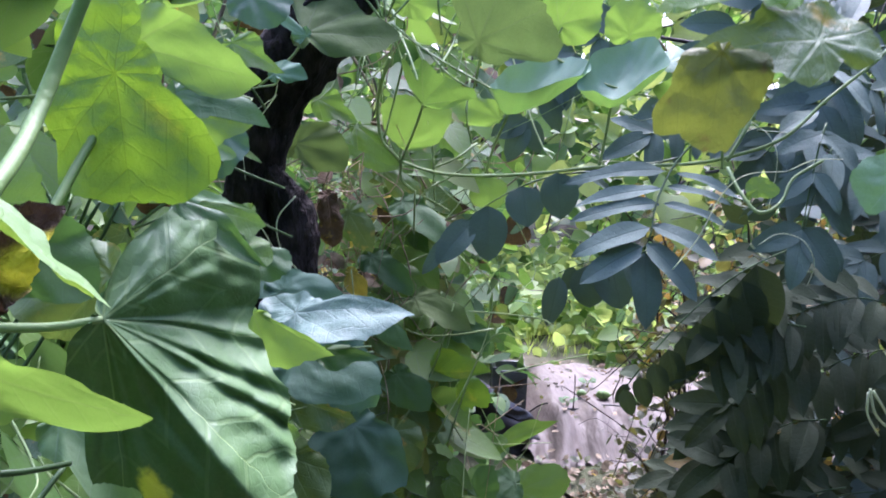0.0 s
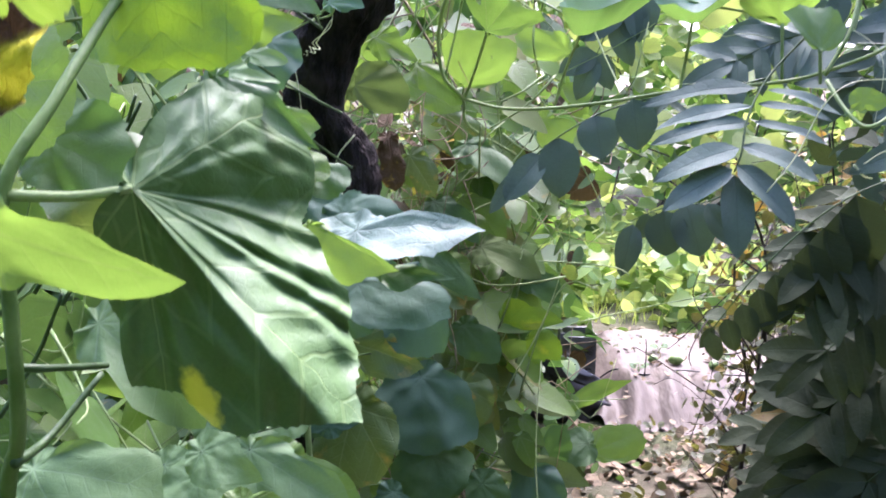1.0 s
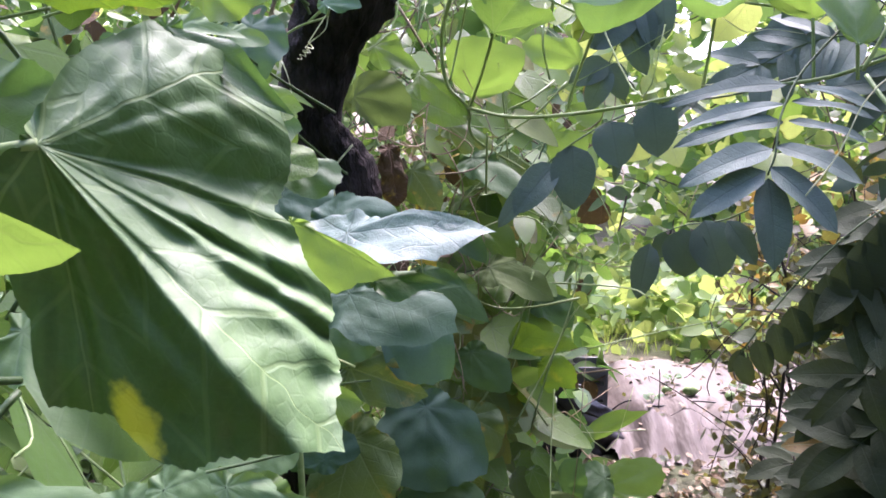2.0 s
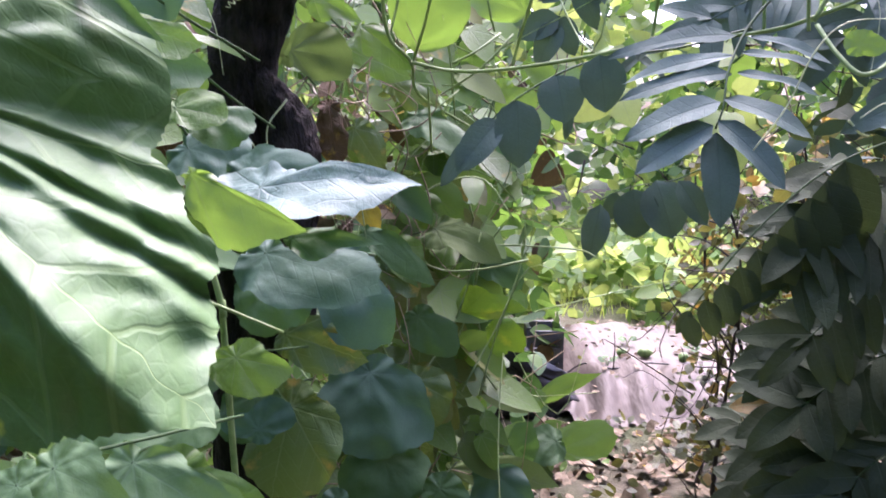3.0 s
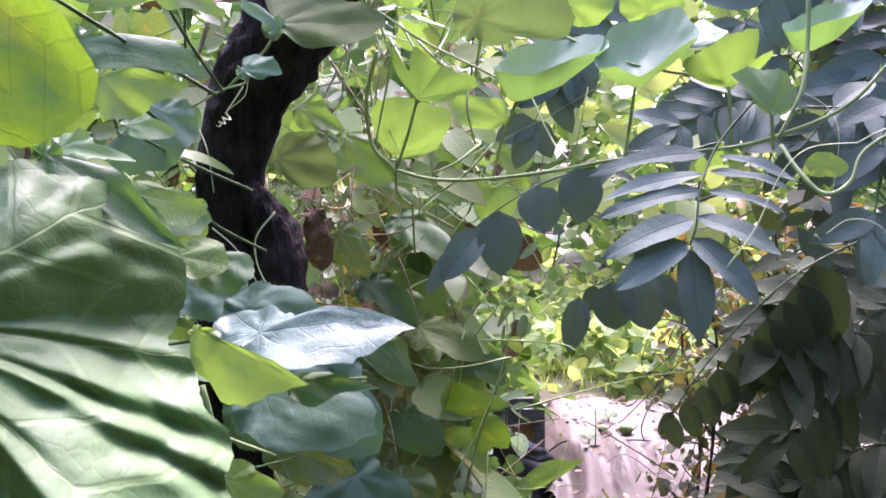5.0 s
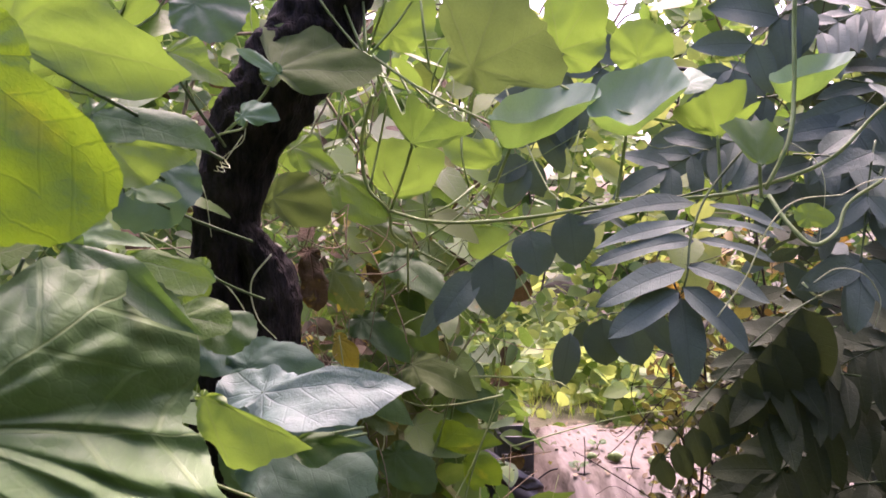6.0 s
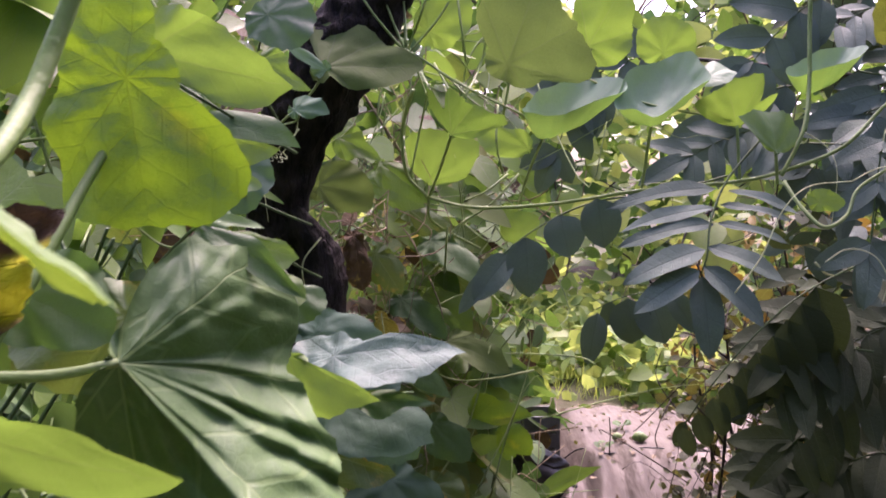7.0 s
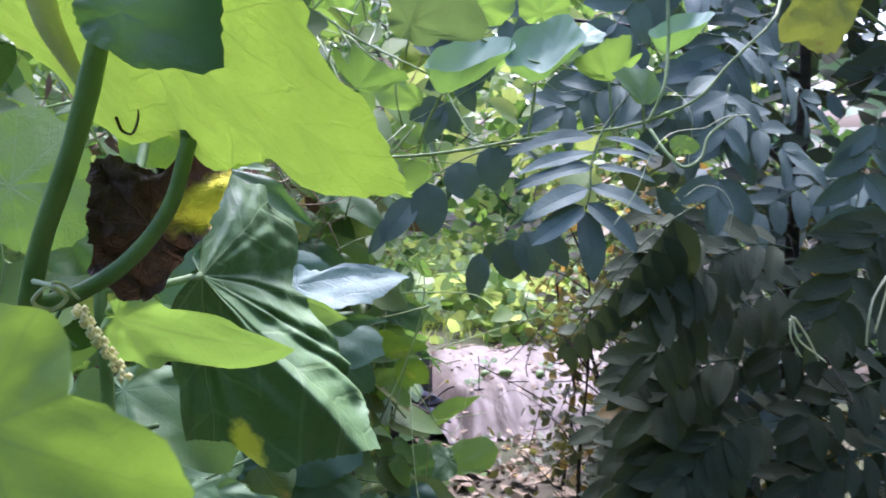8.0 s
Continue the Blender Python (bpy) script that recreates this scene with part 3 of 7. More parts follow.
leaf(near_vine, (-0.232, 0.575, 1.683), (-0.161, 0.578, 1.623), (0.1, -0.99, 0.1), ((-163, 0.62), (-142, 0.76), (-119, 0.58), (-96, 0.32), (-29, 0.34), (-17, 0.57), (-12, 0.75), (0, 1.0), (5, 1.06), (17, 1.06), (38, 0.98), (58, 0.94), (74, 0.97), (90, 0.69), (142, 0.43)), LEAF_LIT, label="bright backlit yellow-green gourd leaf", teeth=0.003, arch=0.03, fold=0.08, wave=0.02, rings=22, spokes=140)
leaf(near_vine, (-0.245, 0.41, 1.521), (-0.15, 0.414, 1.494), (0, -0.99, -0.15), ((0, 1.0), (-84, 0.11), (-27, 0.3), (-8, 0.66), (28, 0.37), (69, 0.28), (163, 0.05)), LEAF_FRESH, label="pointed yellow-green gourd leaf", teeth=0.002, fold=0.03, rings=16, spokes=96)
leaf(near_vine, (-0.202, 0.284, 1.66), (-0.103, 0.246, 1.593), (-0.62, -0.39, -0.68), ((0, 1.0), (-66, 0.4), (-52, 0.72), (-43, 0.87), (-33, 0.81), (-23, 0.91), (-13, 0.95), (7, 0.88), (41, 0.6), (92, 0.74), (114, 1.32)), LEAF_THICK, label="broad bright yellow-green gourd leaf with wavy edge", teeth=0.006, arch=0.01, cup=0.01, fold=0.05, wave=0.015, rings=26, spokes=144)
leaf(near_vine, (-0.19, 0.21, 1.653), (-0.162, 0.207, 1.637), (0, -0.98, 0.2), ((0, 1.0), (-131, 0.45), (-76, 0.6), (-45, 0.9), (-18, 0.9), (10, 0.94), (21, 0.68), (74, 0.38)), LEAF_DEEP, label="dark shaded gourd leaf")
leaf(near_vine, (-0.213, 0.355, 1.575), (-0.239, 0.36, 1.607), (0.15, -0.98, 0.1), ((0, 1.0), (-158, 0.54), (-145, 0.8), (-126, 0.89), (-109, 0.82), (-85, 0.9), (-71, 0.64), (-21, 0.73), (14, 0.91), (27, 0.73), (53, 0.63), (69, 1.05), (78, 1.25), (86, 1.29), (96, 1.01), (124, 0.66), (171, 0.47)), LEAF_WITHERED, label="withered brown leaf curled round a stem", teeth=0.01, crumple=0.2, wave=0.08, fold=0.16, rings=26, spokes=120)
leaf(near_vine, (-0.205, 0.12, 1.559), (-0.164, 0.117, 1.543), (0, -0.98, 0.2), ((0, 1.0), (-131, 0.55), (-94, 0.59), (-78, 0.6), (-40, 0.44), (-25, 0.64), (-12, 0.88), (21, 0.97), (58, 0.62), (140, 0.3)), LEAF_SOFT, label="soft green gourd leaf close by", teeth=0.002)
stalk(near_vine, [(-0.203, 0.27, 1.69), (-0.212, 0.28, 1.656), (-0.227, 0.29, 1.616), (-0.245, 0.3, 1.578), (-0.256, 0.31, 1.549)], 0.0042, 0.0045, STEM_THICK)
stalk(near_vine, [(-0.19, 0.335, 1.616), (-0.201, 0.335, 1.585), (-0.22, 0.335, 1.562), (-0.241, 0.33, 1.549), (-0.255, 0.31, 1.547)], 0.0038, 0.0042, STEM_THICK)
stalk(near_vine, [(-0.21, 0.495, 1.528), (-0.238, 0.485, 1.524), (-0.267, 0.47, 1.526)], 0.0026, 0.0032, STEM, name="petiole")
stalk(near_vine, [(-0.232, 0.605, 1.7), (-0.243, 0.585, 1.655), (-0.248, 0.545, 1.617), (-0.253, 0.5, 1.574), (-0.267, 0.47, 1.528), (-0.268, 0.47, 1.462), (-0.276, 0.48, 1.394), (-0.301, 0.5, 1.299), (-0.32, 0.55, 0.9), (-0.3, 0.55, 0.4), (-0.3, 0.5, 0)], 0.0028, 0.0055, STEM_THICK)
stalk(near_vine, [(-0.28, 0.48, 1.374), (-0.282, 0.52, 1.374), (-0.268, 0.56, 1.401)], 0.003, 0.002, STEM_DARK)
stalk(near_vine, [(-0.275, 0.48, 1.43), (-0.263, 0.5, 1.424), (-0.254, 0.54, 1.413)], 0.0028, 0.002, STEM_DARK)
stalk(near_vine, [(-0.427, 0.75, 1.407), (-0.376, 0.77, 1.491), (-0.319, 0.75, 1.576)], 0.0022, 0.0016, STEM_DARK, name="petiole", sides=5)
stalk(near_vine, [(-0.431, 0.8, 1.384), (-0.377, 0.82, 1.478), (-0.32, 0.8, 1.572)], 0.0022, 0.0016, STEM_DARK, name="petiole", sides=5)
stalk(near_vine, [(-0.428, 0.7, 1.399), (-0.395, 0.72, 1.451), (-0.351, 0.7, 1.508)], 0.0022, 0.0016, STEM_DARK, name="petiole", sides=5)
stalk(near_vine, [(-0.395, 0.8, 1.493), (-0.374, 0.82, 1.537), (-0.346, 0.8, 1.582)], 0.0022, 0.0016, STEM_DARK, name="petiole", sides=5)
stalk(near_vine, [(-0.436, 0.7, 1.309), (-0.41, 0.72, 1.359), (-0.372, 0.7, 1.419)], 0.0022, 0.0016, STEM_DARK, name="petiole", sides=5)
stalk(near_vine, [(-0.39, 0.75, 1.613), (-0.375, 0.77, 1.576), (-0.351, 0.75, 1.538)], 0.0022, 0.0016, STEM_DARK, name="petiole", sides=5)
stalk(near_vine, [(-0.397, 0.7, 1.588), (-0.39, 0.72, 1.548), (-0.37, 0.7, 1.508)], 0.0022, 0.0016, STEM_DARK, name="petiole", sides=5)
stalk(near_vine, [(-0.242, 0.31, 1.681), (-0.239, 0.31, 1.664), (-0.232, 0.31, 1.648), (-0.226, 0.31, 1.636)], 0.006, 0.004, PETAL, name="withered_flower", knobs=0.5)
flower_spike(near_vine, [(-0.25, 0.36, 1.536), (-0.245, 0.36, 1.525), (-0.239, 0.36, 1.515), (-0.232, 0.36, 1.501)])
tendril(near_vine, [(-0.232, 0.386, 1.627), (-0.232, 0.396, 1.621), (-0.226, 0.39, 1.619), (-0.219, 0.37, 1.624), (-0.215, 0.355, 1.63)], 0.0009, 0, 0.008, TWIG_DARK)
tendril(near_vine, [(-0.25, 0.3, 1.56), (-0.24, 0.29, 1.559), (-0.238, 0.3, 1.552), (-0.248, 0.31, 1.546), (-0.251, 0.3, 1.552), (-0.24, 0.295, 1.56), (-0.236, 0.31, 1.55)], 0.0012, 0, 0.008)

# ---- leaves behind the near ones ----
leaf(near_vine, (-0.16, 0.88, 1.449), (-0.031, 0.884, 1.451), (0, -0.45, 0.89), ((0, 1.0), (-160, 0.37), (-135, 0.43), (-84, 0.24), (-22, 0.25), (25, 0.74), (53, 0.54), (116, 0.16)), LEAF_FROST, label="pale bluish leaf with a scorched edge", fold=0.1)
stalk(near_vine, [(-0.16, 0.88, 1.449), (-0.18, 0.933, 1.439), (-0.207, 1.015, 1.417), (-0.245, 1.135, 1.389)], 0.0012, 0.0018, STEM_DARK, "petiole", 5)
leaf(near_vine, (-0.188, 0.800, 1.466), (-0.108, 0.800, 1.426), (0, -0.98, 0.2), ((-10, 0.22), (-7, 0.48), (-4, 0.78), (0, 1.0), (16, 0.79), (45, 0.64), (48, 0.44), (90, 0.1), (-60, 0.06), (180, 0.05)), LEAF_FRESH, fold=0.05)
stalk(near_vine, [(-0.175, 0.8, 1.46), (-0.202, 0.852, 1.45), (-0.253, 0.935, 1.429), (-0.325, 1.055, 1.401)], 0.0012, 0.0018, STEM_DARK, "petiole", 5)
leaf(near_vine, (-0.131, 0.86, 1.41), (-0.057, 0.856, 1.406), (0, -0.71, 0.71), ((0, 1.0), (-61, 0.1), (-8, 0.52), (12, 0.55), (101, 0.09)), LEAF_BLOOM)
stalk(near_vine, [(-0.131, 0.86, 1.41), (-0.136, 0.913, 1.399), (-0.12, 0.995, 1.379), (-0.096, 1.115, 1.351)], 0.0012, 0.0018, STEM_DARK, "petiole", 5)
leaf(near_vine, (-0.193, 0.97, 1.453), (-0.115, 0.962, 1.442), (0, -0.8, 0.6), ((0, 1.0), (-120, 0.35), (-57, 0.47), (-22, 0.77), (15, 0.33), (176, 0.3)), LEAF_BLUE)
stalk(near_vine, [(-0.193, 0.97, 1.453), (-0.206, 1.022, 1.443), (-0.213, 1.105, 1.421), (-0.223, 1.225, 1.393)], 0.0012, 0.0018, STEM_DARK, "petiole", 5)
leaf(near_vine, (-0.214, 0.92, 1.509), (-0.19, 0.899, 1.48), (0, -0.8, 0.6), ((0, 1.0), (-87, 0.32), (-57, 0.89), (-33, 1.1), (52, 0.62), (105, 0.3)), LEAF_DEEP)
stalk(near_vine, [(-0.214, 0.92, 1.509), (-0.234, 0.972, 1.498), (-0.265, 1.055, 1.478), (-0.309, 1.175, 1.45)], 0.0012, 0.0018, STEM_DARK, "petiole", 5)
leaf(near_vine, (-0.247, 0.8, 1.572), (-0.177, 0.792, 1.556), (0, -0.91, 0.41), ((0, 1.0), (-48, 0.1), (-16, 0.52), (-8, 0.91), (16, 0.92), (24, 0.57), (85, 0.1)), LEAF_GREEN)
stalk(near_vine, [(-0.247, 0.8, 1.572), (-0.275, 0.852, 1.562), (-0.33, 0.935, 1.54), (-0.407, 1.055, 1.512)], 0.0012, 0.0018, STEM_DARK, "petiole", 5)
leaf(near_vine, (-0.206, 0.62, 1.593), (-0.134, 0.616, 1.544), (0.3, -0.81, 0.51), ((0, 1.0), (-39, 0.1), (-7, 0.57), (7, 0.83), (16, 0.46), (94, 0.05)), LEAF_DEEP, fold=0.12)
leaf(near_vine, (-0.213, 0.65, 1.596), (-0.168, 0.645, 1.589), (0, -0.8, 0.6), ((0, 1.0), (-138, 0.19), (-16, 0.43), (11, 0.52), (99, 0.13)), LEAF_BLOOM)
stalk(near_vine, [(-0.213, 0.65, 1.596), (-0.237, 0.703, 1.586), (-0.282, 0.785, 1.565), (-0.345, 0.905, 1.536)], 0.0012, 0.0018, STEM_DARK, "petiole", 5)
leaf(near_vine, (-0.249, 0.65, 1.71), (-0.148, 0.651, 1.686), (0, -1, -0.05), ((0, 1.0), (-109, 0.26), (-55, 0.41), (-22, 0.61), (-7, 0.83), (7, 0.93), (16, 0.81), (28, 0.21), (174, 0.17)), LEAF_FRESH, label="wide yellow-green leaf lit through")
stalk(near_vine, [(-0.249, 0.65, 1.71), (-0.252, 0.703, 1.7), (-0.23, 0.785, 1.679), (-0.197, 0.905, 1.651)], 0.0012, 0.0018, STEM_DARK, "petiole", 5)
leaf(near_vine, (-0.265, 0.8, 1.68), (-0.168, 0.781, 1.649), (0, -0.85, 0.53), ((0, 1.0), (-37, 0.15), (-12, 0.75), (13, 0.49), (71, 0.08)), LEAF_DEEP)
stalk(near_vine, [(-0.265, 0.8, 1.68), (-0.275, 0.852, 1.669), (-0.277, 0.935, 1.649), (-0.277, 1.055, 1.621)], 0.0012, 0.0018, STEM_DARK, "petiole", 5)
leaf(near_vine, (-0.267, 0.84, 1.658), (-0.201, 0.838, 1.653), (0, -0.96, 0.29), ((0, 1.0), (-45, 0.15), (-9, 0.57), (29, 0.71), (79, 0.55), (92, 0.3)), LEAF_FRESH)
stalk(near_vine, [(-0.267, 0.84, 1.658), (-0.286, 0.893, 1.647), (-0.31, 0.975, 1.627), (-0.345, 1.095, 1.599)], 0.0012, 0.0018, STEM_DARK, "petiole", 5)
leaf(near_vine, (-0.28, 1, 1.646), (-0.268, 0.978, 1.59), (0, -0.93, 0.37), ((0, 1.0), (-154, 0.23), (-92, 0.5), (-39, 0.8), (44, 1.16), (58, 1.01), (70, 0.6)), LEAF_BLUE)
stalk(near_vine, [(-0.28, 1.0, 1.646), (-0.306, 1.052, 1.635), (-0.354, 1.135, 1.615), (-0.422, 1.255, 1.587)], 0.0012, 0.0018, STEM_DARK, "petiole", 5)
leaf(near_vine, (-0.271, 0.9, 1.625), (-0.231, 0.896, 1.619), (0, -0.8, 0.6), ((0, 1.0), (-126, 0.25), (-27, 0.49), (69, 0.24)), LEAF_BLOOM)
stalk(near_vine, [(-0.271, 0.9, 1.625), (-0.275, 0.953, 1.615), (-0.257, 1.035, 1.593), (-0.229, 1.155, 1.566)], 0.0012, 0.0018, STEM_DARK, "petiole", 5)
leaf(near_vine, (-0.223, 0.85, 1.734), (-0.169, 0.842, 1.707), (0, -0.96, 0.29), ((0, 1.0), (-123, 0.08), (-9, 0.58), (19, 0.6), (76, 0.24)), LEAF_GREEN)
stalk(near_vine, [(-0.223, 0.85, 1.734), (-0.234, 0.903, 1.724), (-0.239, 0.985, 1.702), (-0.245, 1.105, 1.675)], 0.0012, 0.0018, STEM_DARK, "petiole", 5)
leaf(near_vine, (-0.239, 0.98, 1.803), (-0.187, 0.976, 1.797), (0, -0.87, 0.49), ((0, 1.0), (-113, 0.47), (-39, 0.86), (27, 1.13), (55, 1.02), (88, 0.69), (158, 0.49)), LEAF_BLUE)
stalk(near_vine, [(-0.239, 0.98, 1.803), (-0.258, 1.032, 1.792), (-0.287, 1.115, 1.772), (-0.326, 1.235, 1.744)], 0.0012, 0.0018, STEM_DARK, "petiole", 5)
leaf(near_vine, (-0.272, 0.66, 1.526), (-0.384, 0.686, 1.584), (0, -0.91, 0.41), ((0, 1.0), (-29, 0.69), (-12, 0.89), (9, 0.7), (18, 0.26), (146, 0.02)), LEAF_AGED)
stalk(near_vine, [(-0.272, 0.66, 1.526), (-0.299, 0.712, 1.516), (-0.351, 0.795, 1.494), (-0.424, 0.915, 1.467)], 0.0012, 0.0018, STEM_DARK, "petiole", 5)
leaf(near_vine, (-0.358, 0.62, 1.303), (-0.256, 0.611, 1.294), (0, -0.71, 0.71), ((0, 1.0), (-56, 0.2), (-24, 0.59), (-17, 0.95), (14, 1.02), (35, 0.77), (92, 0.25), (174, 0.1)), LEAF_BLOOM)
leaf(near_vine, (-0.268, 0.85, 1.222), (-0.154, 0.814, 1.174), (0, -0.8, 0.6), ((0, 1.0), (-88, 0.08), (-22, 0.38), (-15, 0.77), (16, 0.87), (43, 0.51), (112, 0.28), (174, 0.21)), LEAF_BLOOM)
stalk(near_vine, [(-0.268, 0.85, 1.222), (-0.292, 0.903, 1.212), (-0.334, 0.985, 1.19), (-0.393, 1.105, 1.163)], 0.0012, 0.0018, STEM_DARK, "petiole", 5)
leaf(near_vine, (-0.28, 0.75, 1.263), (-0.221, 0.737, 1.245), (0, -0.8, 0.6), ((0, 1.0), (-151, 0.26), (-86, 0.35), (-20, 0.63), (22, 0.64), (130, 0.24)), LEAF_BLOOM)
stalk(near_vine, [(-0.28, 0.75, 1.263), (-0.281, 0.802, 1.252), (-0.257, 0.885, 1.232), (-0.22, 1.005, 1.204)], 0.0012, 0.0018, STEM_DARK, "petiole", 5)
leaf(near_vine, (-0.332, 0.9, 1.23), (-0.253, 0.895, 1.223), (0, -0.8, 0.6), ((0, 1.0), (-111, 0.1), (-12, 0.6), (11, 0.74), (38, 0.38), (157, 0.21)), LEAF_BLOOM)
stalk(near_vine, [(-0.332, 0.9, 1.23), (-0.341, 0.953, 1.22), (-0.34, 1.035, 1.198), (-0.337, 1.155, 1.171)], 0.0012, 0.0018, STEM_DARK, "petiole", 5)
leaf(near_vine, (-0.301, 1.18, 1.205), (-0.209, 1.176, 1.196), (0, -0.91, 0.41), ((0, 1.0), (-161, 0.09), (-67, 0.21), (-22, 0.6), (88, 0.26)), LEAF_GREEN)
stalk(near_vine, [(-0.301, 1.18, 1.205), (-0.318, 1.233, 1.195), (-0.34, 1.315, 1.173), (-0.371, 1.435, 1.145)], 0.0012, 0.0018, STEM_DARK, "petiole", 5)
leaf(near_vine, (-0.338, 0.8, 1.225), (-0.281, 0.79, 1.212), (0, -0.8, 0.6), ((0, 1.0), (-141, 0.28), (-33, 0.46), (31, 0.78), (85, 0.5), (166, 0.59)), LEAF_BLOOM)
stalk(near_vine, [(-0.338, 0.8, 1.225), (-0.363, 0.852, 1.215), (-0.408, 0.935, 1.194), (-0.473, 1.055, 1.165)], 0.0012, 0.0018, STEM_DARK, "petiole", 5)
leaf(near_vine, (-0.289, 0.6, 1.423), (-0.208, 0.574, 1.362), (0.2, -0.78, 0.59), ((0, 1.0), (-108, 0.2), (-54, 0.45), (-37, 0.73), (17, 0.75), (29, 0.35), (145, 0.08)), LEAF_BLOOM)
leaf(near_vine, (-0.238, 0.62, 1.526), (-0.256, 0.609, 1.488), (0, -0.96, 0.29), ((0, 1.0), (-161, 1.03), (-84, 0.46), (-40, 1.04), (35, 0.57), (114, 0.3), (178, 1.06)), LEAF_BLUE)
leaf(near_vine, (-0.297, 0.78, 1.225), (-0.242, 0.757, 1.201), (0, -0.71, 0.71), ((0, 1.0), (-179, 0.44), (-100, 0.31), (-30, 0.62), (41, 0.63), (132, 0.61)), LEAF_BLOOM)
stalk(near_vine, [(-0.297, 0.78, 1.225), (-0.308, 0.832, 1.215), (-0.31, 0.915, 1.194), (-0.312, 1.035, 1.165)], 0.0012, 0.0018, STEM_DARK, "petiole", 5)
leaf(near_vine, (-0.272, 1, 1.202), (-0.243, 0.988, 1.189), (0, -0.76, 0.65), ((0, 1.0), (-144, 1.08), (-75, 0.81), (103, 1.06), (138, 2.75), (148, 3.75), (157, 3.78), (178, 1.94)), LEAF_BLOOM)
stalk(near_vine, [(-0.272, 1.0, 1.202), (-0.29, 1.052, 1.192), (-0.316, 1.135, 1.171), (-0.352, 1.255, 1.143)], 0.0012, 0.0018, STEM_DARK, "petiole", 5)
leaf(near_vine, (-0.259, 0.9, 1.185), (-0.144, 0.862, 1.141), (0, -0.76, 0.65), ((0, 1.0), (-153, 0.22), (-42, 0.29), (-14, 0.73), (36, 0.61), (108, 0.38), (161, 0.45)), LEAF_GREEN)
stalk(near_vine, [(-0.259, 0.9, 1.185), (-0.285, 0.953, 1.175), (-0.334, 1.035, 1.153), (-0.404, 1.155, 1.125)], 0.0012, 0.0018, STEM_DARK, "petiole", 5)
leaf(near_vine, (-0.268, 1.15, 1.219), (-0.201, 1.144, 1.206), (0, -0.91, 0.41), ((0, 1.0), (-133, 0.24), (-28, 0.52), (123, 0.41), (169, 0.47)), LEAF_GREEN)
stalk(near_vine, [(-0.268, 1.15, 1.219), (-0.272, 1.203, 1.209), (-0.255, 1.285, 1.188), (-0.228, 1.405, 1.159)], 0.0012, 0.0018, STEM_DARK, "petiole", 5)
leaf(near_vine, (-0.193, 0.6, 1.292), (-0.149, 0.59, 1.282), (0, -0.71, 0.71), ((0, 1.0), (-173, 0.36), (-70, 0.24), (-17, 0.71), (37, 0.75), (118, 0.43)), LEAF_GREEN)
leaf(near_vine, (-0.357, 0.6, 1.585), (-0.305, 0.588, 1.546), (0, -0.96, 0.29), ((0, 1.0), (-149, 0.84), (-117, 1.0), (-74, 0.89), (27, 0.88), (61, 0.66), (146, 0.51)), LEAF_GREEN)
leaf(near_vine, (-0.327, 0.62, 1.548), (-0.261, 0.607, 1.519), (0, -0.91, 0.41), ((0, 1.0), (-146, 0.41), (-87, 0.51), (-37, 0.75), (41, 0.53), (139, 0.34)), LEAF_DEEP)
leaf(near_vine, (-0.228, 0.95, 1.55), (-0.235, 0.942, 1.512), (0, -0.98, 0.2), ((0, 1.0), (-56, 0.1), (-33, 0.58), (33, 0.73), (90, 0.41)), LEAF_GREEN)
stalk(near_vine, [(-0.228, 0.95, 1.55), (-0.237, 1.002, 1.54), (-0.233, 1.085, 1.518), (-0.226, 1.205, 1.49)], 0.0012, 0.0018, STEM_DARK, "petiole", 5)
leaf(near_vine, (-0.234, 0.9, 1.513), (-0.188, 0.892, 1.503), (0, -0.76, 0.65), ((0, 1.0), (-117, 0.22), (26, 0.74), (69, 0.34)), LEAF_GREEN)
stalk(near_vine, [(-0.234, 0.9, 1.513), (-0.251, 0.953, 1.502), (-0.27, 1.035, 1.482), (-0.297, 1.155, 1.454)], 0.0012, 0.0018, STEM_DARK, "petiole", 5)
leaf(near_vine, (-0.26, 1, 1.475), (-0.183, 0.98, 1.449), (0, -0.8, 0.6), ((0, 1.0), (-156, 0.13), (-12, 0.78), (19, 0.74), (48, 0.44)), LEAF_BLUE)
stalk(near_vine, [(-0.26, 1.0, 1.475), (-0.285, 1.052, 1.465), (-0.328, 1.135, 1.444), (-0.388, 1.255, 1.415)], 0.0012, 0.0018, STEM_DARK, "petiole", 5)

# ---- vine on the trunk, lower leaves ----
trunk_vine = thing("gourd_vine", (-0.25, 1.5, 0), "gourd vine with dull green and yellowing leaves climbing a trunk", "vine", "gourd vines")
leaf(trunk_vine, (-0.192, 1.45, 1.288), (-0.108, 1.383, 1.173), (0, -0.86, 0.51), ((0, 1.0), (-153, 0.1), (-33, 0.38), (-14, 0.8), (28, 0.89), (55, 0.48), (65, 0.73), (93, 0.68), (127, 0.95), (136, 0.48)), LEAF_BLUE, label="dark bluish folded gourd leaf", fold=0.14)
stalk(trunk_vine, [(-0.192, 1.45, 1.288), (-0.202, 1.503, 1.278), (-0.201, 1.585, 1.256), (-0.199, 1.705, 1.229)], 0.0012, 0.0018, STEM_DARK, "petiole", 5)
leaf(trunk_vine, (-0.274, 1.35, 1.252), (-0.278, 1.324, 1.193), (0, -0.91, 0.41), ((0, 1.0), (-95, 0.74), (-50, 0.74), (33, 0.95), (69, 0.84), (124, 0.89), (170, 0.67)), LEAF_DEEP)
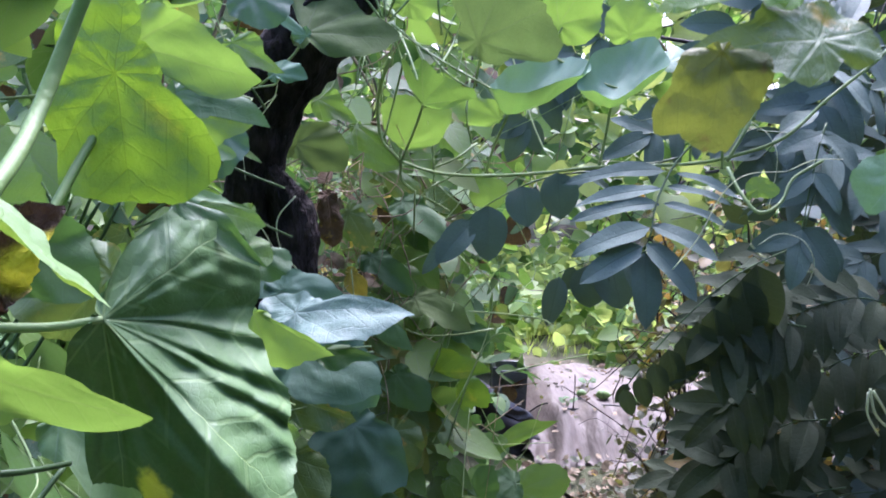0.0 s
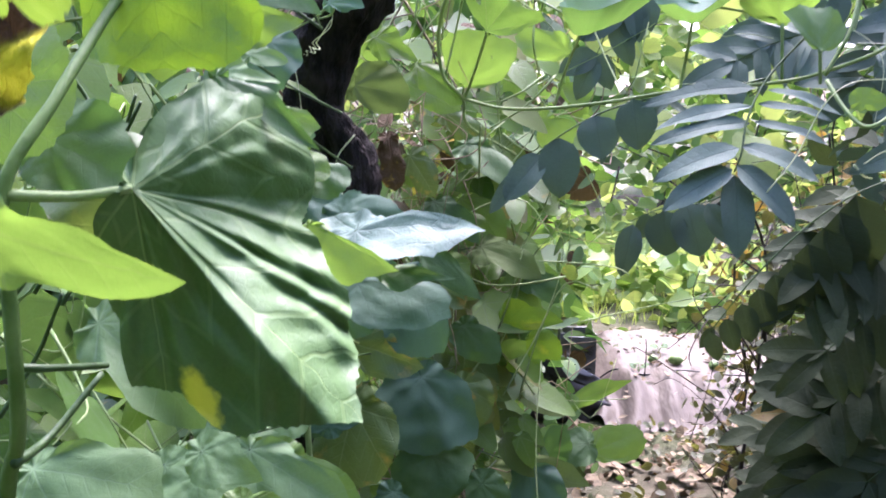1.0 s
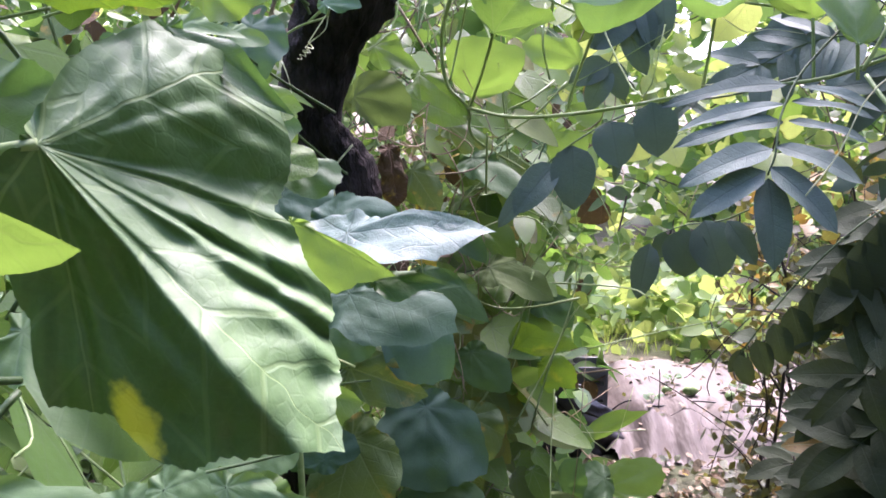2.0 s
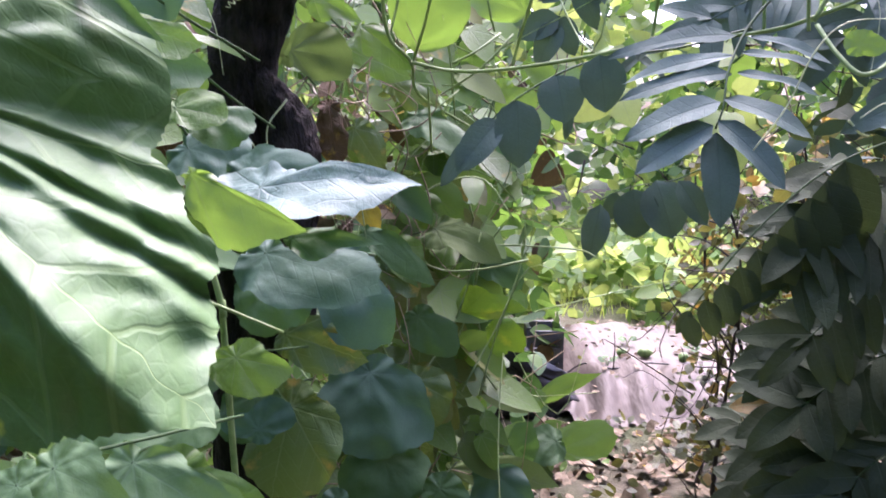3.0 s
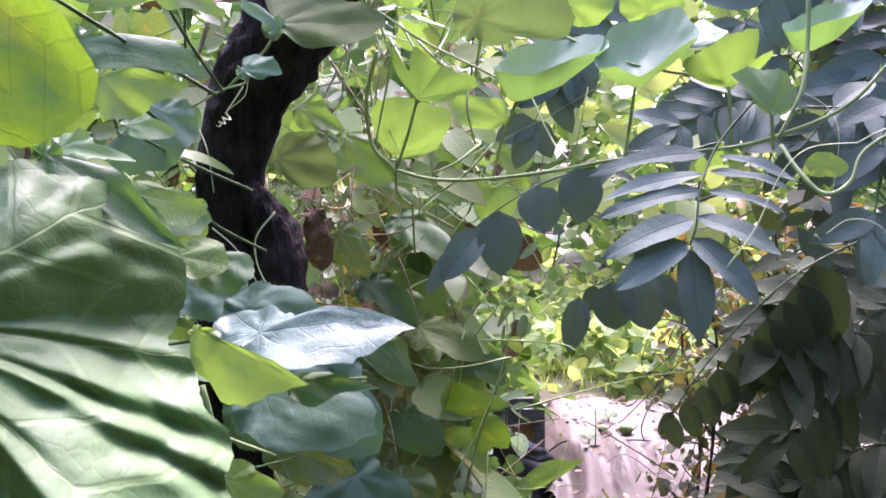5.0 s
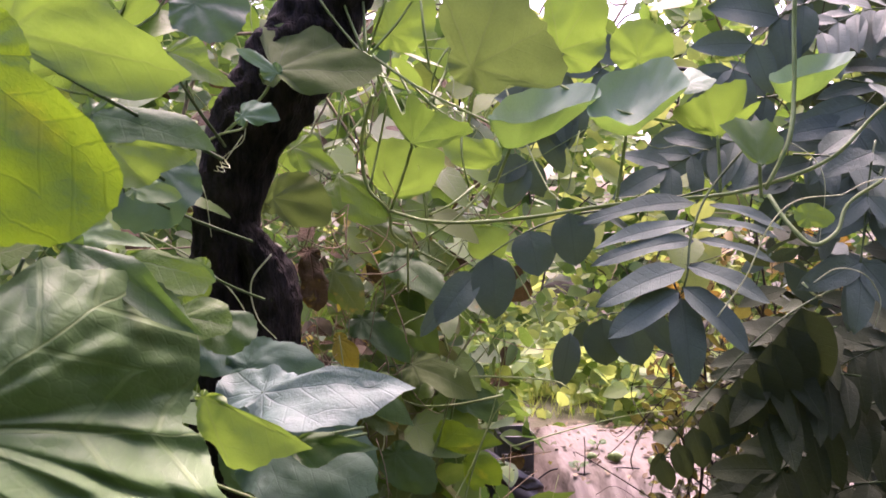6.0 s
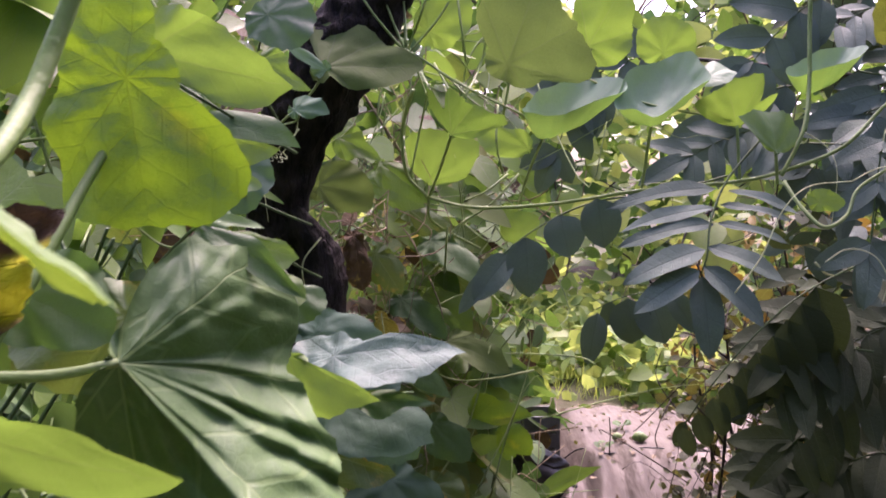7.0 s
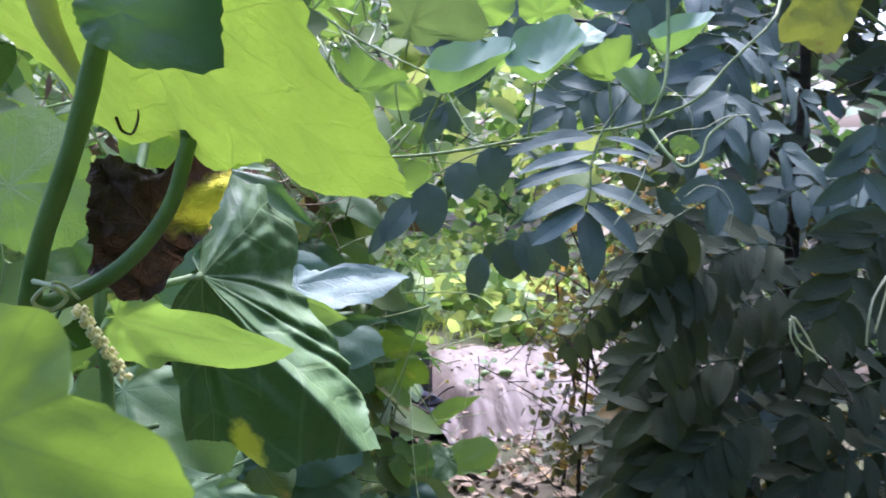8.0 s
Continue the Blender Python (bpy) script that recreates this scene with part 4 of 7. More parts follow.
stalk(trunk_vine, [(-0.274, 1.35, 1.252), (-0.292, 1.402, 1.242), (-0.315, 1.485, 1.22), (-0.346, 1.605, 1.193)], 0.0012, 0.0018, STEM_DARK, "petiole", 5)
leaf(trunk_vine, (-0.267, 1.4, 1.179), (-0.142, 1.387, 1.141), (0, -0.95, 0.32), ((0, 1.0), (-78, 0.19), (-18, 0.63), (11, 0.88), (27, 0.63), (62, 0.29), (162, 0.1)), LEAF_AGED)
stalk(trunk_vine, [(-0.267, 1.4, 1.179), (-0.293, 1.453, 1.169), (-0.339, 1.535, 1.147), (-0.405, 1.655, 1.119)], 0.0012, 0.0018, STEM_DARK, "petiole", 5)
leaf(trunk_vine, (-0.173, 1.65, 1.035), (-0.057, 1.602, 0.928), (0, -0.91, 0.41), ((0, 1.0), (-174, 0.16), (-64, 0.3), (-29, 0.66), (13, 0.93), (33, 0.92), (61, 0.89), (104, 0.73), (127, 0.49)), LEAF_BLUE, label="dark green scalloped gourd leaf", fold=0.1)
stalk(trunk_vine, [(-0.173, 1.65, 1.035), (-0.176, 1.703, 1.024), (-0.156, 1.785, 1.003), (-0.125, 1.905, 0.975)], 0.0012, 0.0018, STEM_DARK, "petiole", 5)
leaf(trunk_vine, (-0.274, 1.45, 1.044), (-0.301, 1.41, 0.91), (0, -0.96, 0.29), ((0, 1.0), (-125, 0.3), (-88, 0.55), (-61, 0.76), (-30, 0.96), (20, 0.86), (51, 0.52), (101, 0.32)), LEAF_AGED, label="yellow-green leaf with brown spots")
stalk(trunk_vine, [(-0.274, 1.45, 1.044), (-0.285, 1.503, 1.034), (-0.289, 1.585, 1.012), (-0.292, 1.705, 0.985)], 0.0012, 0.0018, STEM_DARK, "petiole", 5)
leaf(trunk_vine, (-0.143, 1.6, 0.888), (-0.181, 1.566, 0.812), (0, -0.91, 0.41), ((0, 1.0), (-167, 0.35), (-112, 0.89), (-74, 0.89), (36, 1.0), (78, 0.7)), LEAF_DEEP)
stalk(trunk_vine, [(-0.143, 1.6, 0.888), (-0.162, 1.652, 0.877), (-0.189, 1.735, 0.857), (-0.226, 1.855, 0.829)], 0.0012, 0.0018, STEM_DARK, "petiole", 5)
leaf(trunk_vine, (-0.094, 1.75, 0.986), (-0.06, 1.732, 0.894), (0, -0.98, 0.2), ((0, 1.0), (-135, 0.3), (-81, 0.59), (-42, 0.79), (18, 0.77), (26, 0.27)), LEAF_AGED)
stalk(trunk_vine, [(-0.094, 1.75, 0.986), (-0.12, 1.802, 0.976), (-0.17, 1.885, 0.955), (-0.241, 2.005, 0.926)], 0.0012, 0.0018, STEM_DARK, "petiole", 5)
leaf(trunk_vine, (-0.319, 1.4, 1.081), (-0.357, 1.372, 1.019), (0, -0.91, 0.41), ((0, 1.0), (-135, 0.44), (-99, 0.6), (-50, 0.81), (41, 0.68), (119, 0.26)), LEAF_DEEP)
stalk(trunk_vine, [(-0.319, 1.4, 1.081), (-0.323, 1.453, 1.071), (-0.307, 1.535, 1.049), (-0.281, 1.655, 1.022)], 0.0012, 0.0018, STEM_DARK, "petiole", 5)
leaf(trunk_vine, (-0.212, 1.5, 0.857), (-0.17, 1.47, 0.79), (0, -0.91, 0.41), ((0, 1.0), (-61, 0.23), (-32, 0.67), (62, 0.79), (110, 0.35)), LEAF_BLUE)
stalk(trunk_vine, [(-0.212, 1.5, 0.857), (-0.224, 1.552, 0.847), (-0.231, 1.635, 0.826), (-0.24, 1.755, 0.797)], 0.0012, 0.0018, STEM_DARK, "petiole", 5)
leaf(trunk_vine, (-0.169, 1.62, 0.889), (-0.124, 1.579, 0.797), (0, -0.91, 0.41), ((0, 1.0), (-93, 0.21), (-60, 0.77), (-34, 1.02), (43, 0.78), (87, 0.42)), LEAF_DEEP)
stalk(trunk_vine, [(-0.169, 1.62, 0.889), (-0.189, 1.672, 0.879), (-0.219, 1.755, 0.858), (-0.261, 1.875, 0.83)], 0.0012, 0.0018, STEM_DARK, "petiole", 5)
leaf(trunk_vine, (0.057, 1.9, 0.732), (0.083, 1.846, 0.612), (0, -0.91, 0.41), ((0, 1.0), (-124, 0.13), (-71, 0.56), (-35, 0.9), (32, 0.77), (67, 0.33)), LEAF_BLUE)
stalk(trunk_vine, [(0.057, 1.9, 0.732), (0.029, 1.953, 0.722), (-0.024, 2.035, 0.701), (-0.1, 2.155, 0.672)], 0.0012, 0.0018, STEM_DARK, "petiole", 5)
leaf(trunk_vine, (-0.047, 1.7, 0.785), (0.009, 1.679, 0.737), (0, -0.91, 0.41), ((0, 1.0), (-135, 0.42), (-58, 0.59), (57, 0.71), (136, 0.44)), LEAF_DEEP)
stalk(trunk_vine, [(-0.047, 1.7, 0.785), (-0.053, 1.753, 0.774), (-0.04, 1.835, 0.754), (-0.019, 1.955, 0.726)], 0.0012, 0.0018, STEM_DARK, "petiole", 5)
leaf(trunk_vine, (-0.287, 1.3, 1.067), (-0.343, 1.302, 1.074), (0, -0.95, 0.32), ((0, 1.0), (-169, 0.43), (-46, 0.33), (48, 0.5), (125, 0.95), (156, 0.98)), LEAF_BLUE)
stalk(trunk_vine, [(-0.287, 1.3, 1.067), (-0.3, 1.353, 1.056), (-0.311, 1.435, 1.035), (-0.324, 1.555, 1.008)], 0.0012, 0.0018, STEM_DARK, "petiole", 5)
leaf(trunk_vine, (-0.255, 1.3, 1.279), (-0.258, 1.275, 1.222), (0, -0.91, 0.41), ((0, 1.0), (-144, 0.35), (-78, 0.9), (-41, 1.09), (44, 0.94), (98, 0.65)), LEAF_DEEP)
stalk(trunk_vine, [(-0.255, 1.3, 1.279), (-0.276, 1.353, 1.268), (-0.31, 1.435, 1.248), (-0.357, 1.555, 1.22)], 0.0012, 0.0018, STEM_DARK, "petiole", 5)
leaf(trunk_vine, (-0.146, 2.1, 1.336), (-0.014, 2.087, 1.292), (0, -0.96, 0.29), ((0, 1.0), (-44, 0.26), (-26, 0.81), (15, 0.86), (39, 0.46), (163, 0.14)), LEAF_FRESH)
stalk(trunk_vine, [(-0.146, 2.1, 1.336), (-0.16, 2.152, 1.326), (-0.174, 2.235, 1.304), (-0.193, 2.355, 1.276)], 0.0012, 0.0018, STEM_DARK, "petiole", 5)
leaf(trunk_vine, (-0.061, 2.1, 1.17), (0.072, 2.075, 1.109), (0, -0.93, 0.37), ((0, 1.0), (-138, 0.26), (-47, 0.38), (-17, 0.82), (14, 0.71), (42, 0.25)), LEAF_FRESH)
stalk(trunk_vine, [(-0.061, 2.1, 1.17), (-0.083, 2.152, 1.159), (-0.121, 2.235, 1.139), (-0.173, 2.355, 1.111)], 0.0012, 0.0018, STEM_DARK, "petiole", 5)
leaf(trunk_vine, (-0.122, 1.9, 1.482), (-0.023, 1.88, 1.437), (0, -0.91, 0.41), ((0, 1.0), (-158, 0.08), (-73, 0.3), (-30, 0.63), (35, 0.47)), LEAF_GREEN)
stalk(trunk_vine, [(-0.122, 1.9, 1.482), (-0.122, 1.953, 1.472), (-0.093, 2.035, 1.45), (-0.049, 2.155, 1.423)], 0.0012, 0.0018, STEM_DARK, "petiole", 5)
leaf(trunk_vine, (-0.16, 1.8, 1.241), (-0.07, 1.77, 1.174), (0, -0.91, 0.41), ((0, 1.0), (-156, 0.47), (-86, 0.41), (-30, 0.68), (35, 0.42), (157, 0.42)), LEAF_GREEN)
stalk(trunk_vine, [(-0.16, 1.8, 1.241), (-0.168, 1.853, 1.231), (-0.163, 1.935, 1.21), (-0.153, 2.055, 1.181)], 0.0012, 0.0018, STEM_DARK, "petiole", 5)
leaf(trunk_vine, (-0.032, 2, 1.227), (0.163, 1.932, 1.159), (0, -0.71, 0.71), ((0, 1.0), (-117, 0.08), (-19, 0.23), (-9, 0.6), (18, 0.4)), LEAF_GREEN)
stalk(trunk_vine, [(-0.032, 2.0, 1.227), (-0.048, 2.053, 1.217), (-0.065, 2.135, 1.196), (-0.089, 2.255, 1.167)], 0.0012, 0.0018, STEM_DARK, "petiole", 5)
leaf(trunk_vine, (-0.151, 1.9, 0.94), (-0.22, 1.86, 0.84), (0, -0.93, 0.37), ((0, 1.0), (-133, 0.57), (-35, 0.47), (83, 0.65), (167, 0.51)), LEAF_AGED)
stalk(trunk_vine, [(-0.151, 1.9, 0.94), (-0.174, 1.953, 0.929), (-0.215, 2.035, 0.908), (-0.273, 2.155, 0.88)], 0.0012, 0.0018, STEM_DARK, "petiole", 5)
leaf(trunk_vine, (-0.326, 1.7, 1.606), (-0.384, 1.712, 1.664), (0, -0.98, 0.2), ((0, 1.0), (-63, 0.26), (-19, 0.62), (18, 0.86), (45, 0.46), (120, 0.1)), LEAF_SAGE)
stalk(trunk_vine, [(-0.326, 1.7, 1.606), (-0.327, 1.753, 1.596), (-0.302, 1.835, 1.575), (-0.263, 1.955, 1.546)], 0.0012, 0.0018, STEM_DARK, "petiole", 5)
leaf(trunk_vine, (-0.321, 1.74, 1.619), (-0.205, 1.736, 1.596), (0, -0.98, 0.2), ((0, 1.0), (-109, 0.19), (-70, 0.48), (-35, 0.77), (15, 1.0), (31, 0.73), (62, 0.28)), LEAF_SAGE)
stalk(trunk_vine, [(-0.321, 1.74, 1.619), (-0.33, 1.792, 1.609), (-0.328, 1.875, 1.587), (-0.323, 1.995, 1.56)], 0.0012, 0.0018, STEM_DARK, "petiole", 5)
leaf(trunk_vine, (-0.195, 1.75, 1.661), (-0.097, 1.72, 1.585), (0, -0.93, 0.37), ((0, 1.0), (-66, 0.09), (-10, 0.6), (29, 0.51), (93, 0.12)), LEAF_GREEN)
stalk(trunk_vine, [(-0.195, 1.75, 1.661), (-0.205, 1.802, 1.651), (-0.207, 1.885, 1.629), (-0.207, 2.005, 1.602)], 0.0012, 0.0018, STEM_DARK, "petiole", 5)
leaf(trunk_vine, (-0.146, 2, 1.384), (-0.033, 1.98, 1.316), (0, -0.96, 0.29), ((0, 1.0), (-38, 0.34), (-24, 0.81), (17, 0.79), (50, 0.39), (167, 0.1)), LEAF_FRESH)
stalk(trunk_vine, [(-0.146, 2.0, 1.384), (-0.165, 2.053, 1.373), (-0.189, 2.135, 1.353), (-0.224, 2.255, 1.325)], 0.0012, 0.0018, STEM_DARK, "petiole", 5)
leaf(trunk_vine, (-0.122, 1.9, 1.33), (-0.026, 1.875, 1.274), (0, -0.91, 0.41), ((0, 1.0), (-78, 0.15), (-21, 0.65), (35, 0.59), (122, 0.23)), LEAF_GREEN)
stalk(trunk_vine, [(-0.122, 1.9, 1.33), (-0.148, 1.953, 1.32), (-0.196, 2.035, 1.298), (-0.264, 2.155, 1.27)], 0.0012, 0.0018, STEM_DARK, "petiole", 5)
leaf(trunk_vine, (-0.28, 1.75, 1.715), (-0.193, 1.737, 1.671), (0, -0.96, 0.29), ((0, 1.0), (-121, 0.18), (-19, 0.56), (19, 0.66), (106, 0.15)), LEAF_GREEN)
stalk(trunk_vine, [(-0.28, 1.75, 1.715), (-0.284, 1.802, 1.705), (-0.265, 1.885, 1.683), (-0.237, 2.005, 1.655)], 0.0012, 0.0018, STEM_DARK, "petiole", 5)
leaf(trunk_vine, (0.071, 1.9, 1.551), (0.13, 1.894, 1.491), (0, -1, 0.1), ((0, 1.0), (-59, 0.29), (-40, 0.85), (51, 0.71), (79, 0.26)), LEAF_FRESH)
stalk(trunk_vine, [(0.071, 1.9, 1.551), (0.06, 1.953, 1.54), (0.055, 2.035, 1.52), (0.049, 2.155, 1.492)], 0.0012, 0.0018, STEM_DARK, "petiole", 5)
leaf(trunk_vine, (-0.113, 2, 1.492), (-0.007, 1.968, 1.412), (0, -0.93, 0.37), ((0, 1.0), (-171, 0.14), (-56, 0.29), (-20, 0.68), (26, 0.44)), LEAF_GREEN)
stalk(trunk_vine, [(-0.113, 2.0, 1.492), (-0.133, 2.053, 1.482), (-0.161, 2.135, 1.46), (-0.201, 2.255, 1.433)], 0.0012, 0.0018, STEM_DARK, "petiole", 5)
leaf(trunk_vine, (-0.144, 1.85, 1.566), (-0.041, 1.824, 1.48), (0, -0.96, 0.29), ((0, 1.0), (-132, 0.09), (-38, 0.3), (-15, 0.75), (16, 0.69), (37, 0.23)), LEAF_AGED)
stalk(trunk_vine, [(-0.144, 1.85, 1.566), (-0.172, 1.902, 1.556), (-0.224, 1.985, 1.534), (-0.297, 2.105, 1.506)], 0.0012, 0.0018, STEM_DARK, "petiole", 5)
leaf(trunk_vine, (-0.091, 1.8, 1.499), (0.011, 1.734, 1.411), (0, -0.8, 0.6), ((0, 1.0), (-159, 0.11), (-42, 0.3), (-19, 0.72), (13, 0.69), (35, 0.34)), LEAF_DEEP)
stalk(trunk_vine, [(-0.091, 1.8, 1.499), (-0.096, 1.853, 1.489), (-0.081, 1.935, 1.468), (-0.058, 2.055, 1.44)], 0.0012, 0.0018, STEM_DARK, "petiole", 5)
leaf(trunk_vine, (-0.16, 1.8, 1.376), (-0.063, 1.752, 1.299), (0, -0.85, 0.53), ((0, 1.0), (-136, 0.07), (-35, 0.35), (-16, 0.77), (11, 0.75), (30, 0.36)), LEAF_DEEP)
stalk(trunk_vine, [(-0.16, 1.8, 1.376), (-0.173, 1.853, 1.365), (-0.181, 1.935, 1.345), (-0.192, 2.055, 1.317)], 0.0012, 0.0018, STEM_DARK, "petiole", 5)
leaf(trunk_vine, (-0.061, 1.85, 1.273), (0.071, 1.797, 1.22), (0, -0.71, 0.71), ((0, 1.0), (-156, 0.07), (-31, 0.39), (-14, 0.79), (16, 0.75), (36, 0.38)), LEAF_SAGE)
stalk(trunk_vine, [(-0.061, 1.85, 1.273), (-0.081, 1.902, 1.262), (-0.114, 1.985, 1.242), (-0.158, 2.105, 1.214)], 0.0012, 0.0018, STEM_DARK, "petiole", 5)
leaf(trunk_vine, (-0.208, 1.75, 1.477), (-0.154, 1.734, 1.396), (0, -0.98, 0.2), ((0, 1.0), (-59, 0.33), (-27, 0.7), (17, 0.81), (32, 0.45), (146, 0.06)), LEAF_AGED)
stalk(trunk_vine, [(-0.208, 1.75, 1.477), (-0.237, 1.802, 1.467), (-0.292, 1.885, 1.446), (-0.371, 2.005, 1.417)], 0.0012, 0.0018, STEM_DARK, "petiole", 5)
leaf(trunk_vine, (-0.205, 1.8, 1.336), (-0.173, 1.786, 1.268), (0, -0.98, 0.2), ((0, 1.0), (-65, 0.22), (-30, 0.64), (24, 0.58), (83, 0.14)), LEAF_YELLOW, label="yellowed leaf")
stalk(trunk_vine, [(-0.205, 1.8, 1.336), (-0.212, 1.853, 1.326), (-0.201, 1.935, 1.304), (-0.183, 2.055, 1.276)], 0.0012, 0.0018, STEM_DARK, "petiole", 5)
leaf(trunk_vine, (-0.162, 1.8, 1.233), (-0.093, 1.764, 1.151), (0, -0.91, 0.41), ((0, 1.0), (-51, 0.3), (-27, 0.73), (36, 0.5), (129, 0.1)), LEAF_AGED)
stalk(trunk_vine, [(-0.162, 1.8, 1.233), (-0.176, 1.853, 1.223), (-0.188, 1.935, 1.202), (-0.204, 2.055, 1.173)], 0.0012, 0.0018, STEM_DARK, "petiole", 5)
leaf(trunk_vine, (-0.016, 2.1, 1.065), (0.05, 2.06, 0.974), (0, -0.91, 0.41), ((0, 1.0), (-94, 0.15), (-51, 0.68), (-30, 1.01), (52, 0.36)), LEAF_DEEP)
stalk(trunk_vine, [(-0.016, 2.1, 1.065), (-0.038, 2.152, 1.054), (-0.074, 2.235, 1.033), (-0.123, 2.355, 1.006)], 0.0012, 0.0018, STEM_DARK, "petiole", 5)
leaf(trunk_vine, (0.318, 2.6, 0.488), (0.455, 2.611, 0.499), (0, -0.71, 0.71), ((0, 1.0), (-110, 0.08), (-53, 0.57), (-24, 0.87), (24, 0.74), (64, 0.33)), LEAF_FRESH)
stalk(trunk_vine, [(0.318, 2.6, 0.488), (0.289, 2.652, 0.477), (0.23, 2.735, 0.457), (0.146, 2.855, 0.428)], 0.0012, 0.0018, STEM_DARK, "petiole", 5)
leaf(trunk_vine, (0.129, 2.4, 0.594), (0.192, 2.412, 0.61), (0, -0.8, 0.6), ((0, 1.0), (-79, 0.66), (-35, 0.94), (48, 0.5), (171, 0.28)), LEAF_FRESH)
stalk(trunk_vine, [(0.129, 2.4, 0.594), (0.122, 2.453, 0.583), (0.129, 2.535, 0.562), (0.142, 2.655, 0.534)], 0.0012, 0.0018, STEM_DARK, "petiole", 5)
leaf(trunk_vine, (0.105, 2.3, 0.532), (0.235, 2.304, 0.536), (0, -0.71, 0.71), ((0, 1.0), (-100, 0.27), (-28, 0.66), (27, 0.61), (149, 0.22)), LEAF_SAGE)
stalk(trunk_vine, [(0.105, 2.3, 0.532), (0.09, 2.353, 0.522), (0.074, 2.435, 0.501), (0.052, 2.555, 0.473)], 0.0012, 0.0018, STEM_DARK, "petiole", 5)
leaf(trunk_vine, (0.245, 2.35, 0.611), (0.113, 2.328, 0.589), (0, -0.71, 0.71), ((0, 1.0), (-173, 0.12), (-27, 0.65), (30, 0.76), (50, 0.45)), LEAF_DEEP)
stalk(trunk_vine, [(0.245, 2.35, 0.611), (0.221, 2.402, 0.601), (0.182, 2.485, 0.58), (0.127, 2.605, 0.551)], 0.0012, 0.0018, STEM_DARK, "petiole", 5)
leaf(near_vine, (-0.163, 0.9, 1.391), (-0.064, 0.874, 1.363), (0, -0.73, 0.69), ((0, 1.0), (-36, 0.15), (-16, 0.9), (12, 0.88), (32, 0.64), (84, 0.36), (165, 0.2)), LEAF_BLUE)
stalk(near_vine, [(-0.163, 0.9, 1.391), (-0.164, 0.953, 1.381), (-0.137, 1.035, 1.359), (-0.096, 1.155, 1.332)], 0.0012, 0.0018, STEM_DARK, "petiole", 5)
leaf(trunk_vine, (-0.095, 1.8, 1.105), (-0.016, 1.776, 1.032), (0, -0.95, 0.32), ((0, 1.0), (-53, 0.31), (-28, 0.75), (29, 0.72), (73, 0.44), (180, 0.15)), LEAF_DEEP)
stalk(trunk_vine, [(-0.095, 1.8, 1.105), (-0.104, 1.853, 1.095), (-0.1, 1.935, 1.073), (-0.093, 2.055, 1.046)], 0.0012, 0.0018, STEM_DARK, "petiole", 5)
leaf(trunk_vine, (0.047, 1.95, 1.195), (0.119, 1.922, 1.133), (0, -0.91, 0.41), ((0, 1.0), (-176, 0.09), (-51, 0.38), (-28, 0.77), (34, 0.52)), LEAF_DEEP)
stalk(trunk_vine, [(0.047, 1.95, 1.195), (0.031, 2.003, 1.185), (0.011, 2.085, 1.163), (-0.015, 2.205, 1.135)], 0.0012, 0.0018, STEM_DARK, "petiole", 5)
stalk(trunk_vine, [(-0.117, 1.6, 1.792), (-0.142, 1.66, 1.719), (-0.135, 1.68, 1.638), (-0.096, 1.68, 1.593), (-0.09, 1.8, 1.539), (0.011, 1.9, 1.474)], 0.004, 0.0025, STEM)
stalk(trunk_vine, [(-0.31, 1.2, 1.322), (-0.297, 1.2, 1.257), (-0.303, 1.22, 1.192), (-0.3, 1.3, 0.3), (-0.3, 1.3, 0)], 0.004, 0.005, STEM)
tendril(trunk_vine, [(-0.363, 1.45, 1.505), (-0.329, 1.45, 1.474), (-0.306, 1.46, 1.432), (-0.297, 1.46, 1.414)], 0.0012, 0, 0.008)
tendril(trunk_vine, [(-0.276, 1.5, 1.527), (-0.309, 1.5, 1.482), (-0.301, 1.5, 1.426), (-0.27, 1.5, 1.389)], 0.0016, 0, 0.008)
tendril(trunk_vine, [(-0.362, 1.4, 1.652), (-0.351, 1.4, 1.619), (-0.344, 1.4, 1.56)], 0.001, 0, 0.008)
tendril(trunk_vine, [(-0.271, 1.3, 1.702), (-0.283, 1.3, 1.685), (-0.295, 1.3, 1.668)], 0.0009, 2, 0.006)

# ---- overhead vine ----
top_vine = thing("gourd_vine", (2.1, 2.2, 0), "gourd vine stretched across the gap with upright leaf stalks", "vine", "gourd vines")
leaf(top_vine, (-0.262, 1.5, 1.82), (-0.092, 1.495, 1.815), (0, -0.77, 0.64), ((0, 1.0), (-123, 0.12), (-111, 0.86), (-84, 0.7), (-45, 0.69), (-22, 0.76), (9, 0.86), (24, 0.71), (33, 0.52), (56, 0.22)), LEAF_SAGE, label="dull grey-green gourd leaf", cup=0.02, arch=0.02)
leaf(top_vine, (-0.258, 1.49, 1.814), (-0.325, 1.495, 1.853), (0.1, -0.95, 0.29), ((0, 1.0), (-20, 0.35), (9, 0.78), (29, 0.24), (163, 0.07)), LEAF_PALE)
leaf(top_vine, (-0.306, 1.45, 1.744), (-0.248, 1.447, 1.738), (0, -0.91, 0.41), ((0, 1.0), (-128, 0.19), (-85, 0.49), (-30, 0.81), (14, 0.68), (45, 0.28)), LEAF_PALE, label="small pale curled young leaf", cup=0.3, wave=0.1)
stalk(top_vine, [(-0.297, 1.45, 1.739), (-0.311, 1.47, 1.726), (-0.355, 1.5, 1.719), (-0.402, 1.5, 1.694)], 0.0018, 0.0018, STEM, name="petiole")
stalk(top_vine, [(-0.263, 1.5, 1.815), (-0.288, 1.5, 1.776), (-0.345, 1.5, 1.723)], 0.0024, 0.0024, STEM, name="petiole")
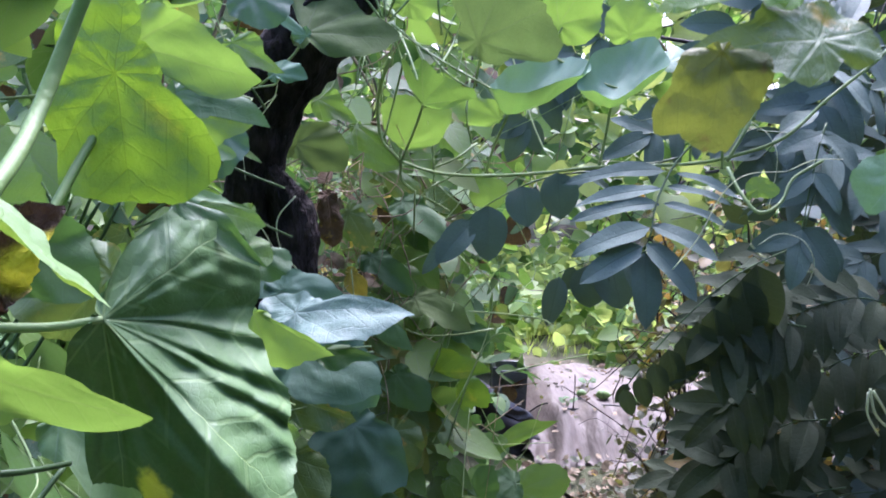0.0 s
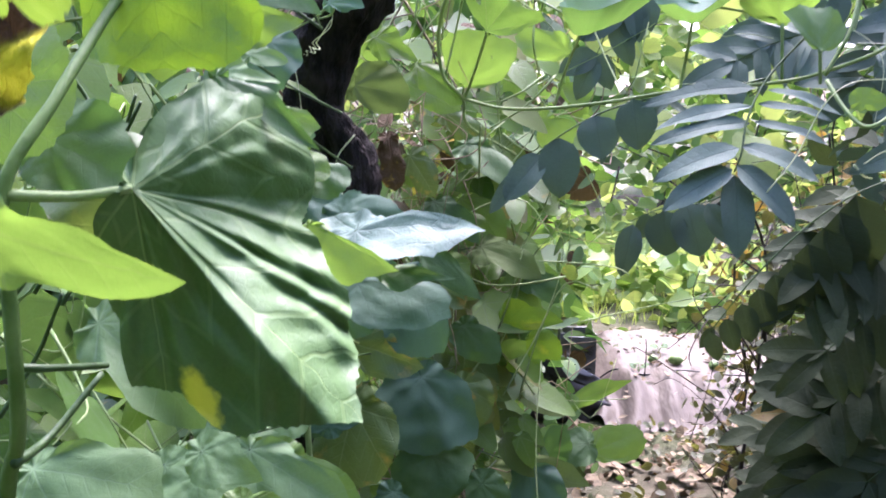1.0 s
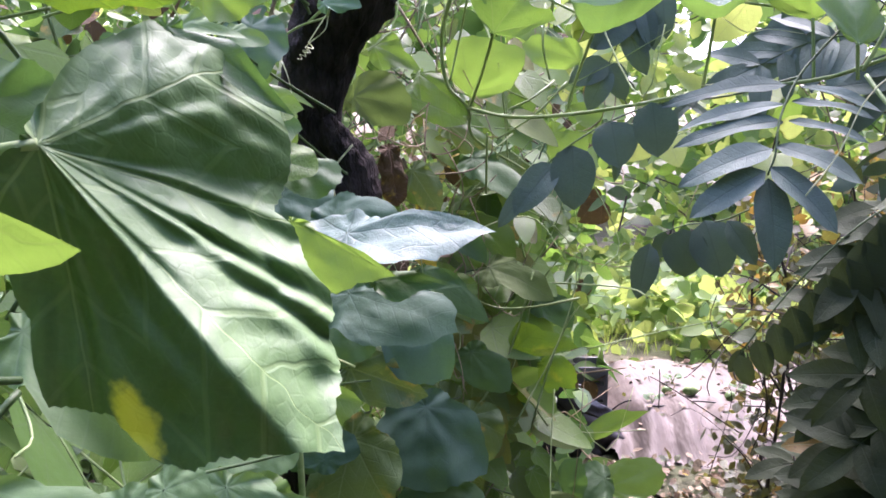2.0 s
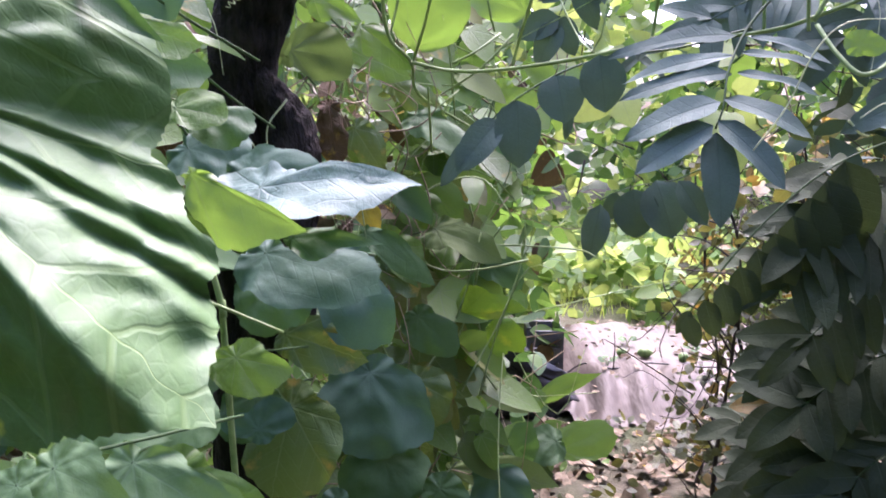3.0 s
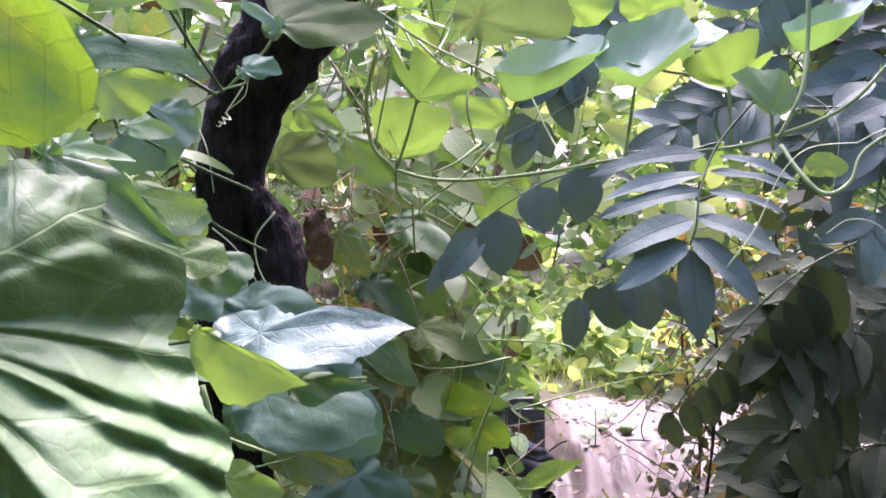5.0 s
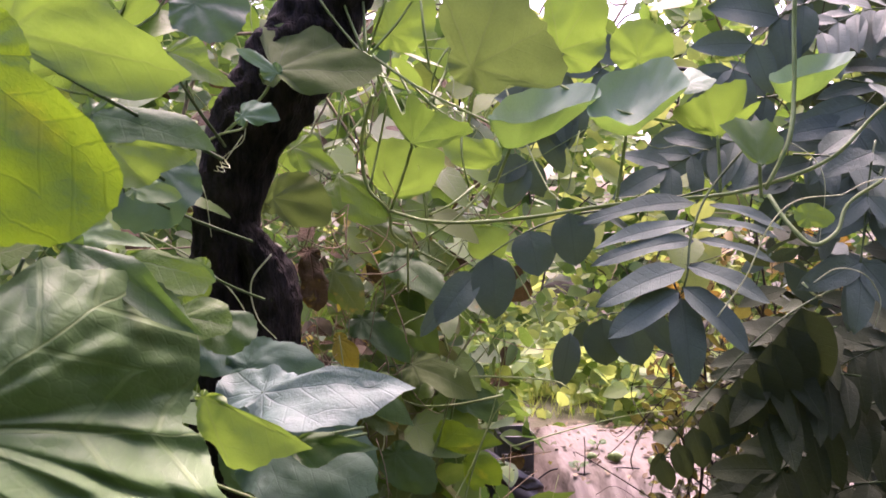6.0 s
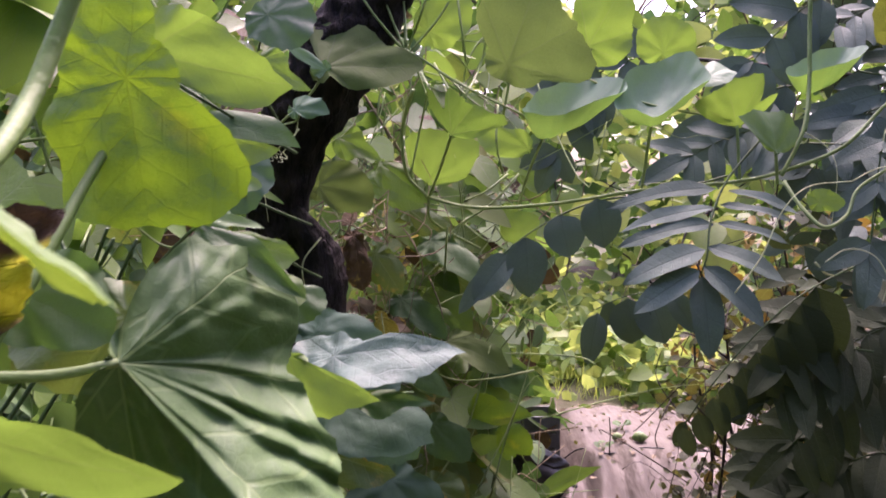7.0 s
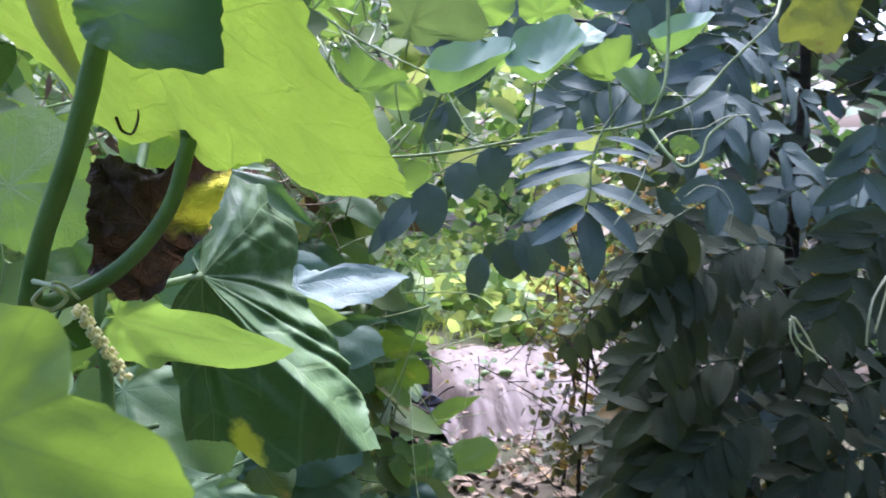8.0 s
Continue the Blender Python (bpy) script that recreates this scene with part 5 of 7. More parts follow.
tendril(top_vine, [(-0.301, 1.45, 1.725), (-0.307, 1.45, 1.704), (-0.33, 1.45, 1.686), (-0.336, 1.45, 1.68)], 0.0008, 3, 0.006)
leaf(top_vine, (0.046, 1.42, 1.81), (0.1, 1.405, 1.955), (0, -1, -0.1), ((0, 1.0), (-70, 0.25), (-52, 0.61), (-33, 0.85), (27, 0.76), (59, 0.85), (70, 0.94), (82, 0.87), (94, 0.39), (168, 0.17)), LEAF_SAGE, label="broad dull green leaf lit from behind by low sun")
leaf(top_vine, (0.34, 1.6, 1.853), (0.33, 1.6, 1.918), (0, -1, 0), ((0, 1.0), (-174, 0.13), (-62, 0.79), (-38, 0.92), (44, 1.02), (84, 1.01)), LEAF_FRESH)
leaf(top_vine, (0.204, 1.6, 1.866), (0.272, 1.6, 1.98), (0, -1, 0), ((0, 1.0), (-175, 0.06), (-63, 0.42), (-44, 0.66), (35, 0.67)), LEAF_FRESH)
leaf(top_vine, (0.393, 1.5, 1.794), (0.434, 1.5, 1.793), (0, -0.57, 0.82), ((0, 1.0), (-84, 1.17), (-71, 2.05), (-44, 1.79), (93, 0.64)), LEAF_PALE)
leaf(top_vine, (0.473, 1.24, 1.587), (0.509, 1.24, 1.586), (0, -0.98, 0.2), ((0, 1.0), (-107, 0.52), (-44, 0.59), (25, 0.76), (61, 0.37)), LEAF_FRESH)
leaf(top_vine, (-0.086, 1.6, 1.897), (-0.009, 1.6, 1.915), (0, -1, 0), ((0, 1.0), (-146, 0.39), (-66, 0.72), (-35, 1.29), (36, 0.66), (104, 0.35)), LEAF_FRESH)
leaf(top_vine, (0.097, 0.300, 1.683), (0.095, 0.300, 1.648), (0, -1, 0), ((-91, 0.52), (-63, 0.6), (-35, 0.7), (-19, 0.8), (-12, 0.98), (0, 1.0), (20, 0.92), (33, 1.03), (44, 0.9), (51, 0.6), (78, 0.43), (110, 0.15), (-115, 0.15), (180, 0.1)), LEAF_OLIVE, label="drooping olive and yellow gourd leaf", wave=0.08, fold=0.12, rings=20, spokes=110)
leaf(top_vine, (0.132, 0.320, 1.712), (0.077, 0.310, 1.701), (0, -0.8, 0.6), ((-39, 0.34), (-30, 0.45), (-10, 0.54), (-9, 0.71), (-5, 0.93), (0, 1.0), (8, 0.89), (60, 0.12), (-80, 0.1), (180, 0.05)), LEAF_LIT, label="bright leaf edge above the drooping one")
leaf(top_vine, (0.136, 0.31, 1.69), (0.084, 0.304, 1.681), (0, -0.85, 0.53), ((0, 1.0), (-169, 0.5), (-118, 0.22), (-20, 0.53), (11, 0.76), (22, 0.49), (99, 0.35)), LEAF_AGED, label="curled brownish leaf edge")
leaf(top_vine, (0.177, 0.32, 1.641), (0.157, 0.319, 1.639), (0, -0.91, 0.41), ((0, 1.0), (-157, 0.61), (-66, 0.67), (-42, 1.06), (-22, 1.0), (23, 0.79), (63, 0.51), (138, 0.71)), LEAF_PALE, label="pale shrivelled leaf")
stalk(top_vine, [(-0.096, 1.68, 1.593), (-0.021, 1.62, 1.575), (0.065, 1.56, 1.575), (0.162, 1.5, 1.586), (0.27, 1.45, 1.604), (0.411, 1.4, 1.617), (0.466, 1.35, 1.633), (0.53, 1.3, 1.666), (0.591, 1.3, 1.727), (0.659, 1.3, 1.787)], 0.0034, 0.0026, STEM, steps=10)
stalk(top_vine, [(0.522, 1.4, 1.968), (0.52, 1.4, 1.87), (0.513, 1.38, 1.768), (0.493, 1.35, 1.693), (0.458, 1.34, 1.625)], 0.0034, 0.003, STEM)
stalk(top_vine, [(0.446, 1.3, 1.616), (0.456, 1.26, 1.579), (0.477, 1.234, 1.552), (0.511, 1.24, 1.568), (0.53, 1.25, 1.604), (0.573, 1.25, 1.634)], 0.003, 0.0024, STEM)
stalk(top_vine, [(-0.112, 1.55, 1.85), (-0.037, 1.52, 1.795), (0.053, 1.5, 1.747), (0.108, 1.5, 1.719)], 0.0024, 0.002, STEM, name="petiole")
stalk(top_vine, [(0.189, 1.5, 1.795), (0.247, 1.47, 1.76), (0.321, 1.45, 1.736), (0.408, 1.42, 1.719)], 0.0022, 0.002, STEM)
stalk(top_vine, [(0.058, 1.42, 1.835), (0.053, 1.5, 1.787), (0.046, 1.55, 1.738)], 0.0025, 0.0025, STEM, name="petiole")
stalk(top_vine, [(0.659, 1.3, 1.787), (0.922, 1.5, 1.889), (1.9, 1.9, 1.3), (2.1, 2.2, 0)], 0.003, 0.005, STEM)
stalk(top_vine, [(-0.131, 1.56, 1.857), (-0.194, 1.56, 1.937), (-0.244, 1.58, 2.034)], 0.0024, 0.0018, STEM, name="petiole", sides=5)
stalk(top_vine, [(-0.131, 1.58, 1.863), (-0.163, 1.59, 1.945), (-0.196, 1.61, 2.042)], 0.0024, 0.0018, STEM, name="petiole", sides=5)
stalk(top_vine, [(-0.13, 1.6, 1.868), (-0.133, 1.62, 1.953), (-0.151, 1.64, 2.051)], 0.0024, 0.0018, STEM, name="petiole", sides=5)
stalk(top_vine, [(-0.129, 1.62, 1.872), (-0.132, 1.65, 1.96), (-0.112, 1.58, 2.033)], 0.0024, 0.0018, STEM, name="petiole", sides=5)
stalk(top_vine, [(-0.127, 1.64, 1.873), (-0.094, 1.56, 1.933), (-0.071, 1.61, 2.032)], 0.0024, 0.0018, STEM, name="petiole", sides=5)
stalk(top_vine, [(-0.117, 1.56, 1.856), (-0.061, 1.59, 1.929), (-0.018, 1.64, 2.021)], 0.0024, 0.0018, STEM, name="petiole", sides=5)
stalk(top_vine, [(-0.124, 1.58, 1.855), (-0.223, 1.62, 1.847), (-0.296, 1.58, 1.837)], 0.0024, 0.0018, STEM, name="petiole", sides=5)
stalk(top_vine, [(-0.116, 1.6, 1.849), (-0.1, 1.65, 1.802), (-0.079, 1.61, 1.754)], 0.0024, 0.0018, STEM, name="petiole", sides=5)
stalk(top_vine, [(-0.078, 1.62, 1.842), (-0.04, 1.56, 1.766), (-0.02, 1.64, 1.716)], 0.0024, 0.0018, STEM, name="petiole", sides=5)
stalk(top_vine, [(-0.05, 1.64, 1.816), (-0.003, 1.59, 1.765), (0.057, 1.58, 1.731)], 0.0024, 0.0018, STEM, name="petiole", sides=5)
stalk(top_vine, [(-0.085, 1.56, 1.796), (-0.107, 1.62, 1.715), (-0.124, 1.61, 1.637)], 0.0024, 0.0018, STEM, name="petiole", sides=5)
stalk(top_vine, [(-0.019, 1.58, 1.779), (0.009, 1.65, 1.841), (0.021, 1.64, 1.904)], 0.0024, 0.0018, STEM, name="petiole", sides=5)
stalk(top_vine, [(0.039, 1.6, 1.762), (0.034, 1.56, 1.691), (0.047, 1.58, 1.635)], 0.0024, 0.0018, STEM, name="petiole", sides=5)
stalk(top_vine, [(0.058, 1.62, 1.636), (0.018, 1.59, 1.605), (-0.021, 1.61, 1.587)], 0.0024, 0.0018, STEM, name="petiole", sides=5)
stalk(top_vine, [(0.08, 1.64, 1.636), (0.026, 1.62, 1.58), (-0.042, 1.64, 1.536)], 0.0024, 0.0018, STEM, name="petiole", sides=5)
stalk(top_vine, [(0.113, 1.56, 1.724), (0.143, 1.65, 1.768), (0.172, 1.58, 1.806)], 0.0024, 0.0018, STEM, name="petiole", sides=5)
stalk(top_vine, [(-0.019, 1.58, 1.836), (-0.028, 1.56, 1.901), (-0.037, 1.61, 1.994)], 0.0024, 0.0018, STEM, name="petiole", sides=5)
stalk(top_vine, [(0.165, 1.6, 1.809), (0.201, 1.59, 1.845), (0.23, 1.64, 1.903)], 0.0024, 0.0018, STEM, name="petiole", sides=5)
tendril(top_vine, [(0.343, 1.2, 1.464), (0.378, 1.2, 1.514), (0.406, 1.2, 1.577), (0.44, 1.2, 1.609), (0.507, 1.22, 1.616)], 0.0011, 0, 0.008)
tendril(top_vine, [(0.487, 1.25, 1.501), (0.517, 1.25, 1.519), (0.554, 1.25, 1.511), (0.576, 1.25, 1.477), (0.569, 1.25, 1.44)], 0.0009, 0, 0.008)
tendril(top_vine, [(0.267, 1.44, 1.614), (0.302, 1.44, 1.616), (0.337, 1.44, 1.614), (0.369, 1.43, 1.618)], 0.0008, 0, 0.008)
tendril(top_vine, [(0.279, 1.42, 1.716), (0.322, 1.42, 1.689), (0.357, 1.42, 1.692), (0.404, 1.42, 1.685)], 0.0007, 0, 0.008)
tendril(top_vine, [(0.493, 1.35, 1.693), (0.521, 1.33, 1.667), (0.528, 1.31, 1.628), (0.517, 1.3, 1.55)], 0.0009, 0, 0.008)
tendril(top_vine, [(0.486, 1.28, 1.498), (0.501, 1.28, 1.482), (0.513, 1.28, 1.478)], 0.002, 0, 0.008)
tendril(top_vine, [(0.019, 1.55, 1.84), (0.021, 1.55, 1.803), (0.016, 1.55, 1.775)], 0.0008, 3, 0.006)
tendril(top_vine, [(0.522, 1.25, 1.616), (0.559, 1.25, 1.634), (0.603, 1.25, 1.637)], 0.001, 0, 0.008)
tendril(top_vine, [(0.63, 1.15, 1.308), (0.643, 1.15, 1.269), (0.673, 1.15, 1.243), (0.696, 1.15, 1.225)], 0.0022, 0, 0.008)
tendril(top_vine, [(0.635, 1.15, 1.305), (0.662, 1.15, 1.267), (0.682, 1.15, 1.228)], 0.0022, 0, 0.008)
tendril(top_vine, [(0.628, 1.15, 1.303), (0.631, 1.15, 1.269), (0.651, 1.15, 1.237)], 0.0022, 0, 0.008)
tendril(top_vine, [(0.799, 1.15, 1.365), (0.777, 1.15, 1.328), (0.769, 1.15, 1.285), (0.768, 1.15, 1.249)], 0.0022, 0, 0.008)
tendril(top_vine, [(0.804, 1.15, 1.355), (0.794, 1.15, 1.312), (0.783, 1.15, 1.269)], 0.0022, 0, 0.008)

# cupped young leaves along the runner
cup_leaf(top_vine, (0.103, 1.420, 1.690), (0.152, 1.440, 1.761), (0.078, 0.000, 0.014), (0.019, 0.060, 0.032))
cup_leaf(top_vine, (0.279, 1.420, 1.718), (0.297, 1.440, 1.779), (0.068, 0.000, 0.007), (0.040, 0.070, 0.056), label="pale blue-green young leaf, cupped on its stalk")
leaf(top_vine, (0.416, 1.420, 1.707), (0.450, 1.400, 1.786), (0, -1, 0), ((-118, 0.09), (-88, 0.83), (-49, 0.76), (-21, 0.88), (0, 1.0), (16, 0.54), (24, 0.89), (54, 0.09), (180, 0.05)), LEAF_FRESH, fold=0.04)
cup_leaf(top_vine, (0.531, 1.420, 1.757), (0.557, 1.430, 1.811), (0.059, 0.000, 0.013), (0.034, 0.050, 0.025))
leaf(top_vine, (0.441, 1.320, 1.660), (0.389, 1.330, 1.714), (0, -0.8, 0.6), ((-36, 0.09), (-6, 0.73), (0, 1.0), (43, 0.9), (73, 0.95), (93, 0.89), (104, 0.6), (134, 0.09), (180, 0.05)), LEAF_BLOOM)
leaf(top_vine, (-0.046, 1.500, 1.703), (0.048, 1.480, 1.718), (0, -0.95, -0.1), ((-137, 0.09), (-107, 0.98), (-98, 0.39), (-85, 0.82), (-51, 0.62), (-19, 0.76), (-10, 1.0), (0, 1.0), (6, 0.66), (36, 0.09), (180, 0.05)), LEAF_GREEN, fold=0.05)
leaf(trunk_vine, (-0.098, 1.750, 1.623), (-0.037, 1.740, 1.715), (0, -1, 0.05), ((-103, 0.09), (-73, 0.57), (-61, 0.85), (-47, 0.93), (-26, 0.94), (0, 1.0), (22, 1.19), (38, 0.88), (51, 0.69), (60, 0.44), (90, 0.09), (180, 0.05)), LEAF_FRESH, label="bright leaf lit through", fold=0.04)
leaf(trunk_vine, (0.112, 1.800, 1.688), (0.001, 1.800, 1.722), (0, -1, 0.05), ((-73, 0.09), (-43, 0.32), (-20, 0.77), (0, 1.0), (8, 0.9), (35, 0.46), (86, 0.23), (116, 0.09), (180, 0.05)), LEAF_FRESH, fold=0.04)
leaf(near_vine, (-0.307, 0.950, 1.559), (-0.217, 0.930, 1.545), (0, -0.95, 0.3), ((-53, 0.09), (-23, 0.24), (-13, 0.6), (-8, 0.9), (0, 1.0), (10, 0.99), (21, 0.76), (35, 0.4), (65, 0.09), (180, 0.05)), LEAF_DEEP)
leaf(trunk_vine, (-0.006, 1.850, 1.098), (0.123, 1.840, 1.108), (0, -0.98, 0.1), ((-97, 0.3), (-78, 0.46), (-33, 0.54), (-14, 0.81), (-5, 0.94), (0, 1.0), (7, 0.61), (21, 0.29), (-140, 0.1), (90, 0.12), (180, 0.06)), LEAF_LIT, label="bright leaf with a ragged edge")
leaf(trunk_vine, (0.049, 1.870, 1.063), (0.120, 1.860, 1.015), (0, -0.98, 0.1), ((-77, 0.31), (-51, 0.62), (-22, 0.9), (0, 1.0), (16, 0.7), (34, 0.77), (-120, 0.1), (80, 0.12), (180, 0.06)), LEAF_LIT)
leaf(trunk_vine, (0.064, 2.200, 1.065), (-0.146, 2.100, 1.179), (0, -0.7, 0.7), ((-157, 0.09), (-127, 0.06), (-17, 0.51), (0, 1.0), (7, 0.96), (37, 0.09), (180, 0.05)), LEAF_OLIVE)
leaf(trunk_vine, (0.273, 2.500, 0.519), (0.430, 2.500, 0.593), (0, -0.8, 0.6), ((-90, 0.09), (-60, 0.39), (-28, 0.62), (-9, 0.92), (0, 1.0), (11, 0.99), (26, 0.87), (43, 0.41), (79, 0.17), (109, 0.09), (180, 0.05)), LEAF_FRESH)
leaf(trunk_vine, (0.019, 2.400, 0.618), (0.092, 2.400, 0.590), (0, -0.9, 0.4), ((-118, 0.09), (-88, 0.11), (-33, 0.64), (0, 1.0), (22, 1.12), (52, 1.0), (82, 0.09), (180, 0.05)), LEAF_OLIVE)
leaf(trunk_vine, (0.128, 2.300, 0.602), (0.179, 2.300, 0.684), (0, -0.8, 0.6), ((-84, 0.09), (-54, 0.41), (-23, 0.82), (0, 1.0), (6, 0.88), (74, 0.6), (117, 0.35), (147, 0.09), (180, 0.05)), LEAF_DEEP)
leaf(trunk_vine, (-0.039, 2.200, 0.595), (0.229, 2.150, 0.576), (0, -0.7, 0.7), ((-61, 0.09), (-31, 0.23), (-20, 0.55), (-8, 0.86), (0, 1.0), (13, 0.47), (43, 0.09), (180, 0.05)), LEAF_SAGE)
leaf(trunk_vine, (0.193, 2.600, 0.623), (0.405, 2.600, 0.726), (0, -0.8, 0.6), ((-37, 0.09), (-7, 0.72), (0, 1.0), (10, 0.46), (24, 0.15), (54, 0.09), (180, 0.05)), LEAF_FRESH)
leaf(trunk_vine, (0.152, 2.500, 0.659), (0.226, 2.500, 0.695), (0, -0.8, 0.6), ((-131, 0.09), (-101, 0.38), (-33, 0.73), (0, 1.0), (13, 1.04), (40, 0.75), (62, 0.4), (92, 0.09), (180, 0.05)), LEAF_GREEN)
stalk(top_vine, [(0.103, 1.420, 1.690), (0.088, 1.550, 1.630), (0.076, 1.580, 1.579)], 0.0024, 0.0028, STEM, name="petiole")
stalk(top_vine, [(0.279, 1.420, 1.718), (0.280, 1.460, 1.658), (0.276, 1.480, 1.604)], 0.0024, 0.0028, STEM, name="petiole")
stalk(top_vine, [(0.416, 1.420, 1.707), (0.419, 1.420, 1.664), (0.422, 1.420, 1.617)], 0.0024, 0.0028, STEM, name="petiole")
stalk(top_vine, [(0.531, 1.420, 1.757), (0.531, 1.420, 1.736), (0.517, 1.400, 1.696)], 0.0024, 0.0028, STEM, name="petiole")
stalk(top_vine, [(0.441, 1.320, 1.660), (0.446, 1.330, 1.637), (0.452, 1.340, 1.613)], 0.0024, 0.0028, STEM, name="petiole")
stalk(top_vine, [(-0.046, 1.500, 1.703), (-0.067, 1.600, 1.651), (-0.092, 1.680, 1.595)], 0.0024, 0.0028, STEM, name="petiole")
stalk(near_vine, [(-0.19, 0.335, 1.616), (-0.196, 0.375, 1.635), (-0.202, 0.410, 1.658), (-0.198, 0.430, 1.691), (-0.188, 0.440, 1.727)], 0.0042, 0.004, STEM_THICK)
# leaves hanging in front of the hedge
leaf(trunk_vine, (-0.239, 1.660, 1.521), (-0.222, 1.640, 1.414), (0.2, -0.95, 0.1), ((-33, 0.2), (-22, 0.52), (-13, 0.82), (0, 1.0), (14, 0.87), (28, 0.5), (61, 0.19), (180, 0.08)), LEAF_DRY, label="dead brown leaf hanging by the trunk", crumple=0.15)
leaf(trunk_vine, (-0.114, 1.950, 1.368), (-0.005, 1.930, 1.281), (0, -0.97, 0.2), ((-48, 0.3), (-23, 0.76), (-11, 0.88), (0, 1.0), (9, 0.85), (26, 0.52), (90, 0.1), (-90, 0.1), (180, 0.06)), LEAF_FRESH)
leaf(trunk_vine, (-0.150, 1.900, 1.513), (-0.023, 1.880, 1.436), (0, -0.97, 0.2), ((-51, 0.24), (-24, 0.54), (-9, 0.88), (0, 1.0), (12, 0.65), (28, 0.31), (90, 0.1), (-90, 0.1), (180, 0.06)), LEAF_FRESH)
leaf(trunk_vine, (-0.243, 1.850, 1.630), (-0.110, 1.830, 1.572), (0, -0.9, 0.4), ((-63, 0.27), (-19, 0.6), (-6, 0.92), (0, 1.0), (15, 0.8), (28, 0.4), (90, 0.1), (-90, 0.1), (180, 0.06)), LEAF_GREEN)
leaf(trunk_vine, (-0.080, 2.100, 1.246), (0.079, 2.050, 1.124), (0, -0.8, 0.6), ((-33, 0.19), (-14, 0.57), (-5, 0.9), (0, 1.0), (7, 0.66), (24, 0.3), (90, 0.1), (-90, 0.1), (180, 0.06)), LEAF_SAGE)
leaf(trunk_vine, (-0.184, 1.700, 1.287), (-0.058, 1.680, 1.197), (0, -0.85, 0.5), ((-48, 0.2), (-17, 0.57), (-6, 0.9), (0, 1.0), (12, 0.71), (27, 0.3), (90, 0.1), (-90, 0.1), (180, 0.06)), LEAF_DEEP)
leaf(trunk_vine, (-0.216, 1.800, 1.475), (-0.185, 1.800, 1.405), (0, -1, 0.1), ((-52, 0.58), (-27, 0.99), (0, 1.0), (25, 0.84), (56, 0.41), (150, 0.1), (-150, 0.1), (180, 0.06)), LEAF_FRESH)
leaf(trunk_vine, (-0.026, 1.900, 1.004), (0.052, 1.900, 1.043), (0, -0.98, 0.1), ((-101, 0.35), (-46, 0.45), (-13, 0.8), (0, 1.0), (11, 0.86), (36, 0.35), (180, 0.06)), LEAF_FRESH)
leaf(trunk_vine, (-0.048, 2.000, 0.921), (0.029, 2.000, 0.949), (0, -0.98, 0.1), ((-66, 0.4), (-33, 0.77), (-14, 1.03), (0, 1.0), (19, 0.79), (46, 0.35), (180, 0.06)), LEAF_LIT)
leaf(trunk_vine, (-0.098, 1.800, 0.985), (-0.023, 1.800, 0.925), (0, -0.95, 0.3), ((-56, 0.38), (-33, 0.79), (0, 1.0), (15, 1.22), (36, 1.13), (45, 0.49), (180, 0.06)), LEAF_OLIVE)

# ---- tree with feathered leaves ----
feather_tree = thing("young_tree", (1.45, 2.4, 0), "young tree with dark bluish feathered leaves and drooping leaflets", "tree")
frond = stalk(feather_tree, [(0.442, 1.35, 1.696), (0.371, 1.32, 1.622), (0.334, 1.28, 1.563), (0.32, 1.25, 1.514), (0.309, 1.24, 1.488)], 0.002, 0.0012, STEM_DARK, name="compound_leaf")
leaflet(frond, (0.309, 1.24, 1.483), (0.313, 1.21, 1.369), (0, -1, 0.3), LEAFLET, 0.42)
leaflet(frond, (0.312, 1.24, 1.497), (0.384, 1.2, 1.417), (0.2, -0.8, 0.6), LEAFLET, 0.4)
leaflet(frond, (0.306, 1.24, 1.492), (0.209, 1.22, 1.433), (-0.2, -0.8, 0.6), LEAFLET, 0.38)
leaflet(frond, (0.321, 1.25, 1.524), (0.42, 1.22, 1.476), (0.2, -0.7, 0.7), LEAFLET, 0.34)
leaflet(frond, (0.317, 1.25, 1.521), (0.198, 1.24, 1.472), (-0.2, -0.7, 0.7), LEAFLET, 0.34)
leaflet(frond, (0.337, 1.28, 1.556), (0.198, 1.28, 1.521), (-0.1, -0.6, 0.8), LEAFLET, 0.25)
leaflet(frond, (0.346, 1.3, 1.578), (0.204, 1.3, 1.543), (-0.1, -0.6, 0.8), LEAFLET, 0.22)
leaflet(frond, (0.357, 1.33, 1.607), (0.19, 1.33, 1.577), (-0.1, -0.6, 0.8), LEAFLET, 0.22)
leaflet(frond, (0.344, 1.28, 1.556), (0.435, 1.25, 1.528), (0.1, -0.6, 0.8), LEAFLET, 0.22)
leaflet(frond, (0.353, 1.3, 1.582), (0.448, 1.27, 1.559), (0.1, -0.6, 0.8), LEAFLET, 0.2)
leaflet(frond, (0.372, 1.32, 1.604), (0.475, 1.3, 1.564), (0.1, -0.6, 0.8), LEAFLET, 0.22)
frond = stalk(feather_tree, [(0.414, 1.45, 1.627), (0.313, 1.46, 1.6), (0.216, 1.47, 1.589), (0.143, 1.48, 1.565), (0.067, 1.48, 1.519), (0.024, 1.48, 1.477)], 0.002, 0.0012, STEM_DARK, name="compound_leaf")
leaflet(frond, (0.199, 1.47, 1.591), (0.211, 1.47, 1.506), (0, -1, 0.2), LEAFLET, 0.85)
leaflet(frond, (0.138, 1.48, 1.563), (0.152, 1.47, 1.49), (0, -1, 0.2), LEAFLET, 1.0)
leaflet(frond, (0.08, 1.48, 1.525), (0.083, 1.47, 1.423), (-0.1, -1, 0.2), LEAFLET, 0.72)
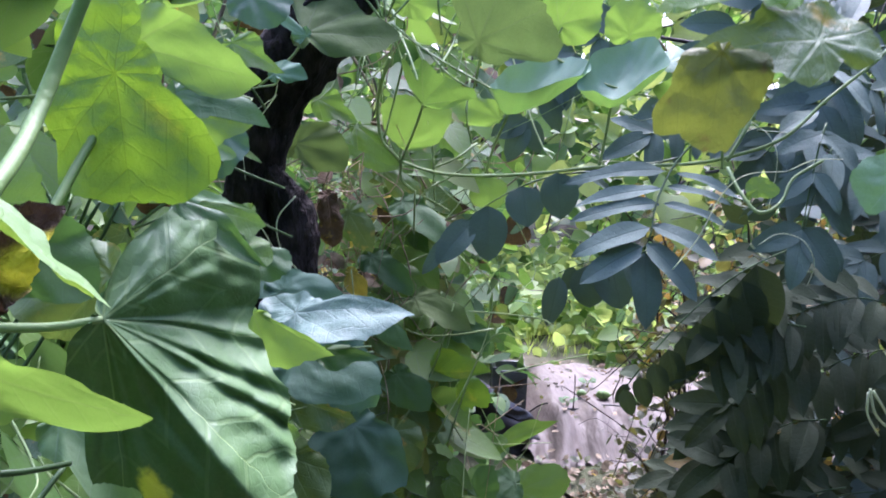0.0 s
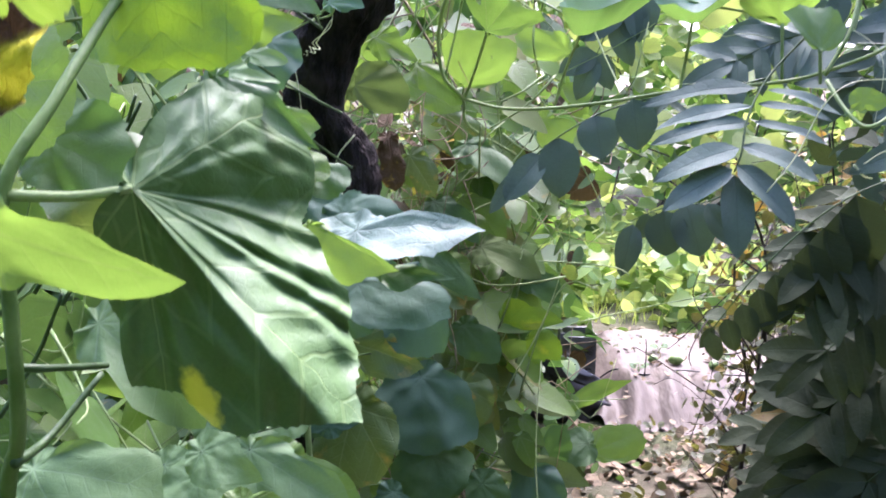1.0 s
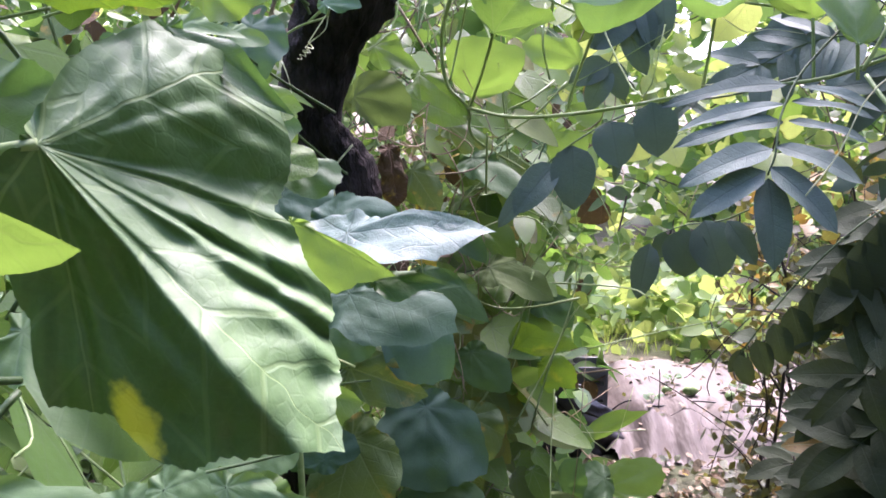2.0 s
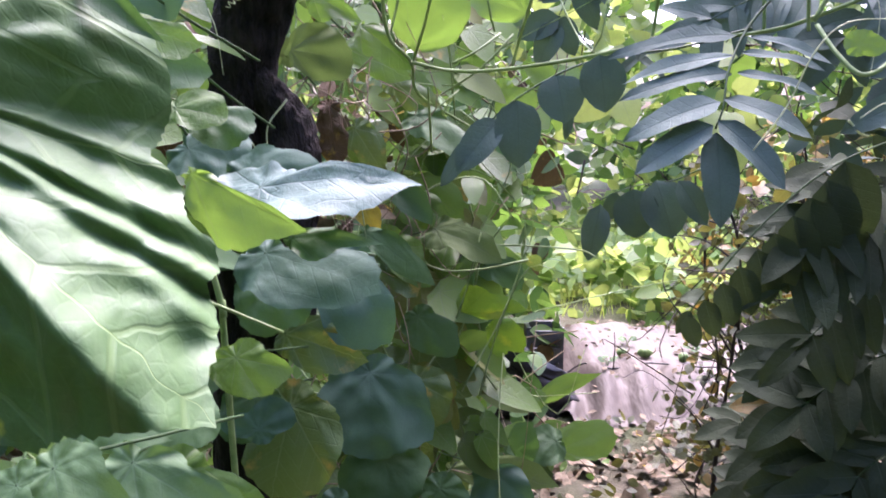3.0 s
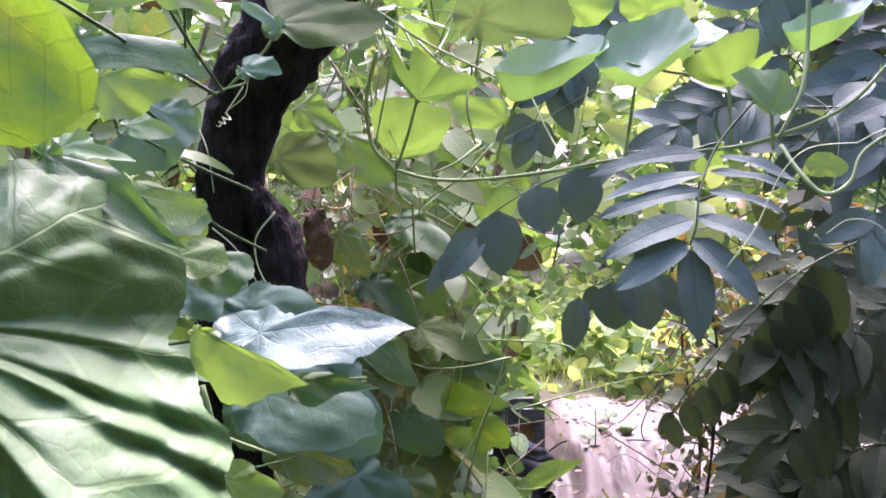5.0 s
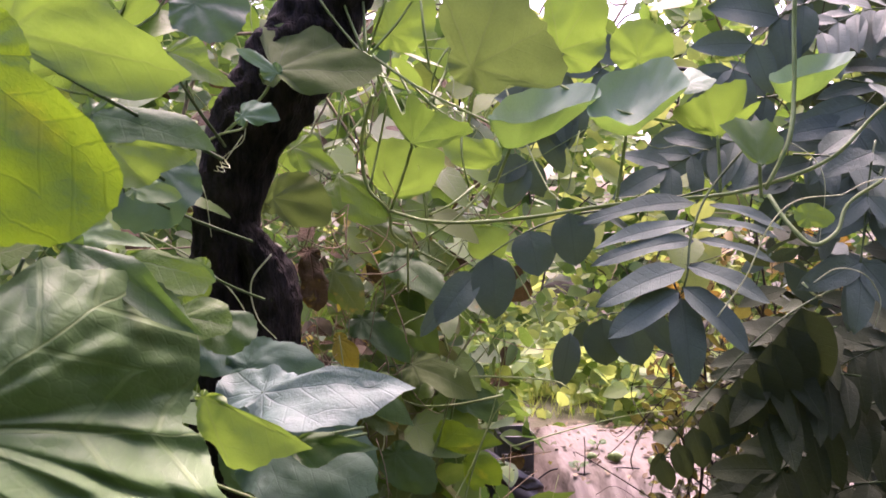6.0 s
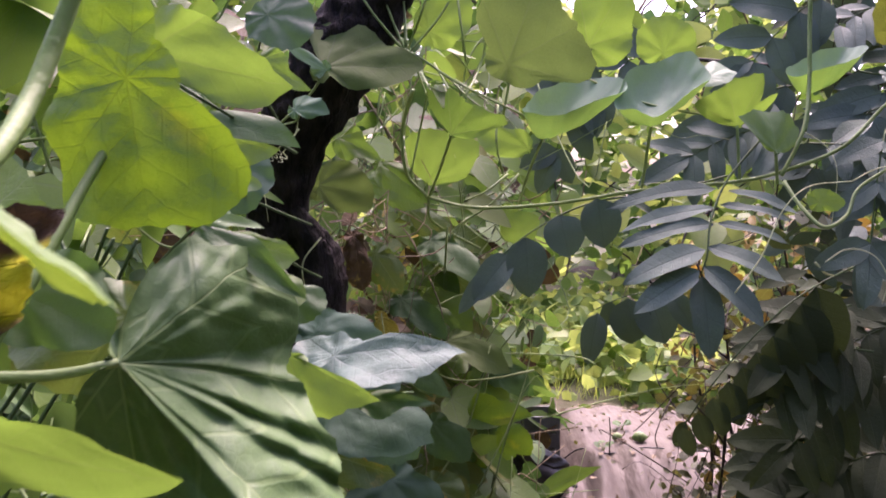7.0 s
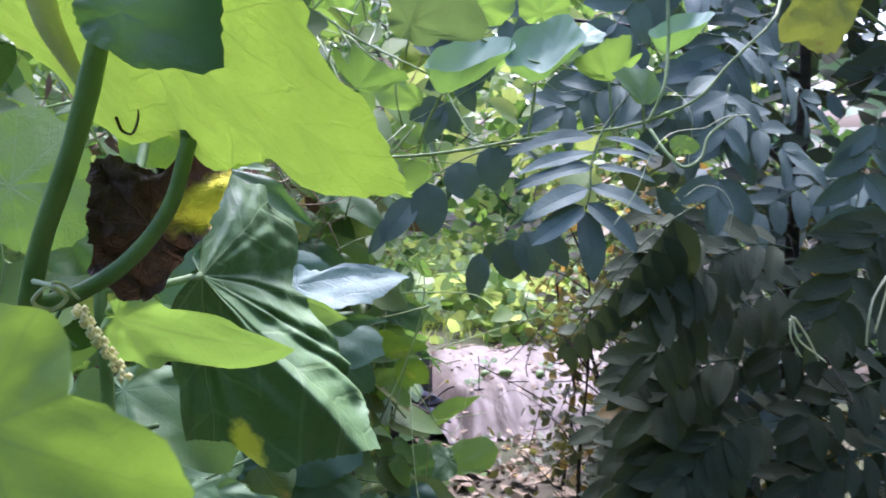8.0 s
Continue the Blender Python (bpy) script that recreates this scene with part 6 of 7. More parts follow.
leaflet(frond, (0.054, 1.48, 1.496), (-0.011, 1.47, 1.417), (-0.2, -1, 0.3), LEAFLET, 0.55)
leaflet(frond, (0.024, 1.48, 1.472), (-0.036, 1.48, 1.394), (-0.2, -1, 0.3), LEAFLET, 0.35)
leaflet(frond, (0.249, 1.47, 1.593), (0.308, 1.5, 1.549), (0, -0.7, 0.7), LEAFLET, 0.3)
leaflet(frond, (0.274, 1.47, 1.601), (0.222, 1.5, 1.549), (0, -0.7, 0.7), LEAFLET, 0.3)
frond = stalk(feather_tree, [(0.504, 2, 1.384), (0.457, 2.05, 1.355), (0.376, 2.08, 1.339), (0.301, 2.08, 1.307)], 0.002, 0.0012, STEM_DARK, name="compound_leaf")
leaflet(frond, (0.304, 2.08, 1.298), (0.279, 2.08, 1.167), (0, -1, 0.2), LEAFLET, 0.5)
leaflet(frond, (0.373, 2.06, 1.335), (0.383, 2.06, 1.223), (0, -1, 0.2), LEAFLET, 0.95)
leaflet(frond, (0.422, 2.06, 1.354), (0.463, 2.05, 1.225), (0, -1, 0.2), LEAFLET, 0.85)
leaflet(frond, (0.337, 2.07, 1.327), (0.325, 2.1, 1.259), (0, -1, 0.2), LEAFLET, 0.6)
leaflet(frond, (0.457, 2, 1.359), (0.523, 2, 1.261), (0, -1, 0.2), LEAFLET, 0.5)
leaflet(frond, (0.233, 2.1, 1.529), (0.223, 2.1, 1.44), (0, -1, 0.2), LEAFLET, 0.3)


def feather_leaf(base, tip, facing, pairs, size, seed, width=0.4, aged=0.0):
    """A compound leaf: a drooping rachis with paired leaflets and one at its end."""
    rng = random.Random(seed)
    a, b = Vector(base), Vector(tip)
    sag = Vector((0, 0, 0.12 * (b - a).length))
    line = [a, a.lerp(b, 0.35) + sag, a.lerp(b, 0.7) + sag * 0.8, b]
    rachis = stalk(feather_tree, line, 0.002, 0.001, STEM_DARK, "compound_leaf", 5)
    smooth = curve_through(line, 8)
    up = Vector(facing)
    # Low leaves take the darker copy, so their shade is in the colour.
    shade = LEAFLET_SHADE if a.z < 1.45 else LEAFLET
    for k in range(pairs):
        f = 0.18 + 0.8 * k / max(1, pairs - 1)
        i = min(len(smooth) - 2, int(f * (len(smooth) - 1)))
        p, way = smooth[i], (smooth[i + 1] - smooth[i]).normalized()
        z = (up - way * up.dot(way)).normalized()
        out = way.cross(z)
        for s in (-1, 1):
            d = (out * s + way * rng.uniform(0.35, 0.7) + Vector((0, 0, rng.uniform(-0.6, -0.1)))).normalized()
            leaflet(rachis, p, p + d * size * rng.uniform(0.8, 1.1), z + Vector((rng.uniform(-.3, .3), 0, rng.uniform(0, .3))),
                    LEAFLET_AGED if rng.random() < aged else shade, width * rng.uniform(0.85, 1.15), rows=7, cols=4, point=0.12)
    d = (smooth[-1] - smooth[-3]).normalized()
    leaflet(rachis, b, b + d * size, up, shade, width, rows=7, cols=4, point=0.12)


frond = stalk(feather_tree, [(0.722, 1.6, 1.469), (0.58, 1.5, 1.433), (0.499, 1.48, 1.379), (0.419, 1.48, 1.29), (0.356, 1.5, 1.186)], 0.002, 0.0012, STEM_DARK, name="compound_leaf")
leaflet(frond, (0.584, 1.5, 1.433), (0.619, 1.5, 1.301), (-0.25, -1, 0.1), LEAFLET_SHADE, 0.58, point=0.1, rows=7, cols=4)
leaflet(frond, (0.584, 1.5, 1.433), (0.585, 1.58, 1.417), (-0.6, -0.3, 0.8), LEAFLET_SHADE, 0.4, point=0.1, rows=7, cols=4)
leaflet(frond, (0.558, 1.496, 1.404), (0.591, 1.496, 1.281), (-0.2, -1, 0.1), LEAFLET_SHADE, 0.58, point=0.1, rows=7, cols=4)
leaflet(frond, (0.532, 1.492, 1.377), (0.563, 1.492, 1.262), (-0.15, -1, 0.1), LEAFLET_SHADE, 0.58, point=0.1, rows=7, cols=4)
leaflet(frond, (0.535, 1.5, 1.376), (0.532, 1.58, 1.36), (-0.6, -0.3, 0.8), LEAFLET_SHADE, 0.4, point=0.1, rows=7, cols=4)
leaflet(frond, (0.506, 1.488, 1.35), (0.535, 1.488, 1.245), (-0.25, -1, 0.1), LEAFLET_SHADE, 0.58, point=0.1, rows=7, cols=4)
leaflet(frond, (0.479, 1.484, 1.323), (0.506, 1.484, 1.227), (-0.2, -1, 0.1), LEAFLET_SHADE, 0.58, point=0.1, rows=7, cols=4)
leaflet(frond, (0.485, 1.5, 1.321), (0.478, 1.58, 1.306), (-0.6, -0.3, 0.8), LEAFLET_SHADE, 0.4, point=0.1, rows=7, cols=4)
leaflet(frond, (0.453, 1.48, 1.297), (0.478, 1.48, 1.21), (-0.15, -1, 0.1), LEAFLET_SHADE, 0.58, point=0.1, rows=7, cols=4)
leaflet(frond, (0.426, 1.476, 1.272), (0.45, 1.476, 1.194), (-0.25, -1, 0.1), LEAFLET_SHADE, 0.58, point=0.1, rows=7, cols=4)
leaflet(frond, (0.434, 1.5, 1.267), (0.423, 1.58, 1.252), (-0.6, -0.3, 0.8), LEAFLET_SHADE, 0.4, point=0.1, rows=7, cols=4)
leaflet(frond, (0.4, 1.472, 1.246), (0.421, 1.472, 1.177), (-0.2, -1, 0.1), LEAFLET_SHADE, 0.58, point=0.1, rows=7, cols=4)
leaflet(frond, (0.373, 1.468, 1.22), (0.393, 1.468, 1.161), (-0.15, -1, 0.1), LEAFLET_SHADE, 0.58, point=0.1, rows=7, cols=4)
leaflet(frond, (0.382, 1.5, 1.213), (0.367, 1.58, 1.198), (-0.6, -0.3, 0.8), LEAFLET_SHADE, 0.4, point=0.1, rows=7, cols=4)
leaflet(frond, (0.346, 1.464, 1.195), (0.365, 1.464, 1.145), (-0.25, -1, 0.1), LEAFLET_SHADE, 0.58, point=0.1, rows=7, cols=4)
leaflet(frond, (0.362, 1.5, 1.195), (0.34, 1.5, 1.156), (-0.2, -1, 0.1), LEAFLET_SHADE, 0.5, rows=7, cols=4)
feather_leaf((0.693, 1.6, 1.385), (0.529, 1.5, 1.314), (0, -0.7, 0.7), 5, 0.11, 2, 0.4, 0.0)
feather_leaf((0.711, 1.55, 1.308), (0.515, 1.5, 1.26), (0, -0.6, 0.8), 6, 0.12, 3, 0.35, 0.0)
feather_leaf((0.779, 1.6, 1.252), (0.592, 1.6, 1.122), (0, -0.6, 0.7), 6, 0.12, 4, 0.38, 0.0)
feather_leaf((0.763, 1.7, 1.138), (0.606, 1.7, 1.05), (0, -0.7, 0.7), 6, 0.12, 5, 0.4, 0.0)
feather_leaf((0.822, 1.65, 1.089), (0.612, 1.65, 0.981), (0, -0.7, 0.7), 6, 0.13, 6, 0.42, 0.0)
feather_leaf((0.804, 1.8, 0.974), (0.622, 1.75, 0.943), (0, -0.7, 0.7), 6, 0.12, 7, 0.42, 0.08)
feather_leaf((0.833, 1.8, 0.903), (0.617, 1.75, 0.862), (0, -0.7, 0.7), 7, 0.13, 8, 0.42, 0.0)
feather_leaf((0.72, 1.7, 0.919), (0.616, 1.65, 0.783), (0, -0.9, 0.5), 6, 0.14, 9, 0.45, 0.0)
feather_leaf((0.877, 1.65, 0.941), (0.663, 1.6, 0.831), (0, -0.8, 0.6), 6, 0.14, 10, 0.45, 0.0)
feather_leaf((0.87, 1.9, 0.762), (0.63, 1.8, 0.767), (0, -0.7, 0.7), 7, 0.13, 11, 0.42, 0.0)
feather_leaf((0.882, 1.8, 0.708), (0.654, 1.7, 0.721), (0, -0.7, 0.7), 7, 0.14, 12, 0.42, 0.0)
feather_leaf((0.544, 1.45, 1.679), (0.734, 1.35, 1.568), (0.2, -0.8, 0.6), 5, 0.1, 13, 0.42, 0.0)
feather_leaf((0.618, 1.35, 1.693), (0.564, 1.28, 1.515), (0, -1, 0.4), 3, 0.09, 14, 0.45, 0.0)
feather_leaf((0.648, 1.5, 1.801), (0.861, 1.5, 1.666), (0, -0.6, 0.8), 6, 0.11, 15, 0.28, 0.0)
feather_leaf((1.041, 1.5, 1.64), (0.978, 1.5, 1.357), (0, -1, 0.3), 5, 0.13, 16, 0.42, 0.0)
feather_leaf((1.067, 1.45, 1.43), (0.922, 1.45, 1.248), (-0.2, -1, 0.3), 5, 0.14, 17, 0.42, 0.0)
feather_leaf((0.911, 1.6, 1.347), (0.684, 1.6, 1.307), (0, -0.7, 0.7), 6, 0.12, 18, 0.4, 0.0)
feather_leaf((1.098, 1.7, 1.215), (0.807, 1.7, 1.177), (0, -0.7, 0.7), 6, 0.13, 19, 0.42, 0.0)
feather_leaf((1.324, 1.75, 1.135), (0.955, 1.7, 1.085), (0, -0.7, 0.7), 6, 0.13, 20, 0.42, 0.0)
feather_leaf((1.079, 1.75, 1.034), (0.697, 1.7, 1.019), (0, -0.7, 0.7), 6, 0.13, 21, 0.42, 0.0)
feather_leaf((1.443, 1.8, 0.934), (1.07, 1.75, 0.888), (0, -0.7, 0.7), 6, 0.13, 22, 0.42, 0.0)
feather_leaf((1.153, 1.8, 0.834), (0.783, 1.75, 0.824), (0, -0.7, 0.7), 6, 0.13, 23, 0.42, 0.0)
feather_leaf((1.474, 1.8, 0.712), (1.061, 1.75, 0.725), (0, -0.7, 0.7), 6, 0.13, 24, 0.42, 0.0)
feather_leaf((1.28, 1.8, 1.461), (0.929, 1.8, 1.403), (0, -0.7, 0.7), 6, 0.12, 25, 0.4, 0.0)
feather_leaf((0.697, 1.7, 1.974), (0.533, 1.7, 1.841), (0, -1, 0.3), 4, 0.12, 26, 0.5, 0.0)
feather_leaf((0.854, 1.7, 1.952), (0.698, 1.7, 1.912), (0, -0.5, 0.8), 5, 0.13, 27, 0.3, 0.0)
feather_leaf((0.909, 1.7, 1.87), (0.73, 1.65, 1.732), (0, -0.8, 0.5), 5, 0.13, 28, 0.4, 0.0)
feather_leaf((0.655, 1.4, 1.653), (0.599, 1.35, 1.514), (0, -1, 0.3), 3, 0.1, 29, 0.45, 0.0)
feather_leaf((0.753, 2, 1.837), (0.579, 2, 1.738), (0, -1, 0.2), 4, 0.12, 30, 0.55, 0.0)
feather_leaf((0.42, 1.9, 1.9), (0.236, 1.9, 1.8), (0, -1, 0.2), 4, 0.12, 31, 0.55, 0.0)
feather_leaf((0.65, 1.75, 1.709), (0.433, 1.75, 1.667), (0, -0.8, 0.5), 5, 0.12, 33, 0.4, 0.0)
feather_leaf((0.872, 1.8, 1.777), (0.695, 1.8, 1.634), (0, -0.8, 0.5), 5, 0.12, 34, 0.4, 0.0)
feather_leaf((0.262, 1.9, 1.827), (0.179, 1.9, 1.686), (0, -1, 0.2), 3, 0.1, 35, 0.55, 0.0)
stalk(feather_tree, [(1.45, 2.4, 0), (1.42, 2.4, 0.7), (1.36, 2.3, 1.3), (1.25, 2.1, 1.8), (1, 1.8, 2.5)], 0.03, 0.012, TWIG_DARK, name="trunk", sides=9)
stalk(feather_tree, [(1.36, 2.3, 1.3), (1.05, 1.85, 1.5), (0.75, 1.55, 1.62), (0.6, 1.4, 1.66)], 0.01, 0.004, TWIG_DARK, name="branch")
stalk(feather_tree, [(1.42, 2.4, 0.8), (1.1, 1.9, 1), (0.85, 1.72, 1.15)], 0.01, 0.004, TWIG_DARK, name="branch")
stalk(feather_tree, [(1.27, 2.13, 1.75), (0.9, 2, 1.85), (0.5, 2, 1.9)], 0.009, 0.004, TWIG_DARK, name="branch")
# Leaves added above the view to keep skylight off the foliage below.
crown = scatter("crown", 500, 40, lambda rng: Vector((rng.uniform(0.5, 3.2), rng.uniform(0.9, 3.2), rng.uniform(2.35, 3.1))), (0.1, 0.16), [(LEAFLET, 1)], feather_tree, width=0.42)
feather_leaf((0.914, 1.95, 0.722), (0.621, 1.9, 0.699), (0, -0.6, 0.8), 7, 0.12, 51, 0.42, 0.0)
feather_leaf((0.899, 1.95, 0.61), (0.590, 1.9, 0.603), (0, -0.6, 0.8), 7, 0.13, 52, 0.42, 0.0)
feather_leaf((0.865, 2, 0.811), (0.602, 1.95, 0.827), (0, -0.6, 0.8), 6, 0.11, 53, 0.42, 0.06)
feather_leaf((0.869, 1.9, 0.94), (0.662, 1.9, 0.95), (0, -0.6, 0.8), 6, 0.11, 54, 0.42, 0.06)

# ---- things at the bed ----

def build_bag(at):
    """A slumped black polythene bag, folded over at its top."""
    bag = thing("plastic_bag", at, "slumped black plastic bag on the soil", "bag")
    rings, sides = 16, 28
    for name, first, last, grow in (("body", 0, 12, 1.0), ("folded_top", 11, 16, 1.04)):
        verts, faces = [], []
        for i in range(first, last + 1):
            t = i / rings
            z = 0.31 * t
            a, b = 0.24 * (1 - 0.3 * t * t) + 0.02 * math.sin(5 * t), 0.15 * (1 - 0.8 * t ** 3)
            for j in range(sides):
                ang = 2 * math.pi * j / sides
                p = Vector((a * math.cos(ang), b * math.sin(ang), z))
                q = p * 9
                k = grow * (1 + 0.26 * noise.noise(q) + 0.14 * noise.noise(q * 2.7))
                verts.append((p.x * k, p.y * k - 0.05 * t ** 4, z + ((0.04 * noise.noise(q + Vector((3, 1, 0))) - 0.1 * t * math.cos(ang)) if i else 0)))
            n = len(verts) - 2 * sides
            if i > first:
                faces += [(n + j, n + (j + 1) % sides, n + sides + (j + 1) % sides, n + sides + j) for j in range(sides)]
        faces.append(tuple(len(verts) - sides + j for j in range(sides)))
        faces.append(tuple(reversed(range(sides))))
        child(name, mesh_from(name, verts, faces), BLACK_SHEET, bag, Matrix.Translation(at))
    return bag


def box_verts(x0, x1, y0, y1, z0, z1, start):
    v = [(x0, y0, z0), (x1, y0, z0), (x1, y1, z0), (x0, y1, z0), (x0, y0, z1), (x1, y0, z1), (x1, y1, z1), (x0, y1, z1)]
    f = [(0, 3, 2, 1), (4, 5, 6, 7), (0, 1, 5, 4), (1, 2, 6, 5), (2, 3, 7, 6), (3, 0, 4, 7)]
    return v, [tuple(start + i for i in q) for q in f]


def build_crate(at):
    crate = thing("crate", at, "weathered grey plastic crate beside the bed", "crate")
    for z in (0.02, 0.12, 0.22):
        verts, faces = [], []
        for b in ((-0.1, 0.1, -0.12, -0.1), (-0.1, 0.1, 0.1, 0.12), (-0.1, -0.08, -0.1, 0.1), (0.08, 0.1, -0.1, 0.1)):
            v, f = box_verts(*b, z, z + 0.08, len(verts))
            verts += v
            faces += f
        part_ob = child("slat", mesh_from("slat", verts, faces), GREY_CRATE, crate, Matrix.Translation(at))
        part_ob.data.polygons.foreach_set("use_smooth", [False] * len(part_ob.data.polygons))
    for x in (-0.09, 0.09):
        for y in (-0.11, 0.11):
            v, f = box_verts(x - 0.012, x + 0.012, y - 0.012, y + 0.012, 0, 0.32, 0)
            post = child("post", mesh_from("post", v, f), GREY_CRATE, crate, Matrix.Translation(at))
            post.data.polygons.foreach_set("use_smooth", [False] * 6)
    return crate


build_bag((0.31, 4.2, 0.0))
build_crate((0.42, 4.72, 0.0))


def build_seedling(at, seed):
    plant = thing("seedling", at, "small green seedling in the mulch sheet", "seedling", "seedlings on the bed")
    rng = random.Random(seed)
    foot = Vector(at)
    for k in range(5):
        a = rng.uniform(0, 6.28)
        tip = foot + Vector((math.cos(a) * 0.03, math.sin(a) * 0.03, rng.uniform(0.02, 0.05)))
        stalk(plant, [foot, foot.lerp(tip, 0.6) + Vector((0, 0, 0.02)), tip], 0.0025, 0.0015, STEM, sides=5, steps=3)
        leaf(plant, tip, tip + Vector((math.cos(a), math.sin(a), rng.uniform(-0.4, 0.3))) * rng.uniform(0.02, 0.03), (0, -0.3, 1), ROUND, LEAF_DEEP, rings=5, spokes=24)
    return plant


build_seedling((0.746, 4.477, film_height(0.746, 4.477)), 0)
build_seedling((1.259, 4.705, film_height(1.259, 4.705)), 1)
build_seedling((0.913, 4.804, film_height(0.913, 4.804)), 2)


def build_gourd(at, turn, size, seed):
    """A small oval gourd lying on its side, with a dried stalk."""
    fruit = thing("gourd", at, "small green gourd lying on the mulch sheet", "gourd", "gourds on the bed")
    rings, sides = 12, 16
    verts, faces = [], []
    for i in range(rings + 1):
        t = i / rings
        r = size * 0.36 * math.sin(math.pi * min(0.995, max(0.005, t))) ** 0.7 * (1.1 - 0.35 * t)
        for j in range(sides):
            a = 2 * math.pi * j / sides
            k = 1 + 0.03 * math.cos(5 * a) + 0.03 * noise.noise(Vector((t * 4, math.cos(a) * 2, seed)))
            verts.append(((t - 0.5) * size, r * k * math.cos(a), r * k * math.sin(a)))
        if i:
            n = (i - 1) * sides
            faces += [(n + j, n + (j + 1) % sides, n + sides + (j + 1) % sides, n + sides + j) for j in range(sides)]
    m = Matrix.Translation(Vector(at) + Vector((0, 0, size * 0.33))) @ Matrix.Rotation(turn, 4, "Z")
    child("body", mesh_from("body", verts, faces), GOURD, fruit, m)
    end = m @ Vector((size * 0.49, 0, 0))
    stalk(fruit, [end, end + Vector((0.01, 0, 0.012)), end + Vector((0.012, 0.01, 0.03))], 0.004, 0.003, TWIG, "fruit_stalk", 6, steps=3)



build_gourd((0.963, 4.564, film_height(0.963, 4.564)), 0.0, 0.09, 0)
build_gourd((0.840, 4.583, film_height(0.840, 4.583)), 0.4, 0.07, 1)
build_gourd((1.144, 4.450, film_height(1.144, 4.450)), 0.8, 0.08, 2)
hose = thing("drip_hose", (0.767, 4.426, 0.17), "thin dark irrigation hose laid across the bed", "hose")
stalk(hose, [(0.504, 4.553, film_height(0.504, 4.553) + 0.008), (0.621, 4.482, film_height(0.621, 4.482) + 0.008), (0.767, 4.426, film_height(0.767, 4.426) + 0.008), (0.949, 4.425, film_height(0.949, 4.425) + 0.008), (1.180, 4.380, film_height(1.180, 4.380) + 0.008), (1.352, 4.359, film_height(1.352, 4.359) + 0.008)], 0.0045, 0.0045, BLACK_SHEET, "hose", 8)
wire = thing("wire_stake", (0.767, 4.426, film_height(0.767, 4.426)), "thin rusty wire stake standing in the bed", "stake", "wire stakes")
stalk(wire, [(0.767, 4.426, film_height(0.767, 4.426) - 0.03), (0.772, 4.426, 0.26), (0.767, 4.426, 0.35)], 0.004, 0.003, TWIG_DARK, "rod", 6)

# ---- tree trunk ----
trunk_tree = thing("tree", (-0.42, 1.65, 0), "dark rough tree trunk overgrown by a vine", "tree")


def trunk_part(points, radii, name, sides=32):
    line = curve_through(points, 16)
    n = len(line)
    verts, faces = [], []
    for i, p in enumerate(line):
        f = i / (n - 1) * (len(radii) - 1)
        k = min(int(f), len(radii) - 2)
        r = radii[k] + (radii[k + 1] - radii[k]) * (f - k)
        way = (line[min(i + 1, n - 1)] - line[max(i - 1, 0)]).normalized()
        side = Vector((1, 0, 0)) - way * way.x
        side.normalize()
        other = way.cross(side)
        for j in range(sides):
            a = 2 * math.pi * j / sides
            d = side * math.cos(a) + other * math.sin(a)
            rr = r * (1 + 0.13 * noise.noise(p * 9 + d * 2) + 0.16 * noise.noise(p * 26 + d * 5) + 0.08 * noise.noise(p * 60 + d * 9))
            verts.append(p + d * rr)
        if i:
            for j in range(sides):
                a, b = (i - 1) * sides + j, (i - 1) * sides + (j + 1) % sides
                faces.append((a, b, b + sides, a + sides))
    faces.append(tuple(reversed(range(sides))))
    faces.append(tuple((n - 1) * sides + j for j in range(sides)))
    return child(name, mesh_from(name, verts, faces), BARK, trunk_tree)


trunk_part([(-0.42, 1.66, -0.02), (-0.4, 1.65, 0.6), (-0.384, 1.62, 1.268), (-0.383, 1.62, 1.37), (-0.387, 1.62, 1.45), (-0.383, 1.62, 1.54), (-0.369, 1.62, 1.629), (-0.343, 1.62, 1.708), (-0.309, 1.62, 1.776), (-0.262, 1.63, 1.853), (-0.214, 1.64, 1.93), (-0.173, 1.65, 2.016), (-0.12, 1.67, 2.14)],
           [0.085, 0.07, 0.062, 0.06, 0.056, 0.054, 0.059, 0.066, 0.074, 0.075, 0.072, 0.068, 0.062], "trunk")
trunk_part([(-0.32, 1.62, 1.1), (-0.312, 1.600, 1.252), (-0.301, 1.600, 1.362), (-0.295, 1.600, 1.442), (-0.303, 1.600, 1.491), (-0.325, 1.600, 1.531), (-0.349, 1.600, 1.570)], [0.05, 0.055, 0.051, 0.047, 0.042, 0.034, 0.022], "dead_stub")

# ---- low plants, hedge and distance ----
def in_box(x0, x1, y0, y1, z0, z1, keep=None):
    def place(rng):
        p = Vector((rng.uniform(x0, x1), rng.uniform(y0, y1), rng.uniform(z0, z1)))
        if keep and not keep(p, rng):
            return None
        return p
    return place


def clumpy(scale, level, seed):
    o = Vector((seed * 7.3, seed * 3.1, seed))

    def keep(p, rng):
        return noise.noise(p * scale + o) > level
    return keep


def below_sky(test):
    """Leaves out the gap through which the low sky shines."""
    def keep(p, rng):
        across, up = p.x / p.y - 0.168, (p.z - 1.6) / p.y
        gap = abs(across) < 0.075 and up > 0.2 - 0.4 * across ** 2
        return not gap and math.hypot(across - 0.05, up - 0.102 + 0.08 / p.y - 0.008) > (0.012 + 0.08 / p.y if p.y < 13 else 0.036) and test(p, rng)
    return keep


def right_of_gap(test):
    """Keeps the view down to the bed open."""
    def keep(p, rng):
        return p.x > 0.41 * (p.y - 0.2) and test(p, rng)
    return keep


